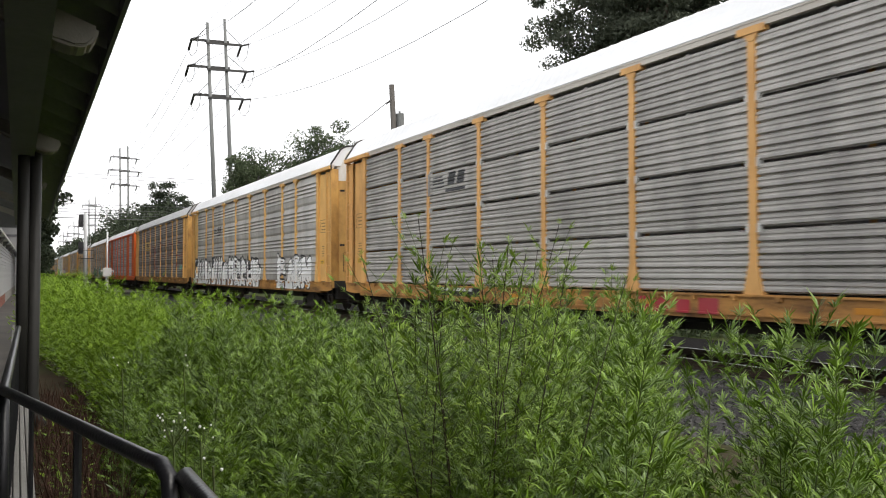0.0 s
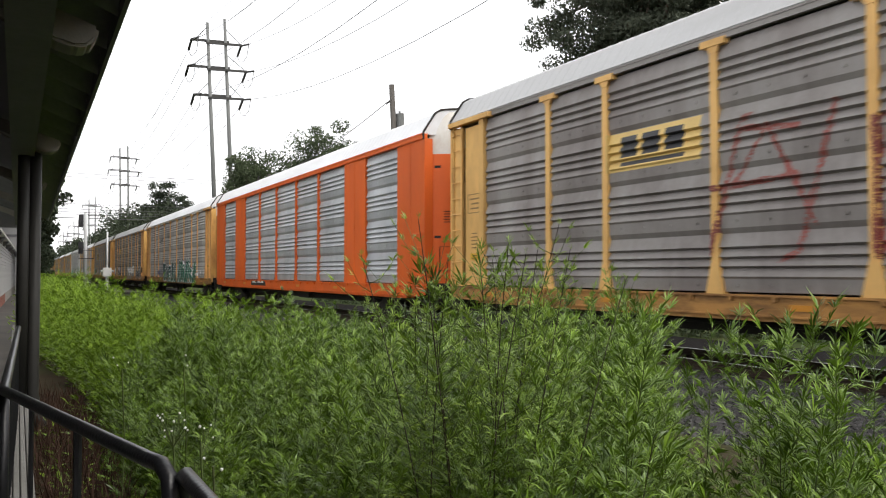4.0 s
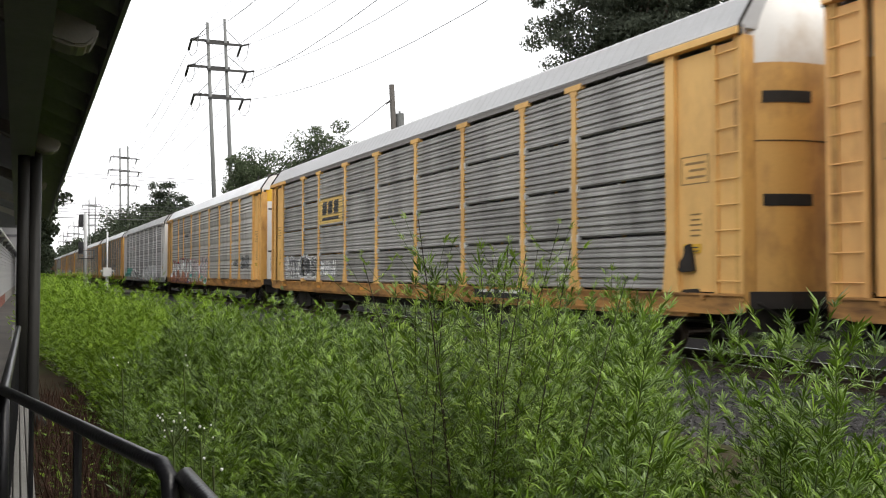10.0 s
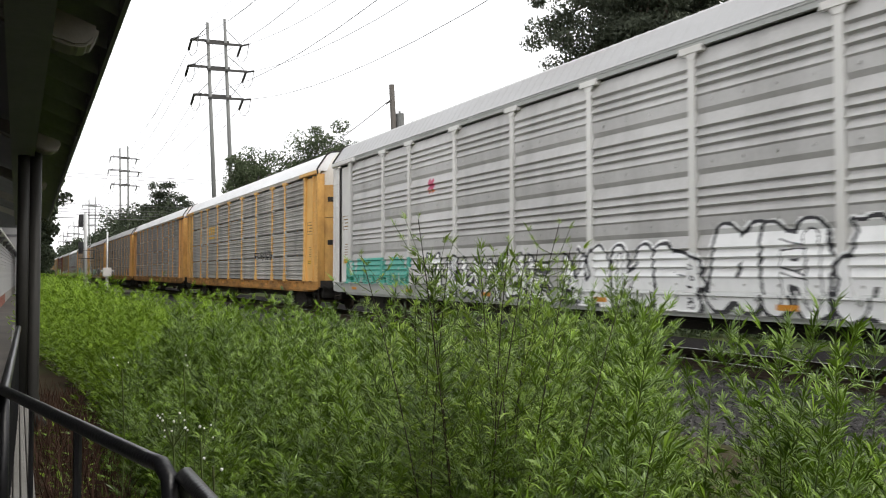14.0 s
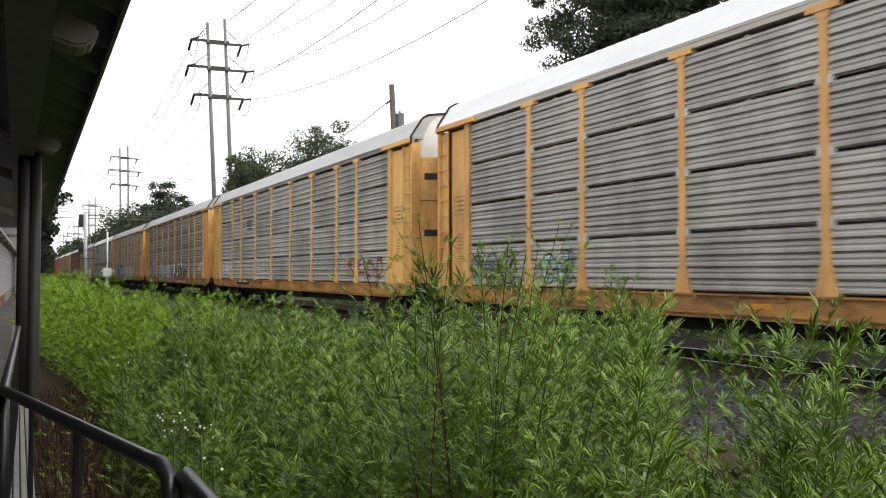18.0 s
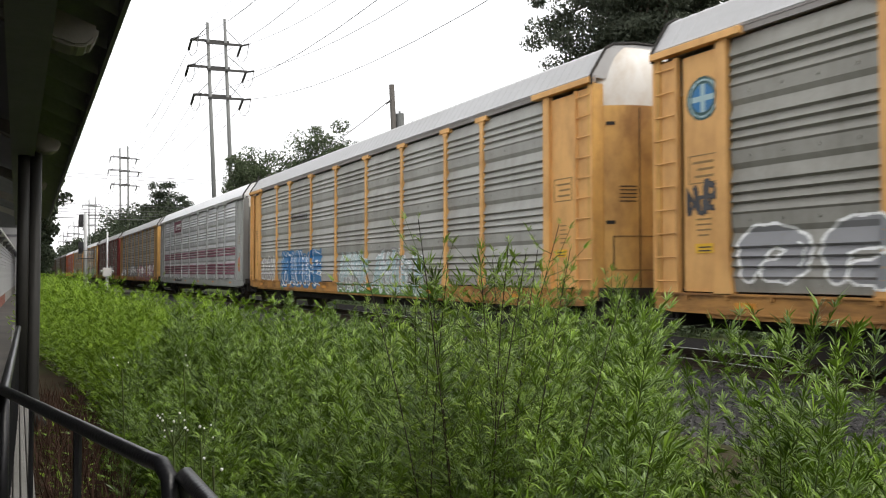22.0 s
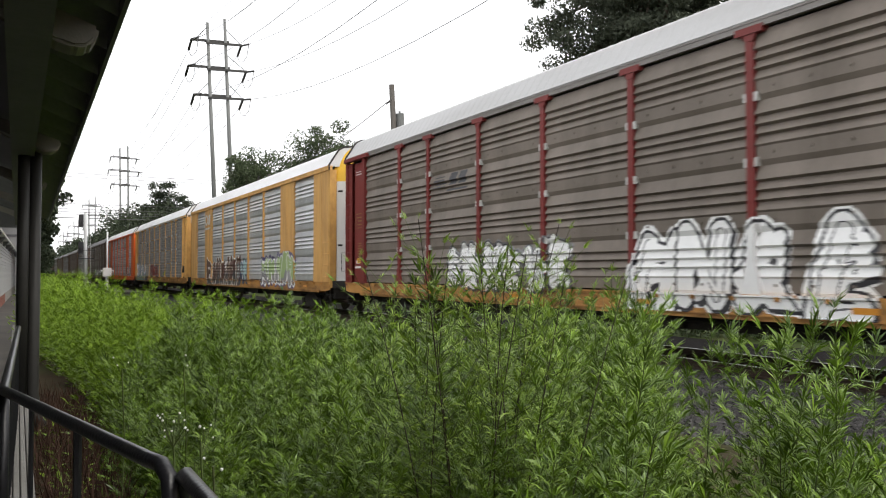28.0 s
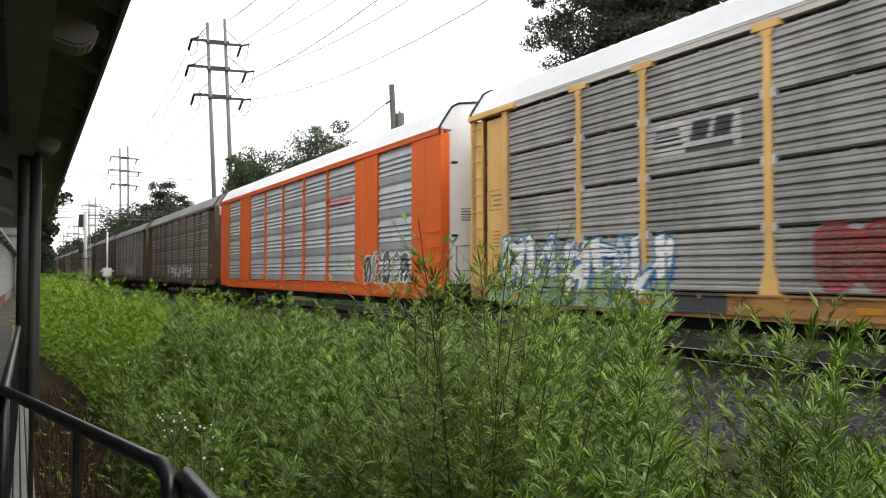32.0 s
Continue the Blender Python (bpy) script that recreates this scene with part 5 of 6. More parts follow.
rail_prof = [(-0.075, -0.19), (0.075, -0.19), (0.075, -0.17), (0.012, -0.14), (0.012, -0.045), (0.037, -0.03), (0.037, -0.006), (0.026, 0), (-0.026, 0), (-0.037, -0.006), (-0.037, -0.03), (-0.012, -0.045), (-0.012, -0.14), (-0.075, -0.17)]
for s in (-1, 1):
    bm = bmesh.new()
    prism(bm, [(XC + s * 0.755 + a, b) for a, b in rail_prof], "y", -220, 900)
    for f in bm.faces:
        if f.calc_center_median().z > -0.01:
            f.material_index = 1
    tagged(put("rail", bake("rail", bm, [M_RAIL, M_RAILTOP])), "rusty steel rail with a polished head", "rail", "rails of the track", kind="structure")
bm = bmesh.new()
bmesh.ops.create_cube(bm, size=1)
bmesh.ops.scale(bm, vec=(2.6, 0.23, 0.18), verts=bm.verts)
bevelled(bm, 0.012, 1)
tie_me = bake("sleeper", bm, M_TIE)
for k in range(110):
    tagged(put("sleeper", tie_me, None, pose(XC, 1.0 + k * 0.53, -0.27, 0, 0, 0.6 * math.sin(k * 7.3))), "dark creosoted timber sleeper under the rails", "sleeper", "sleepers of the track")

# platform and its far paving
bm = bmesh.new()
box(bm, -5.5, 0.13, -8, 60, -0.42, 0.08)
bevelled(bm, 0.02, 1)
platform = tagged(put("platform", bake("platform", bm, M_PAVE)), "low paved station platform", "platform", kind="structure")

M_SLAT = material("weathered_grey_slat", (0.2, 0.195, 0.18), 0.85, 0, 0.2, 20, (0.09, 0.085, 0.075), 0.5, 1.5, (1, 0.2, 1), 0.3, spec=0.1)
bm = bmesh.new()
box(bm, -0.019, 0.019, -5.0, 26.0, 0.0, 0.022)
bevelled(bm, 0.005, 1)
slat_me = bake("edge_slat", bm, M_SLAT)
for k in range(5):
    put("edge_slat", slat_me, platform, Matrix.Translation((0.105 - 0.046 * k, 0, 0.08)))

# ---- canopy over the platform ----
M_IRON = material("black_painted_iron", (0.012, 0.012, 0.014), 0.35, 0, 0.15, 25, (0.04, 0.038, 0.035), 0.3, 4, (1, 1, 1), 0.15, 60)
M_DARKWOOD = material("dark_painted_timber", (0.15, 0.148, 0.16), 0.7, 0, 0.15, 15, (0.08, 0.077, 0.08), 0.4, 1.5, (1, 1, 1), 0.15)
M_BRACKET = material("grey_brown_painted_timber", (0.25, 0.235, 0.2), 0.6, 0, 0.12, 15, (0.045, 0.04, 0.033), 0.4, 1.5)
M_COLUMN = material("black_brown_column_paint", (0.034, 0.033, 0.03), 0.5, 0, 0.12, 15, (0.02, 0.02, 0.018), 0.4, 1.5, spec=0.2)
M_TILEROOF = material("dark_clay_roof_tile", (0.22, 0.215, 0.235), 0.7, 0, 0.2, 20, (0.11, 0.105, 0.11), 0.4, 1.5)
M_BRICK = material("red_brick", (0.26, 0.09, 0.06), 0.85, 0, 0.15, 18, (0.12, 0.06, 0.05), 0.4, 3)
M_MORTAR = material("pale_mortar", (0.3, 0.28, 0.25), 0.9, 0, 0.1, 20)
# white boards, base lowered to grey to hold the shade on the hut
M_SIDING = material("white_painted_boards", (0.33, 0.33, 0.335), 0.6, 0, 0.05, 15, (0.4, 0.39, 0.36), 0.3, 1.2)
EAVE_X, EAVE_Z = 0.57, 3.17

# broad vaulted roof sheets, one to a bay, behind a straight eave board
def eave_x(y):
    return EAVE_X + 0.012 * max(-3.0, y - 5)


slope, bay = 0.42, 0.86
bm = bmesh.new()
prism(bm, [(eave_x(-3), -3), (eave_x(2), 2), (eave_x(28), 28), (eave_x(28) - 0.03, 28), (eave_x(2) - 0.03, 2), (eave_x(-3) - 0.03, -3)], "z", EAVE_Z, EAVE_Z + 0.2)
tagged(put("eave_board", bake("eave_board", bm, M_DARKWOOD)), "dark eave board along the canopy", "trim", kind="structure")
bm = bmesh.new()
y = -3.1
while y < 27:
    ring = [(y + bay * k / 8, 0.15 * math.sin(math.pi * k / 8) ** 0.7) for k in range(9)]
    lo = [bm.verts.new((eave_x(yy) - 0.012, yy, EAVE_Z + 0.02 + zz)) for yy, zz in ring]
    hi = [bm.verts.new((EAVE_X - 3.6, yy, EAVE_Z + zz + 3.6 * slope)) for yy, zz in ring]
    lo2 = [bm.verts.new((eave_x(yy) - 0.012, yy, EAVE_Z + 0.19)) for yy, zz in ring]
    hi2 = [bm.verts.new((EAVE_X - 3.6, yy, EAVE_Z + 0.19 + 3.6 * slope)) for yy, zz in ring]
    for k in range(8):
        bm.faces.new((lo[k], lo[k + 1], hi[k + 1], hi[k]))
        bm.faces.new((lo2[k], lo2[k + 1], hi2[k + 1], hi2[k]))
        bm.faces.new((lo[k], lo2[k], lo2[k + 1], lo[k + 1]))
    y += bay
tagged(put("canopy_roof", bake("canopy_roof", bm, M_TILEROOF, True)), "dark vaulted canopy roof sheets", "roof", kind="structure")
bm = bmesh.new()
prism(bm, [(EAVE_X - 0.5, EAVE_Z + 0.16), (EAVE_X - 3.6, EAVE_Z - 0.03 + 3.5 * slope), (EAVE_X - 3.6, EAVE_Z - 0.08 + 3.5 * slope), (EAVE_X - 0.5, EAVE_Z + 0.1)], "y", -3, 26)
tagged(put("ceiling", bake("ceiling", bm, M_DARKWOOD)), "dark boarded canopy ceiling", "ceiling", kind="structure")
# rafters with rounded tails
bm = bmesh.new()
tail = [(0.36, 0.0), (0.345, -0.08), (0.3, -0.15), (0.22, -0.2), (0.1, -0.22), (-0.3, -0.16), (-3.0, 0.98), (-3.0, 1.2)]
prism(bm, [(a, EAVE_Z - 0.09 + b + (0.0 if a < -2 else -(a - 0.36) * slope)) for a, b in tail], "y", -0.13, 0.13)
bevelled(bm, 0.02, 2)
rafter_me = bake("rafter", bm, M_BRACKET)
for k in range(6):
    tagged(put("rafter", rafter_me, None, pose(0.07, 0.6 + k * 4.9, 0)), "dark painted timber rafter with a rounded tail", "rafter", "rafters of the canopy")
bm = bmesh.new()
box(bm, -0.08, 0.16, -3, 26, EAVE_Z - 0.24, EAVE_Z - 0.02)
tagged(put("canopy_beam", bake("canopy_beam", bm, M_DARKWOOD)), "dark timber beam carrying the canopy", "beam", kind="structure")
# assumed station wall, out of view, that closes the canopy to daylight
bm = bmesh.new()
box(bm, -3.4, -3.1, -8, 16, 0.08, 5.2)
tagged(put("wall_west", bake("wall_west", bm, M_DARKWOOD)), "dark station wall under the canopy", "wall", kind="structure")


def canopy_post(y):
    base = tagged(new("canopy_post"), "round dark canopy column with a rain pipe beside it", "column", "columns of the canopy")
    base.location = (0.06, y, 0.08)
    bm = bmesh.new()
    tube(bm, [(-0.008, 0, 0), (-0.008, 0, EAVE_Z - 0.3)], 0.064, 14)
    part("column", bm, M_COLUMN, base, smooth=True)
    bm = bmesh.new()
    box(bm, -0.12, 0.1, -0.12, 0.12, 0, 0.05)
    part("foot_plate", bm, M_IRON, base)
    bm = bmesh.new()
    tube(bm, [(0.115, 0.09, EAVE_Z - 0.14), (0.115, 0.09, 0.1), (0.15, 0.06, -0.2), (0.22, 0.0, -0.3)], 0.068, 14)
    part("rain_pipe", bm, M_COLUMN, base, "black rain pipe", smooth=True)
    return base


canopy_post(10.6)
bm = bmesh.new()
prism(bm, [(0.45, EAVE_Z - 0.25), (0.45, EAVE_Z + 0.1), (-3.0, EAVE_Z + 0.1 + 3.4 * slope), (-3.0, EAVE_Z - 0.25)], "y", 27.5, 27.58)
tagged(put("canopy_end_board", bake("canopy_end_board", bm, M_DARKWOOD)), "dark boards closing the end of the canopy", "trim", kind="structure")

# handrail of the ramp
def handrail(name_pts, posts, bars_at, label):
    ob = tagged(new("handrail"), label, "railing", "railings of the ramp")
    bm = bmesh.new()
    tube(bm, name_pts, 0.026, 10)
    part("top_bar", bm, M_IRON, ob, smooth=True)
    for (x, y, z) in posts:
        bm = bmesh.new()
        tube(bm, [(x, y, -0.42 if x > 0.13 else 0.08), (x, y, z)], 0.026, 10)
        part("post", bm, M_IRON, ob, smooth=True)
    for (x, y, z) in bars_at:
        bm = bmesh.new()
        tube(bm, [(x, y, -0.42 if x > 0.13 else 0.07), (x, y, z)], 0.011 if x < 0.1 else 0.016, 6)
        part("baluster", bm, M_IRON, ob)
    return ob


def lerp(a, b, t):
    return tuple(p + (q - p) * t for p, q in zip(a, b))


A, B, C = (0.02, 9.67, 0.99), (-0.05, 4.6, 0.985), (0.374, 2.7, 0.985)
handrail([A, lerp(A, B, 0.5), B, lerp(B, C, 0.3), lerp(B, C, 0.7), C, (0.395, 2.6, 0.99), (0.408, 2.54, 0.96), (0.412, 2.52, 0.88), (0.412, 2.52, -0.42)],
         [B], [lerp(A, B, k / 20)[:2] + (0.98,) for k in range(1, 20)] + [lerp(B, C, k)[:2] + (0.97,) for k in (0.27, 0.62)], "black iron handrail with slim balusters beside the platform ramp")
handrail([(0.446, 2.56, -0.42), (0.446, 2.56, 0.86), (0.447, 2.54, 0.95), (0.45, 2.5, 0.97), (0.452, 2.2, 0.97), (0.46, 1.2, 0.95), (0.46, 0.9, 0.9), (0.46, 0.88, -0.42)], [], [], "short end of a black iron handrail")

# white boarded hut on a brick base
hut = tagged(new("hut"), "white boarded hut on a red brick base", "hut")
hut.matrix_basis = pose(-0.75, 31.0, 0.08, 0, 0, -0.82)
HUT_END = 44.0
bm = bmesh.new()
box(bm, -2.4, 0.0, 0, HUT_END, -0.1, 0.5)
part("brick_base", bm, M_MORTAR, hut)
bm = bmesh.new()
box(bm, -2.4, -0.02, 0.02, HUT_END - 0.02, 0.5, 2.9)
part("wall", bm, M_SIDING, hut)
for k in range(16):
    bm = bmesh.new()
    prism(bm, [(-0.02, 0.5 + 0.15 * k), (0.02, 0.5 + 0.15 * k), (-0.01, 0.66 + 0.15 * k), (-0.02, 0.66 + 0.15 * k)], "y", 0, HUT_END)
    part("board", bm, M_SIDING, hut)
bm = bmesh.new()
prism(bm, [(-2.7, 2.9), (0.25, 2.9), (0.25, 3.0), (-1.2, 3.5), (-2.7, 3.0)], "y", -0.3, HUT_END + 0.3)
part("roof", bm, M_LIGHTGREY, hut)
for k in range(9):
    bm = bmesh.new()
    prism(bm, [(0.0, 2.68), (0.06, 2.68), (0.24, 2.84), (0.24, 2.9), (0.0, 2.9)], "y", 1.0 + k * 4.8, 1.14 + k * 4.8)
    part("eave_bracket", bm, M_DARKWOOD, hut, "dark timber bracket under the eave")
bm = bmesh.new()
box(bm, 0, 0.012, -0.105, 0.105, -0.032, 0.032)
brick_me = bake("brick", bm, M_BRICK)
for row in range(6):
    for k in range(48):
        put("brick", brick_me, hut, pose(0.0, 4.4 + k * 0.225 + (0.11 if row % 2 else 0), 0.045 + row * 0.076))

# pale house added to fill a light grey patch past the hut
house = tagged(new("house"), "pale grey boarded house beyond the hut", "house")
house.location = (-6.9, 80.0, 0.0)
bm = bmesh.new()
box(bm, 0.0, 7.0, 0.0, 9.0, -0.3, 6.2)
part("wall", bm, M_SIDING, house)
bm = bmesh.new()
prism(bm, [(-0.4, 6.2), (7.4, 6.2), (3.5, 8.6)], "y", -0.4, 9.4)
part("roof", bm, M_TILEROOF, house)
bm = bmesh.new()
box(bm, -0.02, 7.02, -0.06, 0.0, 4.72, 4.9)
part("belt_board", bm, M_DARKWOOD, house, "dark board across the gable wall")

# ---- power line of paired poles ----
M_POLE = material("galvanised_pole_steel", (0.17, 0.175, 0.17), 0.6, 0.2, 0.08, 10, (0.2, 0.2, 0.19), 0.4, 0.8)
M_ARM = material("dark_cross_arm_steel", (0.05, 0.05, 0.05), 0.6, 0.2, 0.1, 10)
M_INSUL = material("dark_insulator", (0.03, 0.028, 0.028), 0.4, 0, 0.1, 20)
M_WIRE = material("aluminium_wire", (0.08, 0.08, 0.085), 0.6, 0.1, 0.05, 10)
M_WOODPOLE = material("weathered_pole_timber", (0.1, 0.092, 0.083), 0.9, 0, 0.2, 10, (0.06, 0.05, 0.04), 0.4, 2)
# distance along the line, place across it, lean to the platform side, height of the tops, half the spacing of the poles
PYLONS = [(-14.0, 25.5, 2.66, 36.4, 1.18), (113.0, 25.5, 2.66, 36.4, 1.18), (239.5, 26.4, 1.2, 36.4, 1.02), (340.0, 25.5, 0.6, 30.4, 1.1), (440.0, 25.8, 0.6, 27.5, 1.02), (560.0, 26.5, 0.6, 27.5, 1.02)]
ARMS = [(-2.62, 3.35), (-6.25, 3.9), (-10.15, 3.3)]


def pylon(y, x, lean, top, half):
    ob = tagged(new("power_pylon"), "tall twin-pole power pylon with three cross arms", "pylon", "pylons of the power line")
    ob.matrix_basis = pose(x, y, -0.5, 0, -lean, 0)
    for s in (-1, 1):
        bm = bmesh.new()
        tube(bm, [(s * half, 0, 0), (s * half, 0, top / 2), (s * half, 0, top + 0.4 + 0.35 * s)], 0.36, 12, 0, 0.19)
        part("pole", bm, M_POLE, ob, smooth=True)
    for down, reach in ARMS:
        z = top + down
        bm = bmesh.new()
        box(bm, -reach, half + 0.55, 0.2, 0.4, z + 0.1, z + 0.42)
        box(bm, -half - 0.35, reach, -0.4, -0.2, z - 0.32, z - 0.02)
        part("cross_arm", bm, M_ARM, ob)
        bm = bmesh.new()
        for s in (-1, 1):
            tube(bm, [(s * half, 0, z + 2.1), (s * reach * 0.93, 0, z + 0.1)], 0.05, 5)
        part("stay", bm, M_ARM, ob)
        for s in (-1, 1):
            zz = z + (0.25 if s < 0 else -0.15)
            bm = bmesh.new()
            a, b = (s * reach, 0.1, zz), (s * reach - 0.1, 2.0, zz - 1.05)
            for k in range(9):
                tube(bm, [lerp(a, b, k / 9), lerp(a, b, (k + 0.6) / 9)], 0.17, 8)
            tube(bm, [a, b], 0.09, 6)
            c = (s * reach + 0.3, -3.0, zz - 0.5)
            for k in range(9):
                tube(bm, [lerp(a, c, k / 9), lerp(a, c, (k + 0.6) / 9)], 0.14, 8)
            tube(bm, [a, c], 0.08, 6)
            part("insulator", bm, M_INSUL, ob)
            bm = bmesh.new()
            tube(bm, [b, (s * reach, 1.2, zz - 2.0), (s * reach + 0.1, -0.4, zz - 2.3), (s * reach + 0.2, -2.0, zz - 2.0), c], 0.04, 4)
            part("jumper_cable", bm, M_INSUL, ob)
    return ob


for row in PYLONS:
    pylon(*row)


def wire(name, pts, r, label="thin grey overhead power wire", group="overhead wires"):
    bm = bmesh.new()
    tube(bm, pts, r, 5, cap=False)
    return tagged(put(name, bake(name, bm, M_WIRE)), label, "wire", group)


def sagging(a, b, sag, n=14):
    return [(a[0] + (b[0] - a[0]) * k / n, a[1] + (b[1] - a[1]) * k / n, a[2] + (b[2] - a[2]) * k / n - sag * 4 * (k / n) * (1 - k / n)) for k in range(n + 1)]


def on_pylon(row, side, height):
    """A point beside the pylon at that height over its foot, on its leaning axis."""
    return row[1] + side - math.tan(radians(row[2])) * height, height - 0.5


for p, q in zip(PYLONS, PYLONS[1:]):
    for down, reach in ARMS:
        for s in (-1, 1):
            (xa, za), (xb, zb) = on_pylon(p, s * reach, p[3] + down), on_pylon(q, s * reach, q[3] + down)
            wire("power_wire", sagging((xa - 0.1, p[0] + 2.0, za - 1.0), (xb + 0.3, q[0] - 3.0, zb - 0.5), 5.2 if p[0] < 0 else 3.4), 0.028 if p[0] < 0 else 0.034)
    for s in (-1, 1):
        (xa, za), (xb, zb) = on_pylon(p, s * p[4], p[3] + 0.2), on_pylon(q, s * q[4], q[3] + 0.2)
        wire("earth_wire", sagging((xa, p[0], za), (xb, q[0], zb), 3.6), 0.02)


def utility_pole(x, y, h, lean, transformer):
    ob = tagged(new("utility_pole"), "weathered wooden utility pole" + (" with a transformer can" if transformer else " with a cross arm"), "pole", "utility poles")
    ob.matrix_basis = pose(x, y, -0.5, 0, lean, 0)
    bm = bmesh.new()
    tube(bm, [(0, 0, 0), (0, 0, h)], 0.17, 12, 0, 0.13)
    part("pole", bm, M_WOODPOLE, ob, smooth=True)
    if transformer:
        bm = bmesh.new()
        tube(bm, [(0.36, 0, h - 2.6), (0.36, 0, h - 1.42)], 0.21, 12)
        tube(bm, [(0.36, 0, h - 1.42), (0.36, 0, h - 1.3)], 0.06, 8)
        tube(bm, [(1.1, 0, h - 2.5), (1.35, 0, h - 2.42), (1.6, 0, h - 2.5)], 0.1, 8)
        tube(bm, [(1.0, 0, h - 2.2), (1.02, 0, h - 1.6)], 0.02, 5)
        box(bm, 0, 1.2, -0.05, 0.05, h - 2.6, h - 2.5)
        part("transformer", bm, M_POLE, ob, "grey transformer can", smooth=False)
        bm = bmesh.new()
        tube(bm, [(-0.12, 0, h - 0.8), (-0.35, 0, h - 0.95)], 0.05, 6)
        part("insulator", bm, M_INSUL, ob)
    else:
        bm = bmesh.new()
        box(bm, -1.0, 1.0, -0.06, 0.06, h - 0.6, h - 0.45)
        part("cross_arm", bm, M_WOODPOLE, ob)
        for k in (-0.9, 0.0, 0.9):
            bm = bmesh.new()
            tube(bm, [(k, 0, h - 0.45), (k, 0, h - 0.2)], 0.06, 6)
            part("insulator", bm, M_INSUL, ob)
    return ob


utility_pole(16.86, 36.5, 11.35, -3.2, True)
utility_pole(18.6, 67.0, 10.3, 0, False)
wire("service_wire", sagging((16.0, 36.5, 9.95), (18.6, 67.0, 9.6), 0.5), 0.02)
utility_pole(-30.0, 114.0, 16.4, 0, False)
utility_pole(62.0, 126.0, 17.4, 0, False)
# wires across the line at the level crossing
for y, z, r in ((118, 15.2, 0.03), (119, 14.7, 0.025), (118, 11.1, 0.03), (119, 10.4, 0.03), (120, 10.0, 0.03), (121, 9.7, 0.03), (119, 9.2, 0.055)):
    wire("street_wire", sagging((-30, 114, z), (62, 126, z + 1.1), 0.8), r, "thin dark wire strung across the railway line")

# ---- signals by the track ----
M_SIGNAL = material("pale_grey_signal_paint", (0.55, 0.56, 0.56), 0.5, 0, 0.05, 10)
mast = tagged(new("signal_mast"), "pale grey railway signal mast with dark heads", "signal")
mast.location = (7.0, 103.5, -0.42)
bm = bmesh.new()
tube(bm, [(0, 0, 0), (0, 0, 9.0)], 0.2, 12)
part("mast", bm, M_SIGNAL, mast, smooth=True)
for z in (8.0, 4.9):
    bm = bmesh.new()
    box(bm, -0.75, -0.25, -0.3, 0.1, z - 0.7, z + 0.7)
    tube(bm, [(-0.5, -0.3, z), (-0.5, -0.55, z)], 0.16, 10)
    box(bm, -0.25, 0, -0.06, 0.06, z - 0.1, z + 0.1)
    part("signal_head", bm, M_BLACK, mast, "black signal head")
bm = bmesh.new()
box(bm, -0.7, 0.9, -0.4, 0.4, 3.6, 3.68)
for x in (-0.7, 0.9):
    tube(bm, [(x, -0.4, 3.68), (x, -0.4, 4.6)], 0.03, 5)
tube(bm, [(-0.7, -0.4, 4.6), (0.9, -0.4, 4.6)], 0.03, 5)
part("platform", bm, M_BLACK, mast)
bm = bmesh.new()
for k in range(18):
    tube(bm, [(0.25, -0.2, 0.4 + 0.45 * k), (0.55, -0.2, 0.4 + 0.45 * k)], 0.02, 4)
for x in (0.25, 0.55):
    tube(bm, [(x, -0.2, 0), (x, -0.2, 8.6)], 0.02, 4)
part("ladder", bm, M_SIGNAL, mast)
cab = tagged(new("crossing_signal"), "white crossing post with a square control box", "signal")
cab.location = (8.2, 90.5, -0.42)
bm = bmesh.new()
tube(bm, [(0, 0, 0.0), (0, 0, 6.2)], 0.09, 10)
part("post", bm, M_SIGNAL, cab, smooth=True)
bm = bmesh.new()
box(bm, -0.42, 0.42, -0.3, 0.3, 1.6, 2.5)
bevelled(bm, 0.04, 2)
part("control_box", bm, M_WHITE, cab, "white control box")
bm = bmesh.new()
tube(bm, [(0, 0, 0), (0, 0, 1.6)], 0.16, 10)
for x in (-0.5, 0.5):
    tube(bm, [(x * 0.8, 0, 2.15), (x * 1.25, -0.1, 2.15)], 0.13, 8)
part("base", bm, M_SIGNAL, cab)
bm = bmesh.new()
box(bm, 7.9, 10.2, 78, 95, -0.5, -0.17)
tagged(put("crossing_slab", bake("crossing_slab", bm, M_PAVE)), "pale concrete crossing slab beside the track", "slab", kind="structure")

# ---- trees ----
M_BARK = material("grey_brown_bark", (0.09, 0.07, 0.055), 0.95, 0, 0.25, 12, (0.05, 0.04, 0.03), 0.5, 2, (1, 1, 0.3), 0.6, 14)
M_OAK = leaf_material("dark_oak_leaf", (0.024, 0.034, 0.021), (0.07, 0.086, 0.05), 0.6, 0.2)
# less saturated green: the haze before these trees is in the leaf colour
M_MAPLE = leaf_material("green_maple_leaf", (0.046, 0.064, 0.034), (0.115, 0.145, 0.075), 0.6, 0.3)

# needles lightened and greyed, haze painted into their colour
M_PINE = leaf_material("grey_green_pine_needles", (0.04, 0.05, 0.038), (0.12, 0.135, 0.095), 0.6, 0.25)


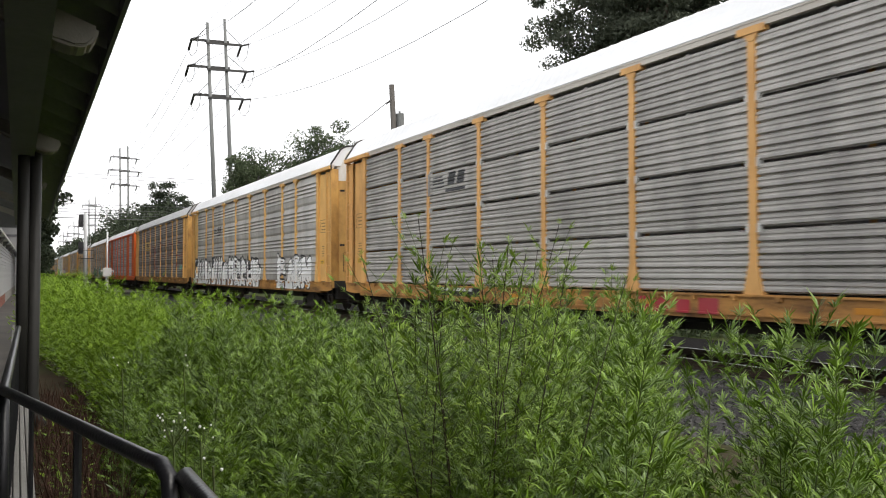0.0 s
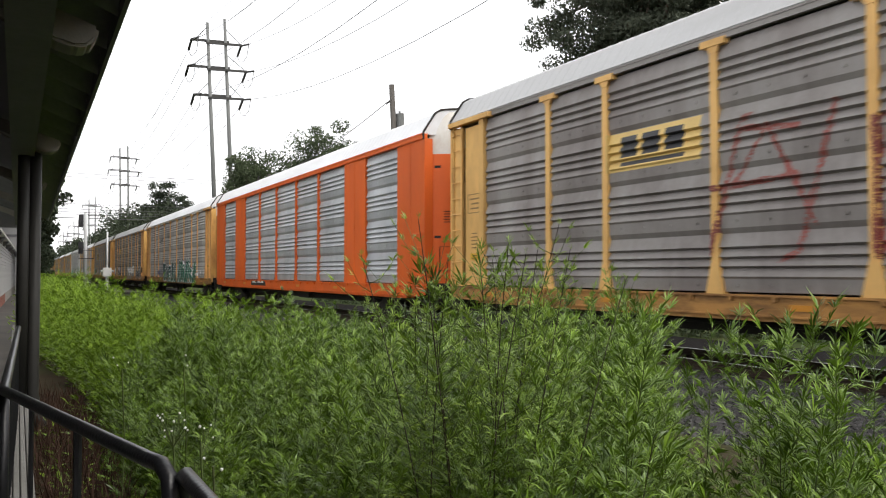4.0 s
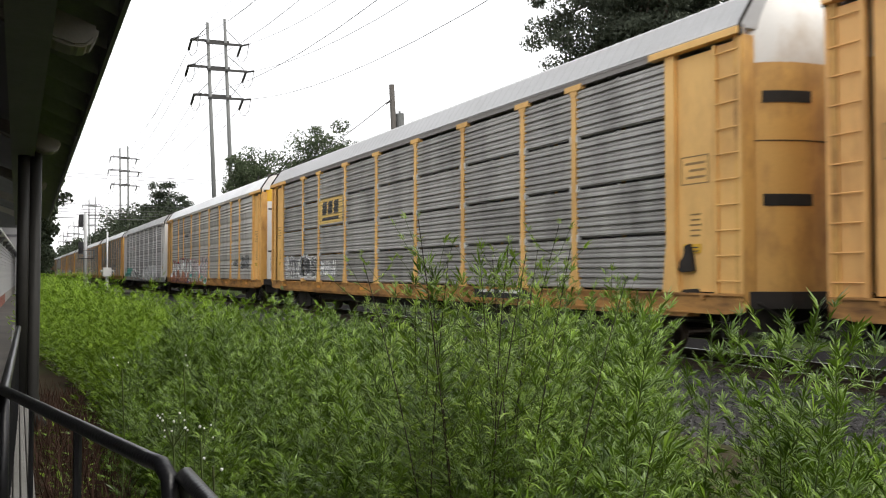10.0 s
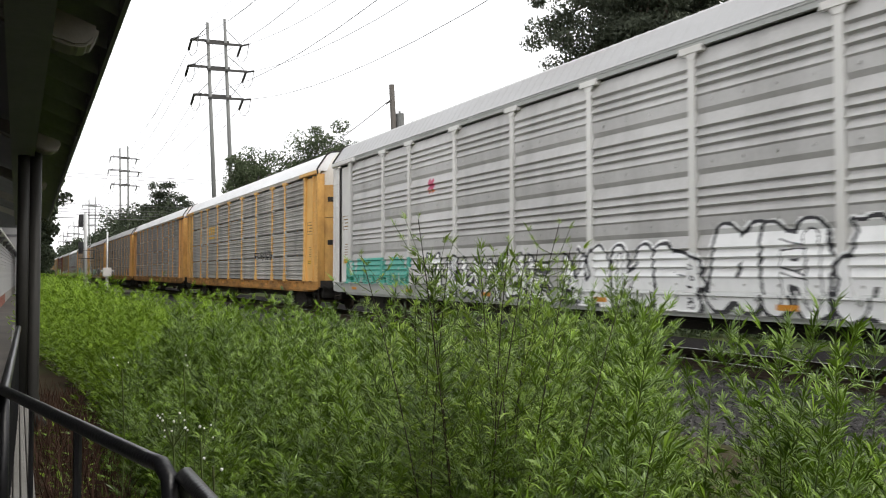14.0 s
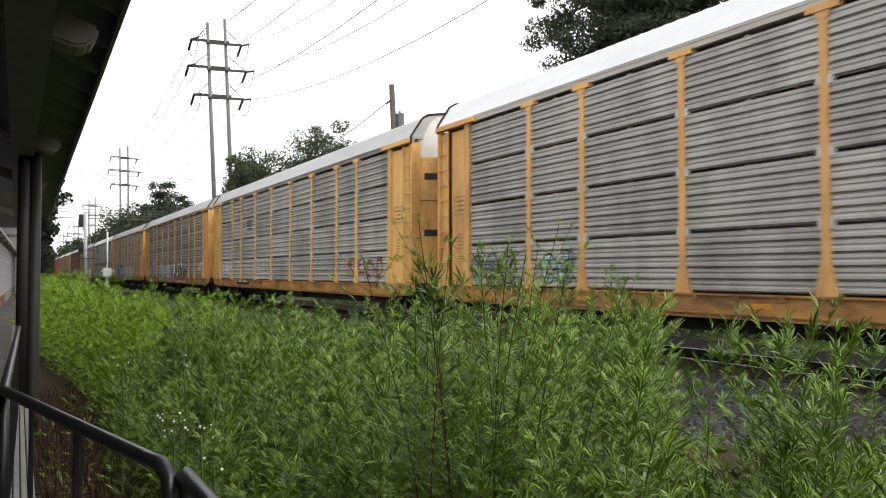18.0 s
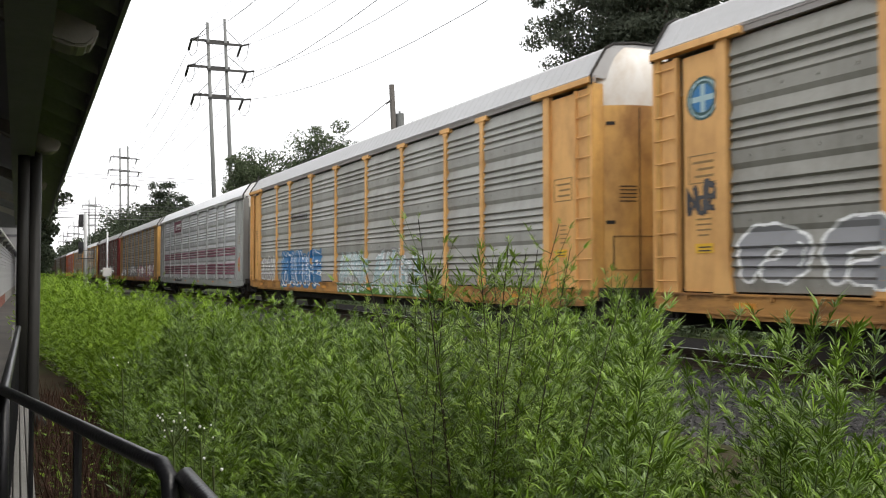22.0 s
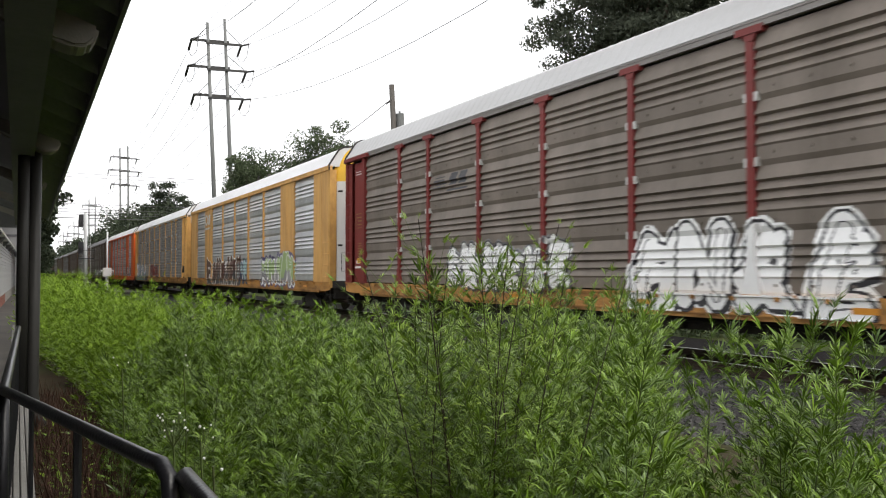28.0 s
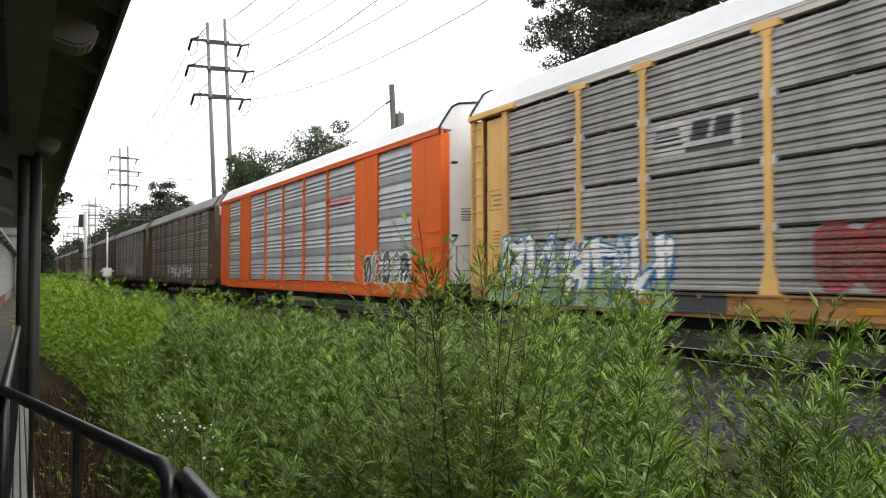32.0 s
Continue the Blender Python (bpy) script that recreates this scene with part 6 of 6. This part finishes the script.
def leaf_cards(rng, centres, radii, count, size, flat=0.75):
    """Small folded leaves scattered through clumps."""
    k = len(centres)
    which = rng.integers(0, k, count)
    d = rng.normal(size=(count, 3))
    d /= np.linalg.norm(d, axis=1)[:, None]
    p = centres[which] + d * (radii[which] * rng.random(count) ** 0.45)[:, None] * np.array([1, 1, flat])
    a, b = rng.normal(size=(count, 3)), rng.normal(size=(count, 3))
    a /= np.linalg.norm(a, axis=1)[:, None]
    b = np.cross(a, b)
    b /= np.linalg.norm(b, axis=1)[:, None]
    s = size * rng.uniform(0.6, 1.3, (count, 1))
    v = np.stack([p - a * s, p + b * s * 0.55, p + a * s, p - b * s * 0.55], 1)
    f = np.arange(count * 4).reshape(-1, 4)
    return v.reshape(-1, 3), f


def tree(x, y, top, crown_r, leaf, n_leaf, size, seed, label, tall=1.0, clumps=90, close=1.0, flat=0.75):
    """A tapered trunk, limbs that end in twigs, and a crown of loose leaf sprays; top: height of the crown."""
    rng = np.random.default_rng(seed)
    ob = tagged(new("tree"), label, "tree")
    ob.location = (x, y, -0.5)
    bm = bmesh.new()
    crown_h = crown_r * tall
    mid = top - crown_h * 0.95
    r0 = 0.02 * top + 0.05
    tube(bm, [(0, 0, 0), (0.1, 0.05, mid * 0.4), (-0.1, 0.1, mid * 0.8), (0.1, 0, top - crown_h * 0.5)], r0, 9, 0, r0 * 0.25)
    centres, radii = [], []
    for k in range(clumps):
        d = rng.normal(size=3)
        d /= np.linalg.norm(d)
        lobe = 0.72 + 0.2 * math.sin(3 * math.atan2(d[1], d[0]) + seed) + 0.14 * math.sin(5 * d[2] + 2 * d[0] + seed * 1.7)
        r = rng.random() ** 0.5 * lobe
        c = np.array([d[0] * r * crown_r, d[1] * r * crown_r, mid + d[2] * r * crown_h])
        centres.append(c)
        radii.append(crown_r * close * rng.uniform(0.22, 0.4) * (1.2 - 0.55 * r))
        if k < 30 or close < 1 and k < 60:
            z0 = mid - crown_h * 0.4 + rng.random() * crown_h * 0.9
            tube(bm, [(0, 0, min(z0, top - crown_h * 0.55)), tuple(np.array([0, 0, z0]) * 0.45 + c * 0.55), tuple(c)], r0 * 0.35, 5, 0, r0 * 0.06)
    part("trunk", bm, M_BARK, ob, smooth=True)
    v, f = leaf_cards(rng, np.array(centres), np.array(radii), n_leaf, size, flat)
    put("crown", mesh_of("crown", v.tolist(), f.tolist(), [leaf]), ob)
    return ob


tree(32.9, 36.0, 25.0, 8.2, M_PINE, 100000, 0.12, 1, "large grey-green pine tree behind the track", 1.15, 460, 0.5, 0.55)
tree(40.0, 31.0, 24.0, 7.5, M_PINE, 60000, 0.14, 2, "large grey-green pine tree behind the track", 1.1, 260, 0.55, 0.5)
BACK = "full green tree behind the railway"
tree(19.9, 80.0, 14.4, 3.8, M_MAPLE, 24000, 0.13, 3, BACK, 1.5)
tree(22.8, 82.5, 16.5, 4.8, M_MAPLE, 26000, 0.13, 4, BACK, 1.6)
tree(25.8, 78.5, 17.7, 5.0, M_MAPLE, 28000, 0.13, 5, BACK, 1.5)
tree(28.3, 75.0, 17.2, 4.6, M_MAPLE, 24000, 0.13, 14, BACK, 1.5)
tree(35.4, 88.0, 18.0, 4.0, M_MAPLE, 9000, 0.17, 15, BACK, 1.3)
tree(31.0, 64.0, 15.2, 3.0, M_MAPLE, 7000, 0.15, 16, BACK, 1.3)
tree(32.5, 50.0, 15.9, 3.0, M_MAPLE, 7000, 0.15, 17, BACK, 1.3)
FAR = "dark tree by the distant power line"
tree(23.7, 156.0, 20.2, 4.8, M_OAK, 15000, 0.22, 6, FAR, 2.0)
tree(27.0, 155.0, 17.6, 5.4, M_OAK, 15000, 0.22, 7, FAR, 1.6)
tree(21.7, 180.0, 17.4, 6.8, M_OAK, 15000, 0.24, 8, FAR, 1.4)
tree(20.2, 203.0, 18.0, 7.8, M_OAK, 15000, 0.26, 9, FAR, 1.4)
tree(18.0, 250.0, 15.5, 8.0, M_OAK, 11000, 0.3, 10, FAR, 1.4)
SIDE = "dark leafy tree beside the track"
tree(0.95, 70.0, 13.2, 2.9, M_OAK, 22000, 0.15, 11, SIDE, 1.75)
tree(1.0, 58.0, 9.5, 1.6, M_OAK, 14000, 0.15, 43, SIDE, 1.8)
tree(-7.5, 62.0, 13.0, 4.6, M_OAK, 12000, 0.17, 12, SIDE, 1.4)
# two unseen trees, added to block skylight from the distant wagons
tree(-5.0, 79.0, 18.0, 6.0, M_OAK, 9000, 0.26, 41, SIDE, 1.3)
tree(-5.0, 99.0, 18.0, 6.0, M_OAK, 9000, 0.26, 42, SIDE, 1.3)
tree(0.3, 112.0, 12.0, 3.0, M_OAK, 9000, 0.2, 31, SIDE, 1.8)
tree(0.8, 138.0, 12.5, 3.2, M_OAK, 8000, 0.22, 32, SIDE, 1.8)
tree(1.6, 170.0, 12.5, 3.4, M_OAK, 7000, 0.26, 33, SIDE, 1.8)
tree(2.2, 215.0, 13.0, 4.0, M_OAK, 6000, 0.3, 34, SIDE, 1.8)
tree(18.5, 112.0, 9.5, 3.4, M_OAK, 8000, 0.2, 35, SIDE, 1.4)
tree(18.5, 132.0, 10.5, 3.6, M_OAK, 8000, 0.2, 36, SIDE, 1.4)
tree(0.2, 92.0, 8.6, 2.5, M_OAK, 9000, 0.17, 13, SIDE, 1.7)
# low scrub on the far side of the track and woods at the end of the line
def scrub(name, x0, x1, y0, y1, h0, h1, n_clump, n_leaf, size, seed, label, leaf, drift=0.0, clump=0.0):
    rng = np.random.default_rng(seed)
    c = np.c_[rng.uniform(x0, x1, n_clump), rng.uniform(y0, y1, n_clump), rng.uniform(h0, h1, n_clump)]
    c[:, 0] += drift * c[:, 1]
    v, f = leaf_cards(rng, c, rng.uniform(0.3, 1.0, n_clump) * (clump or max(0.8, (h1 - h0) * 0.35)), n_leaf, size)
    return tagged(put(name, mesh_of(name, v.tolist(), f.tolist(), [leaf])), label, "scrub", kind="stuff")


scrub("trackside_scrub", 19.4, 22.0, -2, 60, -0.5, -0.1, 300, 16000, 0.1, 21, "low green growth beyond the track", M_MAPLE)
scrub("trackside_scrub", 22.5, 34, 6, 60, -0.4, 0.5, 420, 16000, 0.16, 26, "low green growth beyond the track", M_MAPLE)
scrub("far_woods", 16.5, 24, 118, 330, 0, 10.5, 360, 30000, 0.36, 24, "far dark woods along the line", M_OAK)
# next two mostly hidden: made tall and dense to block skylight from far wagons
scrub("far_woods", -8, -2.0, 108, 330, 0, 15, 480, 34000, 0.34, 25, "far dark woods along the line", M_OAK, 0.012, 2.4)
scrub("far_woods", -3.0, -0.3, 104, 350, 0, 21, 620, 76000, 0.6, 27, "far dark woods along the line", M_OAK, 0.018, 1.5)
scrub("platform_woods", 0.55, 2.0, 60, 74, 0.2, 8.0, 90, 12000, 0.17, 29, "dark bushes beside the track", M_OAK, 0.0, 0.9)
# out of view, added to cut the skylight on the train's side
scrub("platform_woods", -17, -6.5, 44, 130, 0, 21, 420, 46000, 0.8, 28, "dense dark woods behind the platform", M_OAK, 0.012, 3.0)
scrub("far_woods", 15, 34, 280, 560, 0, 12, 260, 14000, 0.6, 22, "far dark woods along the line", M_OAK)
scrub("far_woods", -30, -1, 110, 420, 0, 11, 260, 14000, 0.5, 23, "far dark woods along the line", M_OAK)

# ---- the weeds between platform and track ----
M_WEED = leaf_material("fresh_weed_leaf", (0.036, 0.072, 0.007), (0.215, 0.35, 0.03), 0.38, 0.05, 0.4)
M_STEM = material("green_weed_stem", (0.07, 0.1, 0.025), 0.7, 0, 0.2, 30, (0.06, 0.05, 0.02), 0.4, 3)
M_DARKSTEM = material("red_brown_weed_stem", (0.03, 0.022, 0.016), 0.7, 0, 0.2, 30, (0.06, 0.03, 0.02), 0.4, 3)
M_TIPS = leaf_material("pale_weed_tip_leaf", (0.11, 0.18, 0.025), (0.3, 0.43, 0.06), 0.4, 0.25, 0.4)
M_FLOWER = material("white_petal", (0.75, 0.75, 0.72), 0.6, 0, 0.04, 30)
M_DRY = leaf_material("dry_brown_stalk", (0.022, 0.012, 0.009), (0.11, 0.065, 0.046), 0.9, 0.05)


LOBES = ((0.0, 1.08), (0.36, 0.9), (-0.44, 0.82), (0.86, 0.55), (-0.95, 0.5))


def weed_leaves(rng, height, bare, nodes, branches, scale=1.0, spread=1.0):
    """All leaves of one plant, 16 points each: a fan of five narrow pointed lobes that join at the stalk; its bend and its side shoots."""
    bend = rng.uniform(-0.12, 0.12, 2)
    starts, dirs, sizes, shoots = [], [], [], []

    def at(z):
        q = z / height
        return np.array([bend[0] * q * q * height, bend[1] * q * q * height, z])

    def leaf(p, a, up, size):
        starts.append(p), dirs.append((math.cos(a), math.sin(a), up)), sizes.append(scale * size)
    spin = rng.uniform(0, 6.28)
    for k in range(nodes):
        q = (k / (nodes - 1)) ** 0.85
        z = bare + (height - bare) * q
        spin += 2.4
        size = (0.13 - 0.05 * q) * rng.uniform(0.75, 1.25)
        stalk = 0.3 * size * (1 - q)
        p = at(z) + np.array([math.cos(spin), math.sin(spin), 0.25]) * stalk
        leaf(p, spin, 0.3 + 0.7 * q ** 2 + 1.0 * q ** 8 + rng.normal() * 0.25, size)
        leaf(at(z + 0.01), spin + rng.normal() * 0.6 + 2.0, 0.6 + 0.8 * q ** 3, size * 0.6)
    for k in range(branches):
        q = (k + rng.random()) / branches
        z = bare + (height * 0.95 - bare) * q
        a = rng.uniform(0, 6.28)
        reach = spread * rng.uniform(0.14, 0.4) * (1.12 - 0.78 * q)
        rise = reach * rng.uniform(0.5, 1.3)
        n = 4 if q > 0.6 else 6
        tip = at(z)
        line = [tip]
        for j in range(n):
            u = (j + 1) / n
            a += rng.normal() * 0.12
            p = at(z) + np.array([math.cos(a) * reach * u, math.sin(a) * reach * u, rise * u * u])
            line.append(p)
            leaf(p, a + (1 if j % 2 else -1) * rng.uniform(0.5, 1.4) * (1.1 - 0.8 * u), 0.3 + (0.5 + 0.7 * q) * u + rng.normal() * 0.25, rng.uniform(0.07, 0.115) * (1 - 0.15 * q))
        leaf(p, a, 1.2, 0.07), leaf(p, a + 2.2, 0.8, 0.06)
        shoots.append([line[0], line[n // 2], line[-1]])
    starts, dirs, sizes = np.array(starts), np.array(dirs), np.array(sizes)[:, None]
    dirs /= np.linalg.norm(dirs, axis=1)[:, None]
    side = np.cross(dirs, (0, 0, 1.0))
    side /= np.linalg.norm(side, axis=1)[:, None] + 1e-9
    over = np.cross(side, dirs)
    pts = [starts]
    for ang, ln in LOBES:
        d = dirs * math.cos(ang) + side * math.sin(ang)
        w = np.cross(over, d)
        size = sizes * ln
        droop = rng.uniform(0.1, 0.4, (len(starts), 1)) * np.clip(1.15 - 1.3 * dirs[:, 2:], 0.1, 1)
        roll = rng.normal(0, 0.7, (len(starts), 1))
        w = w + over * roll
        mid = starts + d * size * 0.48 + over * size * 0.07
        tip = starts + d * size - np.array([0, 0, 1.0]) * size * droop
        pts += [mid + w * size * 0.043, tip, mid - w * size * 0.043]
    return np.stack(pts, 1), bend, shoots


def leaf_faces(n):
    one = np.array([(0, 1 + 3 * k, 2 + 3 * k, 3 + 3 * k) for k in range(5)])
    return (one[None] + 16 * np.arange(n)[:, None, None]).reshape(-1, 4).tolist()


def weed_stem(height, bend, shoots, mat, r=0.0046):
    bm = bmesh.new()
    pts = []
    for k in range(7):
        q = k / 6
        pts.append((bend[0] * q * q * height, bend[1] * q * q * height, height * q))
    tube(bm, pts, r, 5, 0, r * 0.35)
    for line in shoots:
        tube(bm, line, r * 0.42, 3, 1, r * 0.2, False)
    return bake("weed_stem", bm, [mat, M_STEM])


rng = np.random.default_rng(77)
VARIANTS = []
for k in range(12):
    h = 1.55
    lv, bend, shoots = weed_leaves(rng, h, 0.1, 30, 32)
    VARIANTS.append((h, weed_stem(h, bend, shoots, M_DARKSTEM if k % 6 == 0 else M_STEM), mesh_of("weed_leaves", lv.reshape(-1, 3).tolist(), leaf_faces(len(lv)), [M_WEED]), lv))


def weed(x, y, h, k, spin, lean=(0, 0)):
    hv, stem, leaves, _ = (VARIANTS + TALL)[k]
    s = h / hv
    ob = tagged(put("weed_plant", stem), "tall green weed with narrow divided leaves", "weed", "weeds beside the platform")
    ob.matrix_basis = pose(x, y, ground_height(x, y) - 0.02, lean[0], lean[1], spin) @ Matrix.Diagonal((0.5 + 0.5 * s, 0.5 + 0.5 * s, s, 1))
    put("leaves", leaves, ob)
    return ob


def edge_of_weeds(y):
    """Where the growth ends towards the ballast."""
    far = 4.7 - 2.0 * min(1.0, max(0.0, (y - 8) / 12))
    return min(far, 2.6 + 0.6 * y) + 0.25 * math.sin(y * 1.3)


def start_of_weeds(y):
    return 0.92 if y < 14 else max(0.3, 0.92 - (y - 14) * 0.07)


def top_of_weeds(x, y):
    """Height of the growth: lower near the platform edge and towards the ballast."""
    h = 1.5 + 0.1 * math.sin(x * 1.7 + y * 0.9) + 0.1 * math.sin(y * 2.3 - x) + min(0.4, max(0.0, (y - 9) * 0.03)) * max(0.0, 1 - x / 6)
    h *= min(1.0, 0.62 + (x - start_of_weeds(y)) * 0.5)
    if x > 0.55 * y and y > 2:
        return h + 0.22 * min(1.0, (x / y - 0.55) * 4)
    rim = edge_of_weeds(y) - x
    if rim < 1.0:
        h *= max(0.7, 0.75 + 0.25 * rim)
    return max(0.45, h)


TALL = []
for k in range(3):
    lv, bend, shoots = weed_leaves(rng, 2.1, 0.7, 14, 22, 0.66, 1.45)
    TALL.append((2.1, weed_stem(2.1, bend, shoots, M_DARKSTEM, 0.005), mesh_of("weed_leaves", lv.reshape(-1, 3).tolist(), leaf_faces(len(lv)), [M_TIPS]), lv))
# single plants within reach of the camera
placed = [(1.95, 3.4), (2.2, 3.35), (1.75, 3.6), (2.75, 2.85), (3.1, 2.75), (3.3, 2.65), (3.4, 2.4), (2.95, 2.95), (3.5, 2.3), (3.05, 2.5), (2.75, 3.15), (2.35, 2.95)]
heights = [2.05, 2.1, 1.85, 1.75, 1.82, 1.78, 1.72, 1.6, 1.5, 1.45, 1.6, 1.7]
tries = 0
while len(placed) < 100 and tries < 30000:
    # the clump that stands before the open ballast
    tries += 1
    x, y = rng.uniform(2.2, 4.0), rng.uniform(1.5, 3.2)
    if x < 1.12 * y or x > 1.65 * y or not 2.5 < math.hypot(x, y) < 4.3 or any((x - a) ** 2 + (y - b) ** 2 < 0.125 ** 2 for a, b in placed):
        continue
    placed.append((x, y))
    heights.append(rng.uniform(1.0, 1.52) * (1.0 - 0.12 * max(0.0, x / y - 1.35)))
for k in range(12):
    a, r = radians(43.6 + 4.2 * rng.random()), 1.95 + 0.07 * k
    placed.append((r * math.sin(a), r * math.cos(a)))
    heights.append(rng.uniform(0.8, 1.0))
while len(placed) < 288 and tries < 120000:
    tries += 1
    y = 0.9 + 8.6 * rng.random() ** 0.85
    x = rng.uniform(start_of_weeds(y), edge_of_weeds(y))
    far_off = math.hypot(x, y)
    if x > 1.62 * y + 0.3 or far_off < 1.8 or (x > 0.96 * y and far_off > 4.4) or (0.94 * y < x < 1.12 * y and far_off > 2.3) or any((x - a) ** 2 + (y - b) ** 2 < 0.19 ** 2 for a, b in placed):
        continue
    placed.append((x, y))
    heights.append(top_of_weeds(x, y) * rng.uniform(0.78, 1.1))
for (x, y), h in zip(placed, heights):
    weed(x, y, h, int(rng.integers(12)), rng.uniform(0, 360), (rng.normal() * 6.5, rng.normal() * 6.5))
for x, y, h, k in ((2.62, 2.22, 1.86, 3), (2.74, 2.1, 1.78, 7)):
    weed(x, y, h, k, 70 * k, (2, -3))
# a sparse group that stands out above the rest
for k in range(11):
    a = radians(25.3 + 9.2 * (k + 0.3 + 0.5 * rng.random()) / 11)
    r = rng.uniform(3.6, 4.3)
    weed(r * math.sin(a), r * math.cos(a), 1.98 + 0.26 * math.sin(3.0 * (k + 0.7) / 11) * rng.uniform(0.6, 1.1), 12 + k % 3, rng.uniform(0, 360), (rng.normal() * 4, rng.normal() * 4))
# the rest of the field, and the shorter plants between the tall ones, as one mass
vs = []
for k in range(1360):
    group = 0 if k < 850 else 1 if k < 970 else 2
    y = (8.5 + 62 * rng.random() ** 1.8, rng.uniform(-4.0, 2.4), 1.0 + 8.5 * rng.random() ** 0.9)[group]
    x = rng.uniform(0.8, 4.0) if group == 1 else rng.uniform(start_of_weeds(y), edge_of_weeds(y))
    r = math.hypot(x, y)
    # group 1: unseen plants around the camera, added to shade the near weeds
    if group == 1 and (r < 0.85 or (r > 1.9 and y > 0.58 * x)):
        continue
    if group == 2 and (r < 1.75 or x > 1.62 * y + 0.3 or (x > 1.02 * y and r > 4.2) or (0.92 * y < x < 1.14 * y and r > 2.2)):
        continue
    lv = VARIANTS[int(rng.integers(12))][3]
    q = lv[rng.random(len(lv)) < (0.17 if y > 18 else 0.42)]
    if group == 1:
        h = min(1.4, 1.72 - 0.36 * r) * rng.uniform(0.8, 1.0)
    else:
        h = top_of_weeds(x, y) * (rng.uniform(0.8, 1.1) if group == 0 else rng.uniform(0.42, 0.85))
    h /= 1.55
    grow = 2.0 if y > 18 else 1.3
    a = rng.uniform(0, 6.28)
    c, s = math.cos(a), math.sin(a)
    q = q[:, :1] * np.array([0.6 + 0.4 * h, 0.6 + 0.4 * h, h]) * np.array([grow, grow, 1]) + (q - q[:, :1]) * grow
    w = np.stack([q[..., 0] * c - q[..., 1] * s + x, q[..., 0] * s + q[..., 1] * c + y, q[..., 2] + ground_height(x, y)], -1)
    vs.append(w)
V = np.concatenate(vs)
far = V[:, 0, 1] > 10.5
# far part of the same weeds: sunlit tops put into the leaf colour
M_FARWEED = leaf_material("yellow_green_weed_leaf", (0.02, 0.045, 0.004), (0.22, 0.35, 0.03), 0.5, 0.1)
for name, q, m, text in (("weed_field", V[~far], M_WEED, "dense green weeds between the taller plants"), ("goldenrod_field", V[far], M_FARWEED, "field of bright yellow-green weeds along the track")):
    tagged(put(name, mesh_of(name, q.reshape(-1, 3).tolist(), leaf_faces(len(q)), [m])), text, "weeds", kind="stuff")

# low leafy growth under the tall plants, dead stalks by the platform edge
def low_growth(name, n, area, size, h, leaf, seed, label, upright):
    g = np.random.default_rng(seed)
    pts = []
    while len(pts) < n:
        y = area[2] + (area[3] - area[2]) * g.random() ** 1.4
        if area[0] is None and y < 1.6:
            continue
        lo, hi = (start_of_weeds(y), edge_of_weeds(y)) if area[0] is None else (area[0], area[1])
        pts.append((g.uniform(lo, hi), y))
    p = np.array(pts)
    z = np.array([ground_height(a, b) for a, b in p]) + g.random(n) * h
    p = np.c_[p, z]
    d = g.normal(size=(n, 3))
    d[:, 2] = np.abs(d[:, 2]) * upright
    d /= np.linalg.norm(d, axis=1)[:, None]
    w = np.cross(d, g.normal(size=(n, 3)))
    w /= np.linalg.norm(w, axis=1)[:, None]
    s = size * g.uniform(0.6, 1.4, (n, 1))
    k = 0.11 if upright < 2 else 0.014
    v = np.stack([p, p + d * s * 0.5 + w * s * k, p + d * s, p + d * s * 0.5 - w * s * k], 1).reshape(-1, 3)
    return tagged(put(name, mesh_of(name, v.tolist(), np.arange(4 * n).reshape(-1, 4).tolist(), [leaf])), label, "undergrowth", kind="stuff")


low_growth("undergrowth", 26000, (None, None, 1.2, 22), 0.11, 0.5, M_WEED, 61, "low green leaves under the tall weeds", 0.6)
low_growth("dead_stalks", 4200, (0.16, 0.8, 3.4, 13), 0.3, 0.2, M_DRY, 62, "dry reddish-brown dead stalks by the platform edge", 3.5)
low_growth("seedlings", 900, (0.25, 1.0, 2.6, 12), 0.12, 0.25, M_WEED, 64, "scattered young green leaves by the platform edge", 0.6)
low_growth("leaf_litter", 5000, (0.2, 1.1, 2.5, 13), 0.07, 0.06, M_DRY, 63, "brown leaf litter on the soil", 0.4)


def flower_cluster(x, y, z, n, seed):
    g = random.Random(seed)
    ob = tagged(new("flower_cluster"), "small white flower heads on a thin stem", "flower", "white flowers among the weeds")
    ob.location = (x, y, ground_height(x, y))
    top = z - ground_height(x, y)
    bm = bmesh.new()
    tube(bm, [(0, 0, 0), (0.02, 0, top * 0.6), (0, 0.01, top - 0.05)], 0.005, 5)
    part("stem", bm, M_STEM, ob)
    for k in range(n):
        a = Vector((g.uniform(-0.07, 0.07), g.uniform(-0.07, 0.07), top + g.uniform(-0.05, 0.05)))
        bm = bmesh.new()
        bmesh.ops.create_icosphere(bm, subdivisions=1, radius=g.uniform(0.0045, 0.008), matrix=Matrix.Translation(a))
        part("flower_head", bm, M_FLOWER, ob)
        bm = bmesh.new()
        tube(bm, [(0, 0.01, top - 0.1), tuple(a - Vector((0, 0, 0.002)))], 0.0018, 4, 0)
        part("flower_stalk", bm, M_STEM, ob)
    return ob


flower_cluster(0.62, 3.75, 0.9, 12, 1)
flower_cluster(0.72, 3.65, 0.88, 4, 2)
flower_cluster(0.7, 3.3, 0.85, 2, 3)
flower_cluster(0.68, 6.3, 0.92, 3, 4)
flower_cluster(1.06, 6.0, 0.95, 2, 5)

motions()
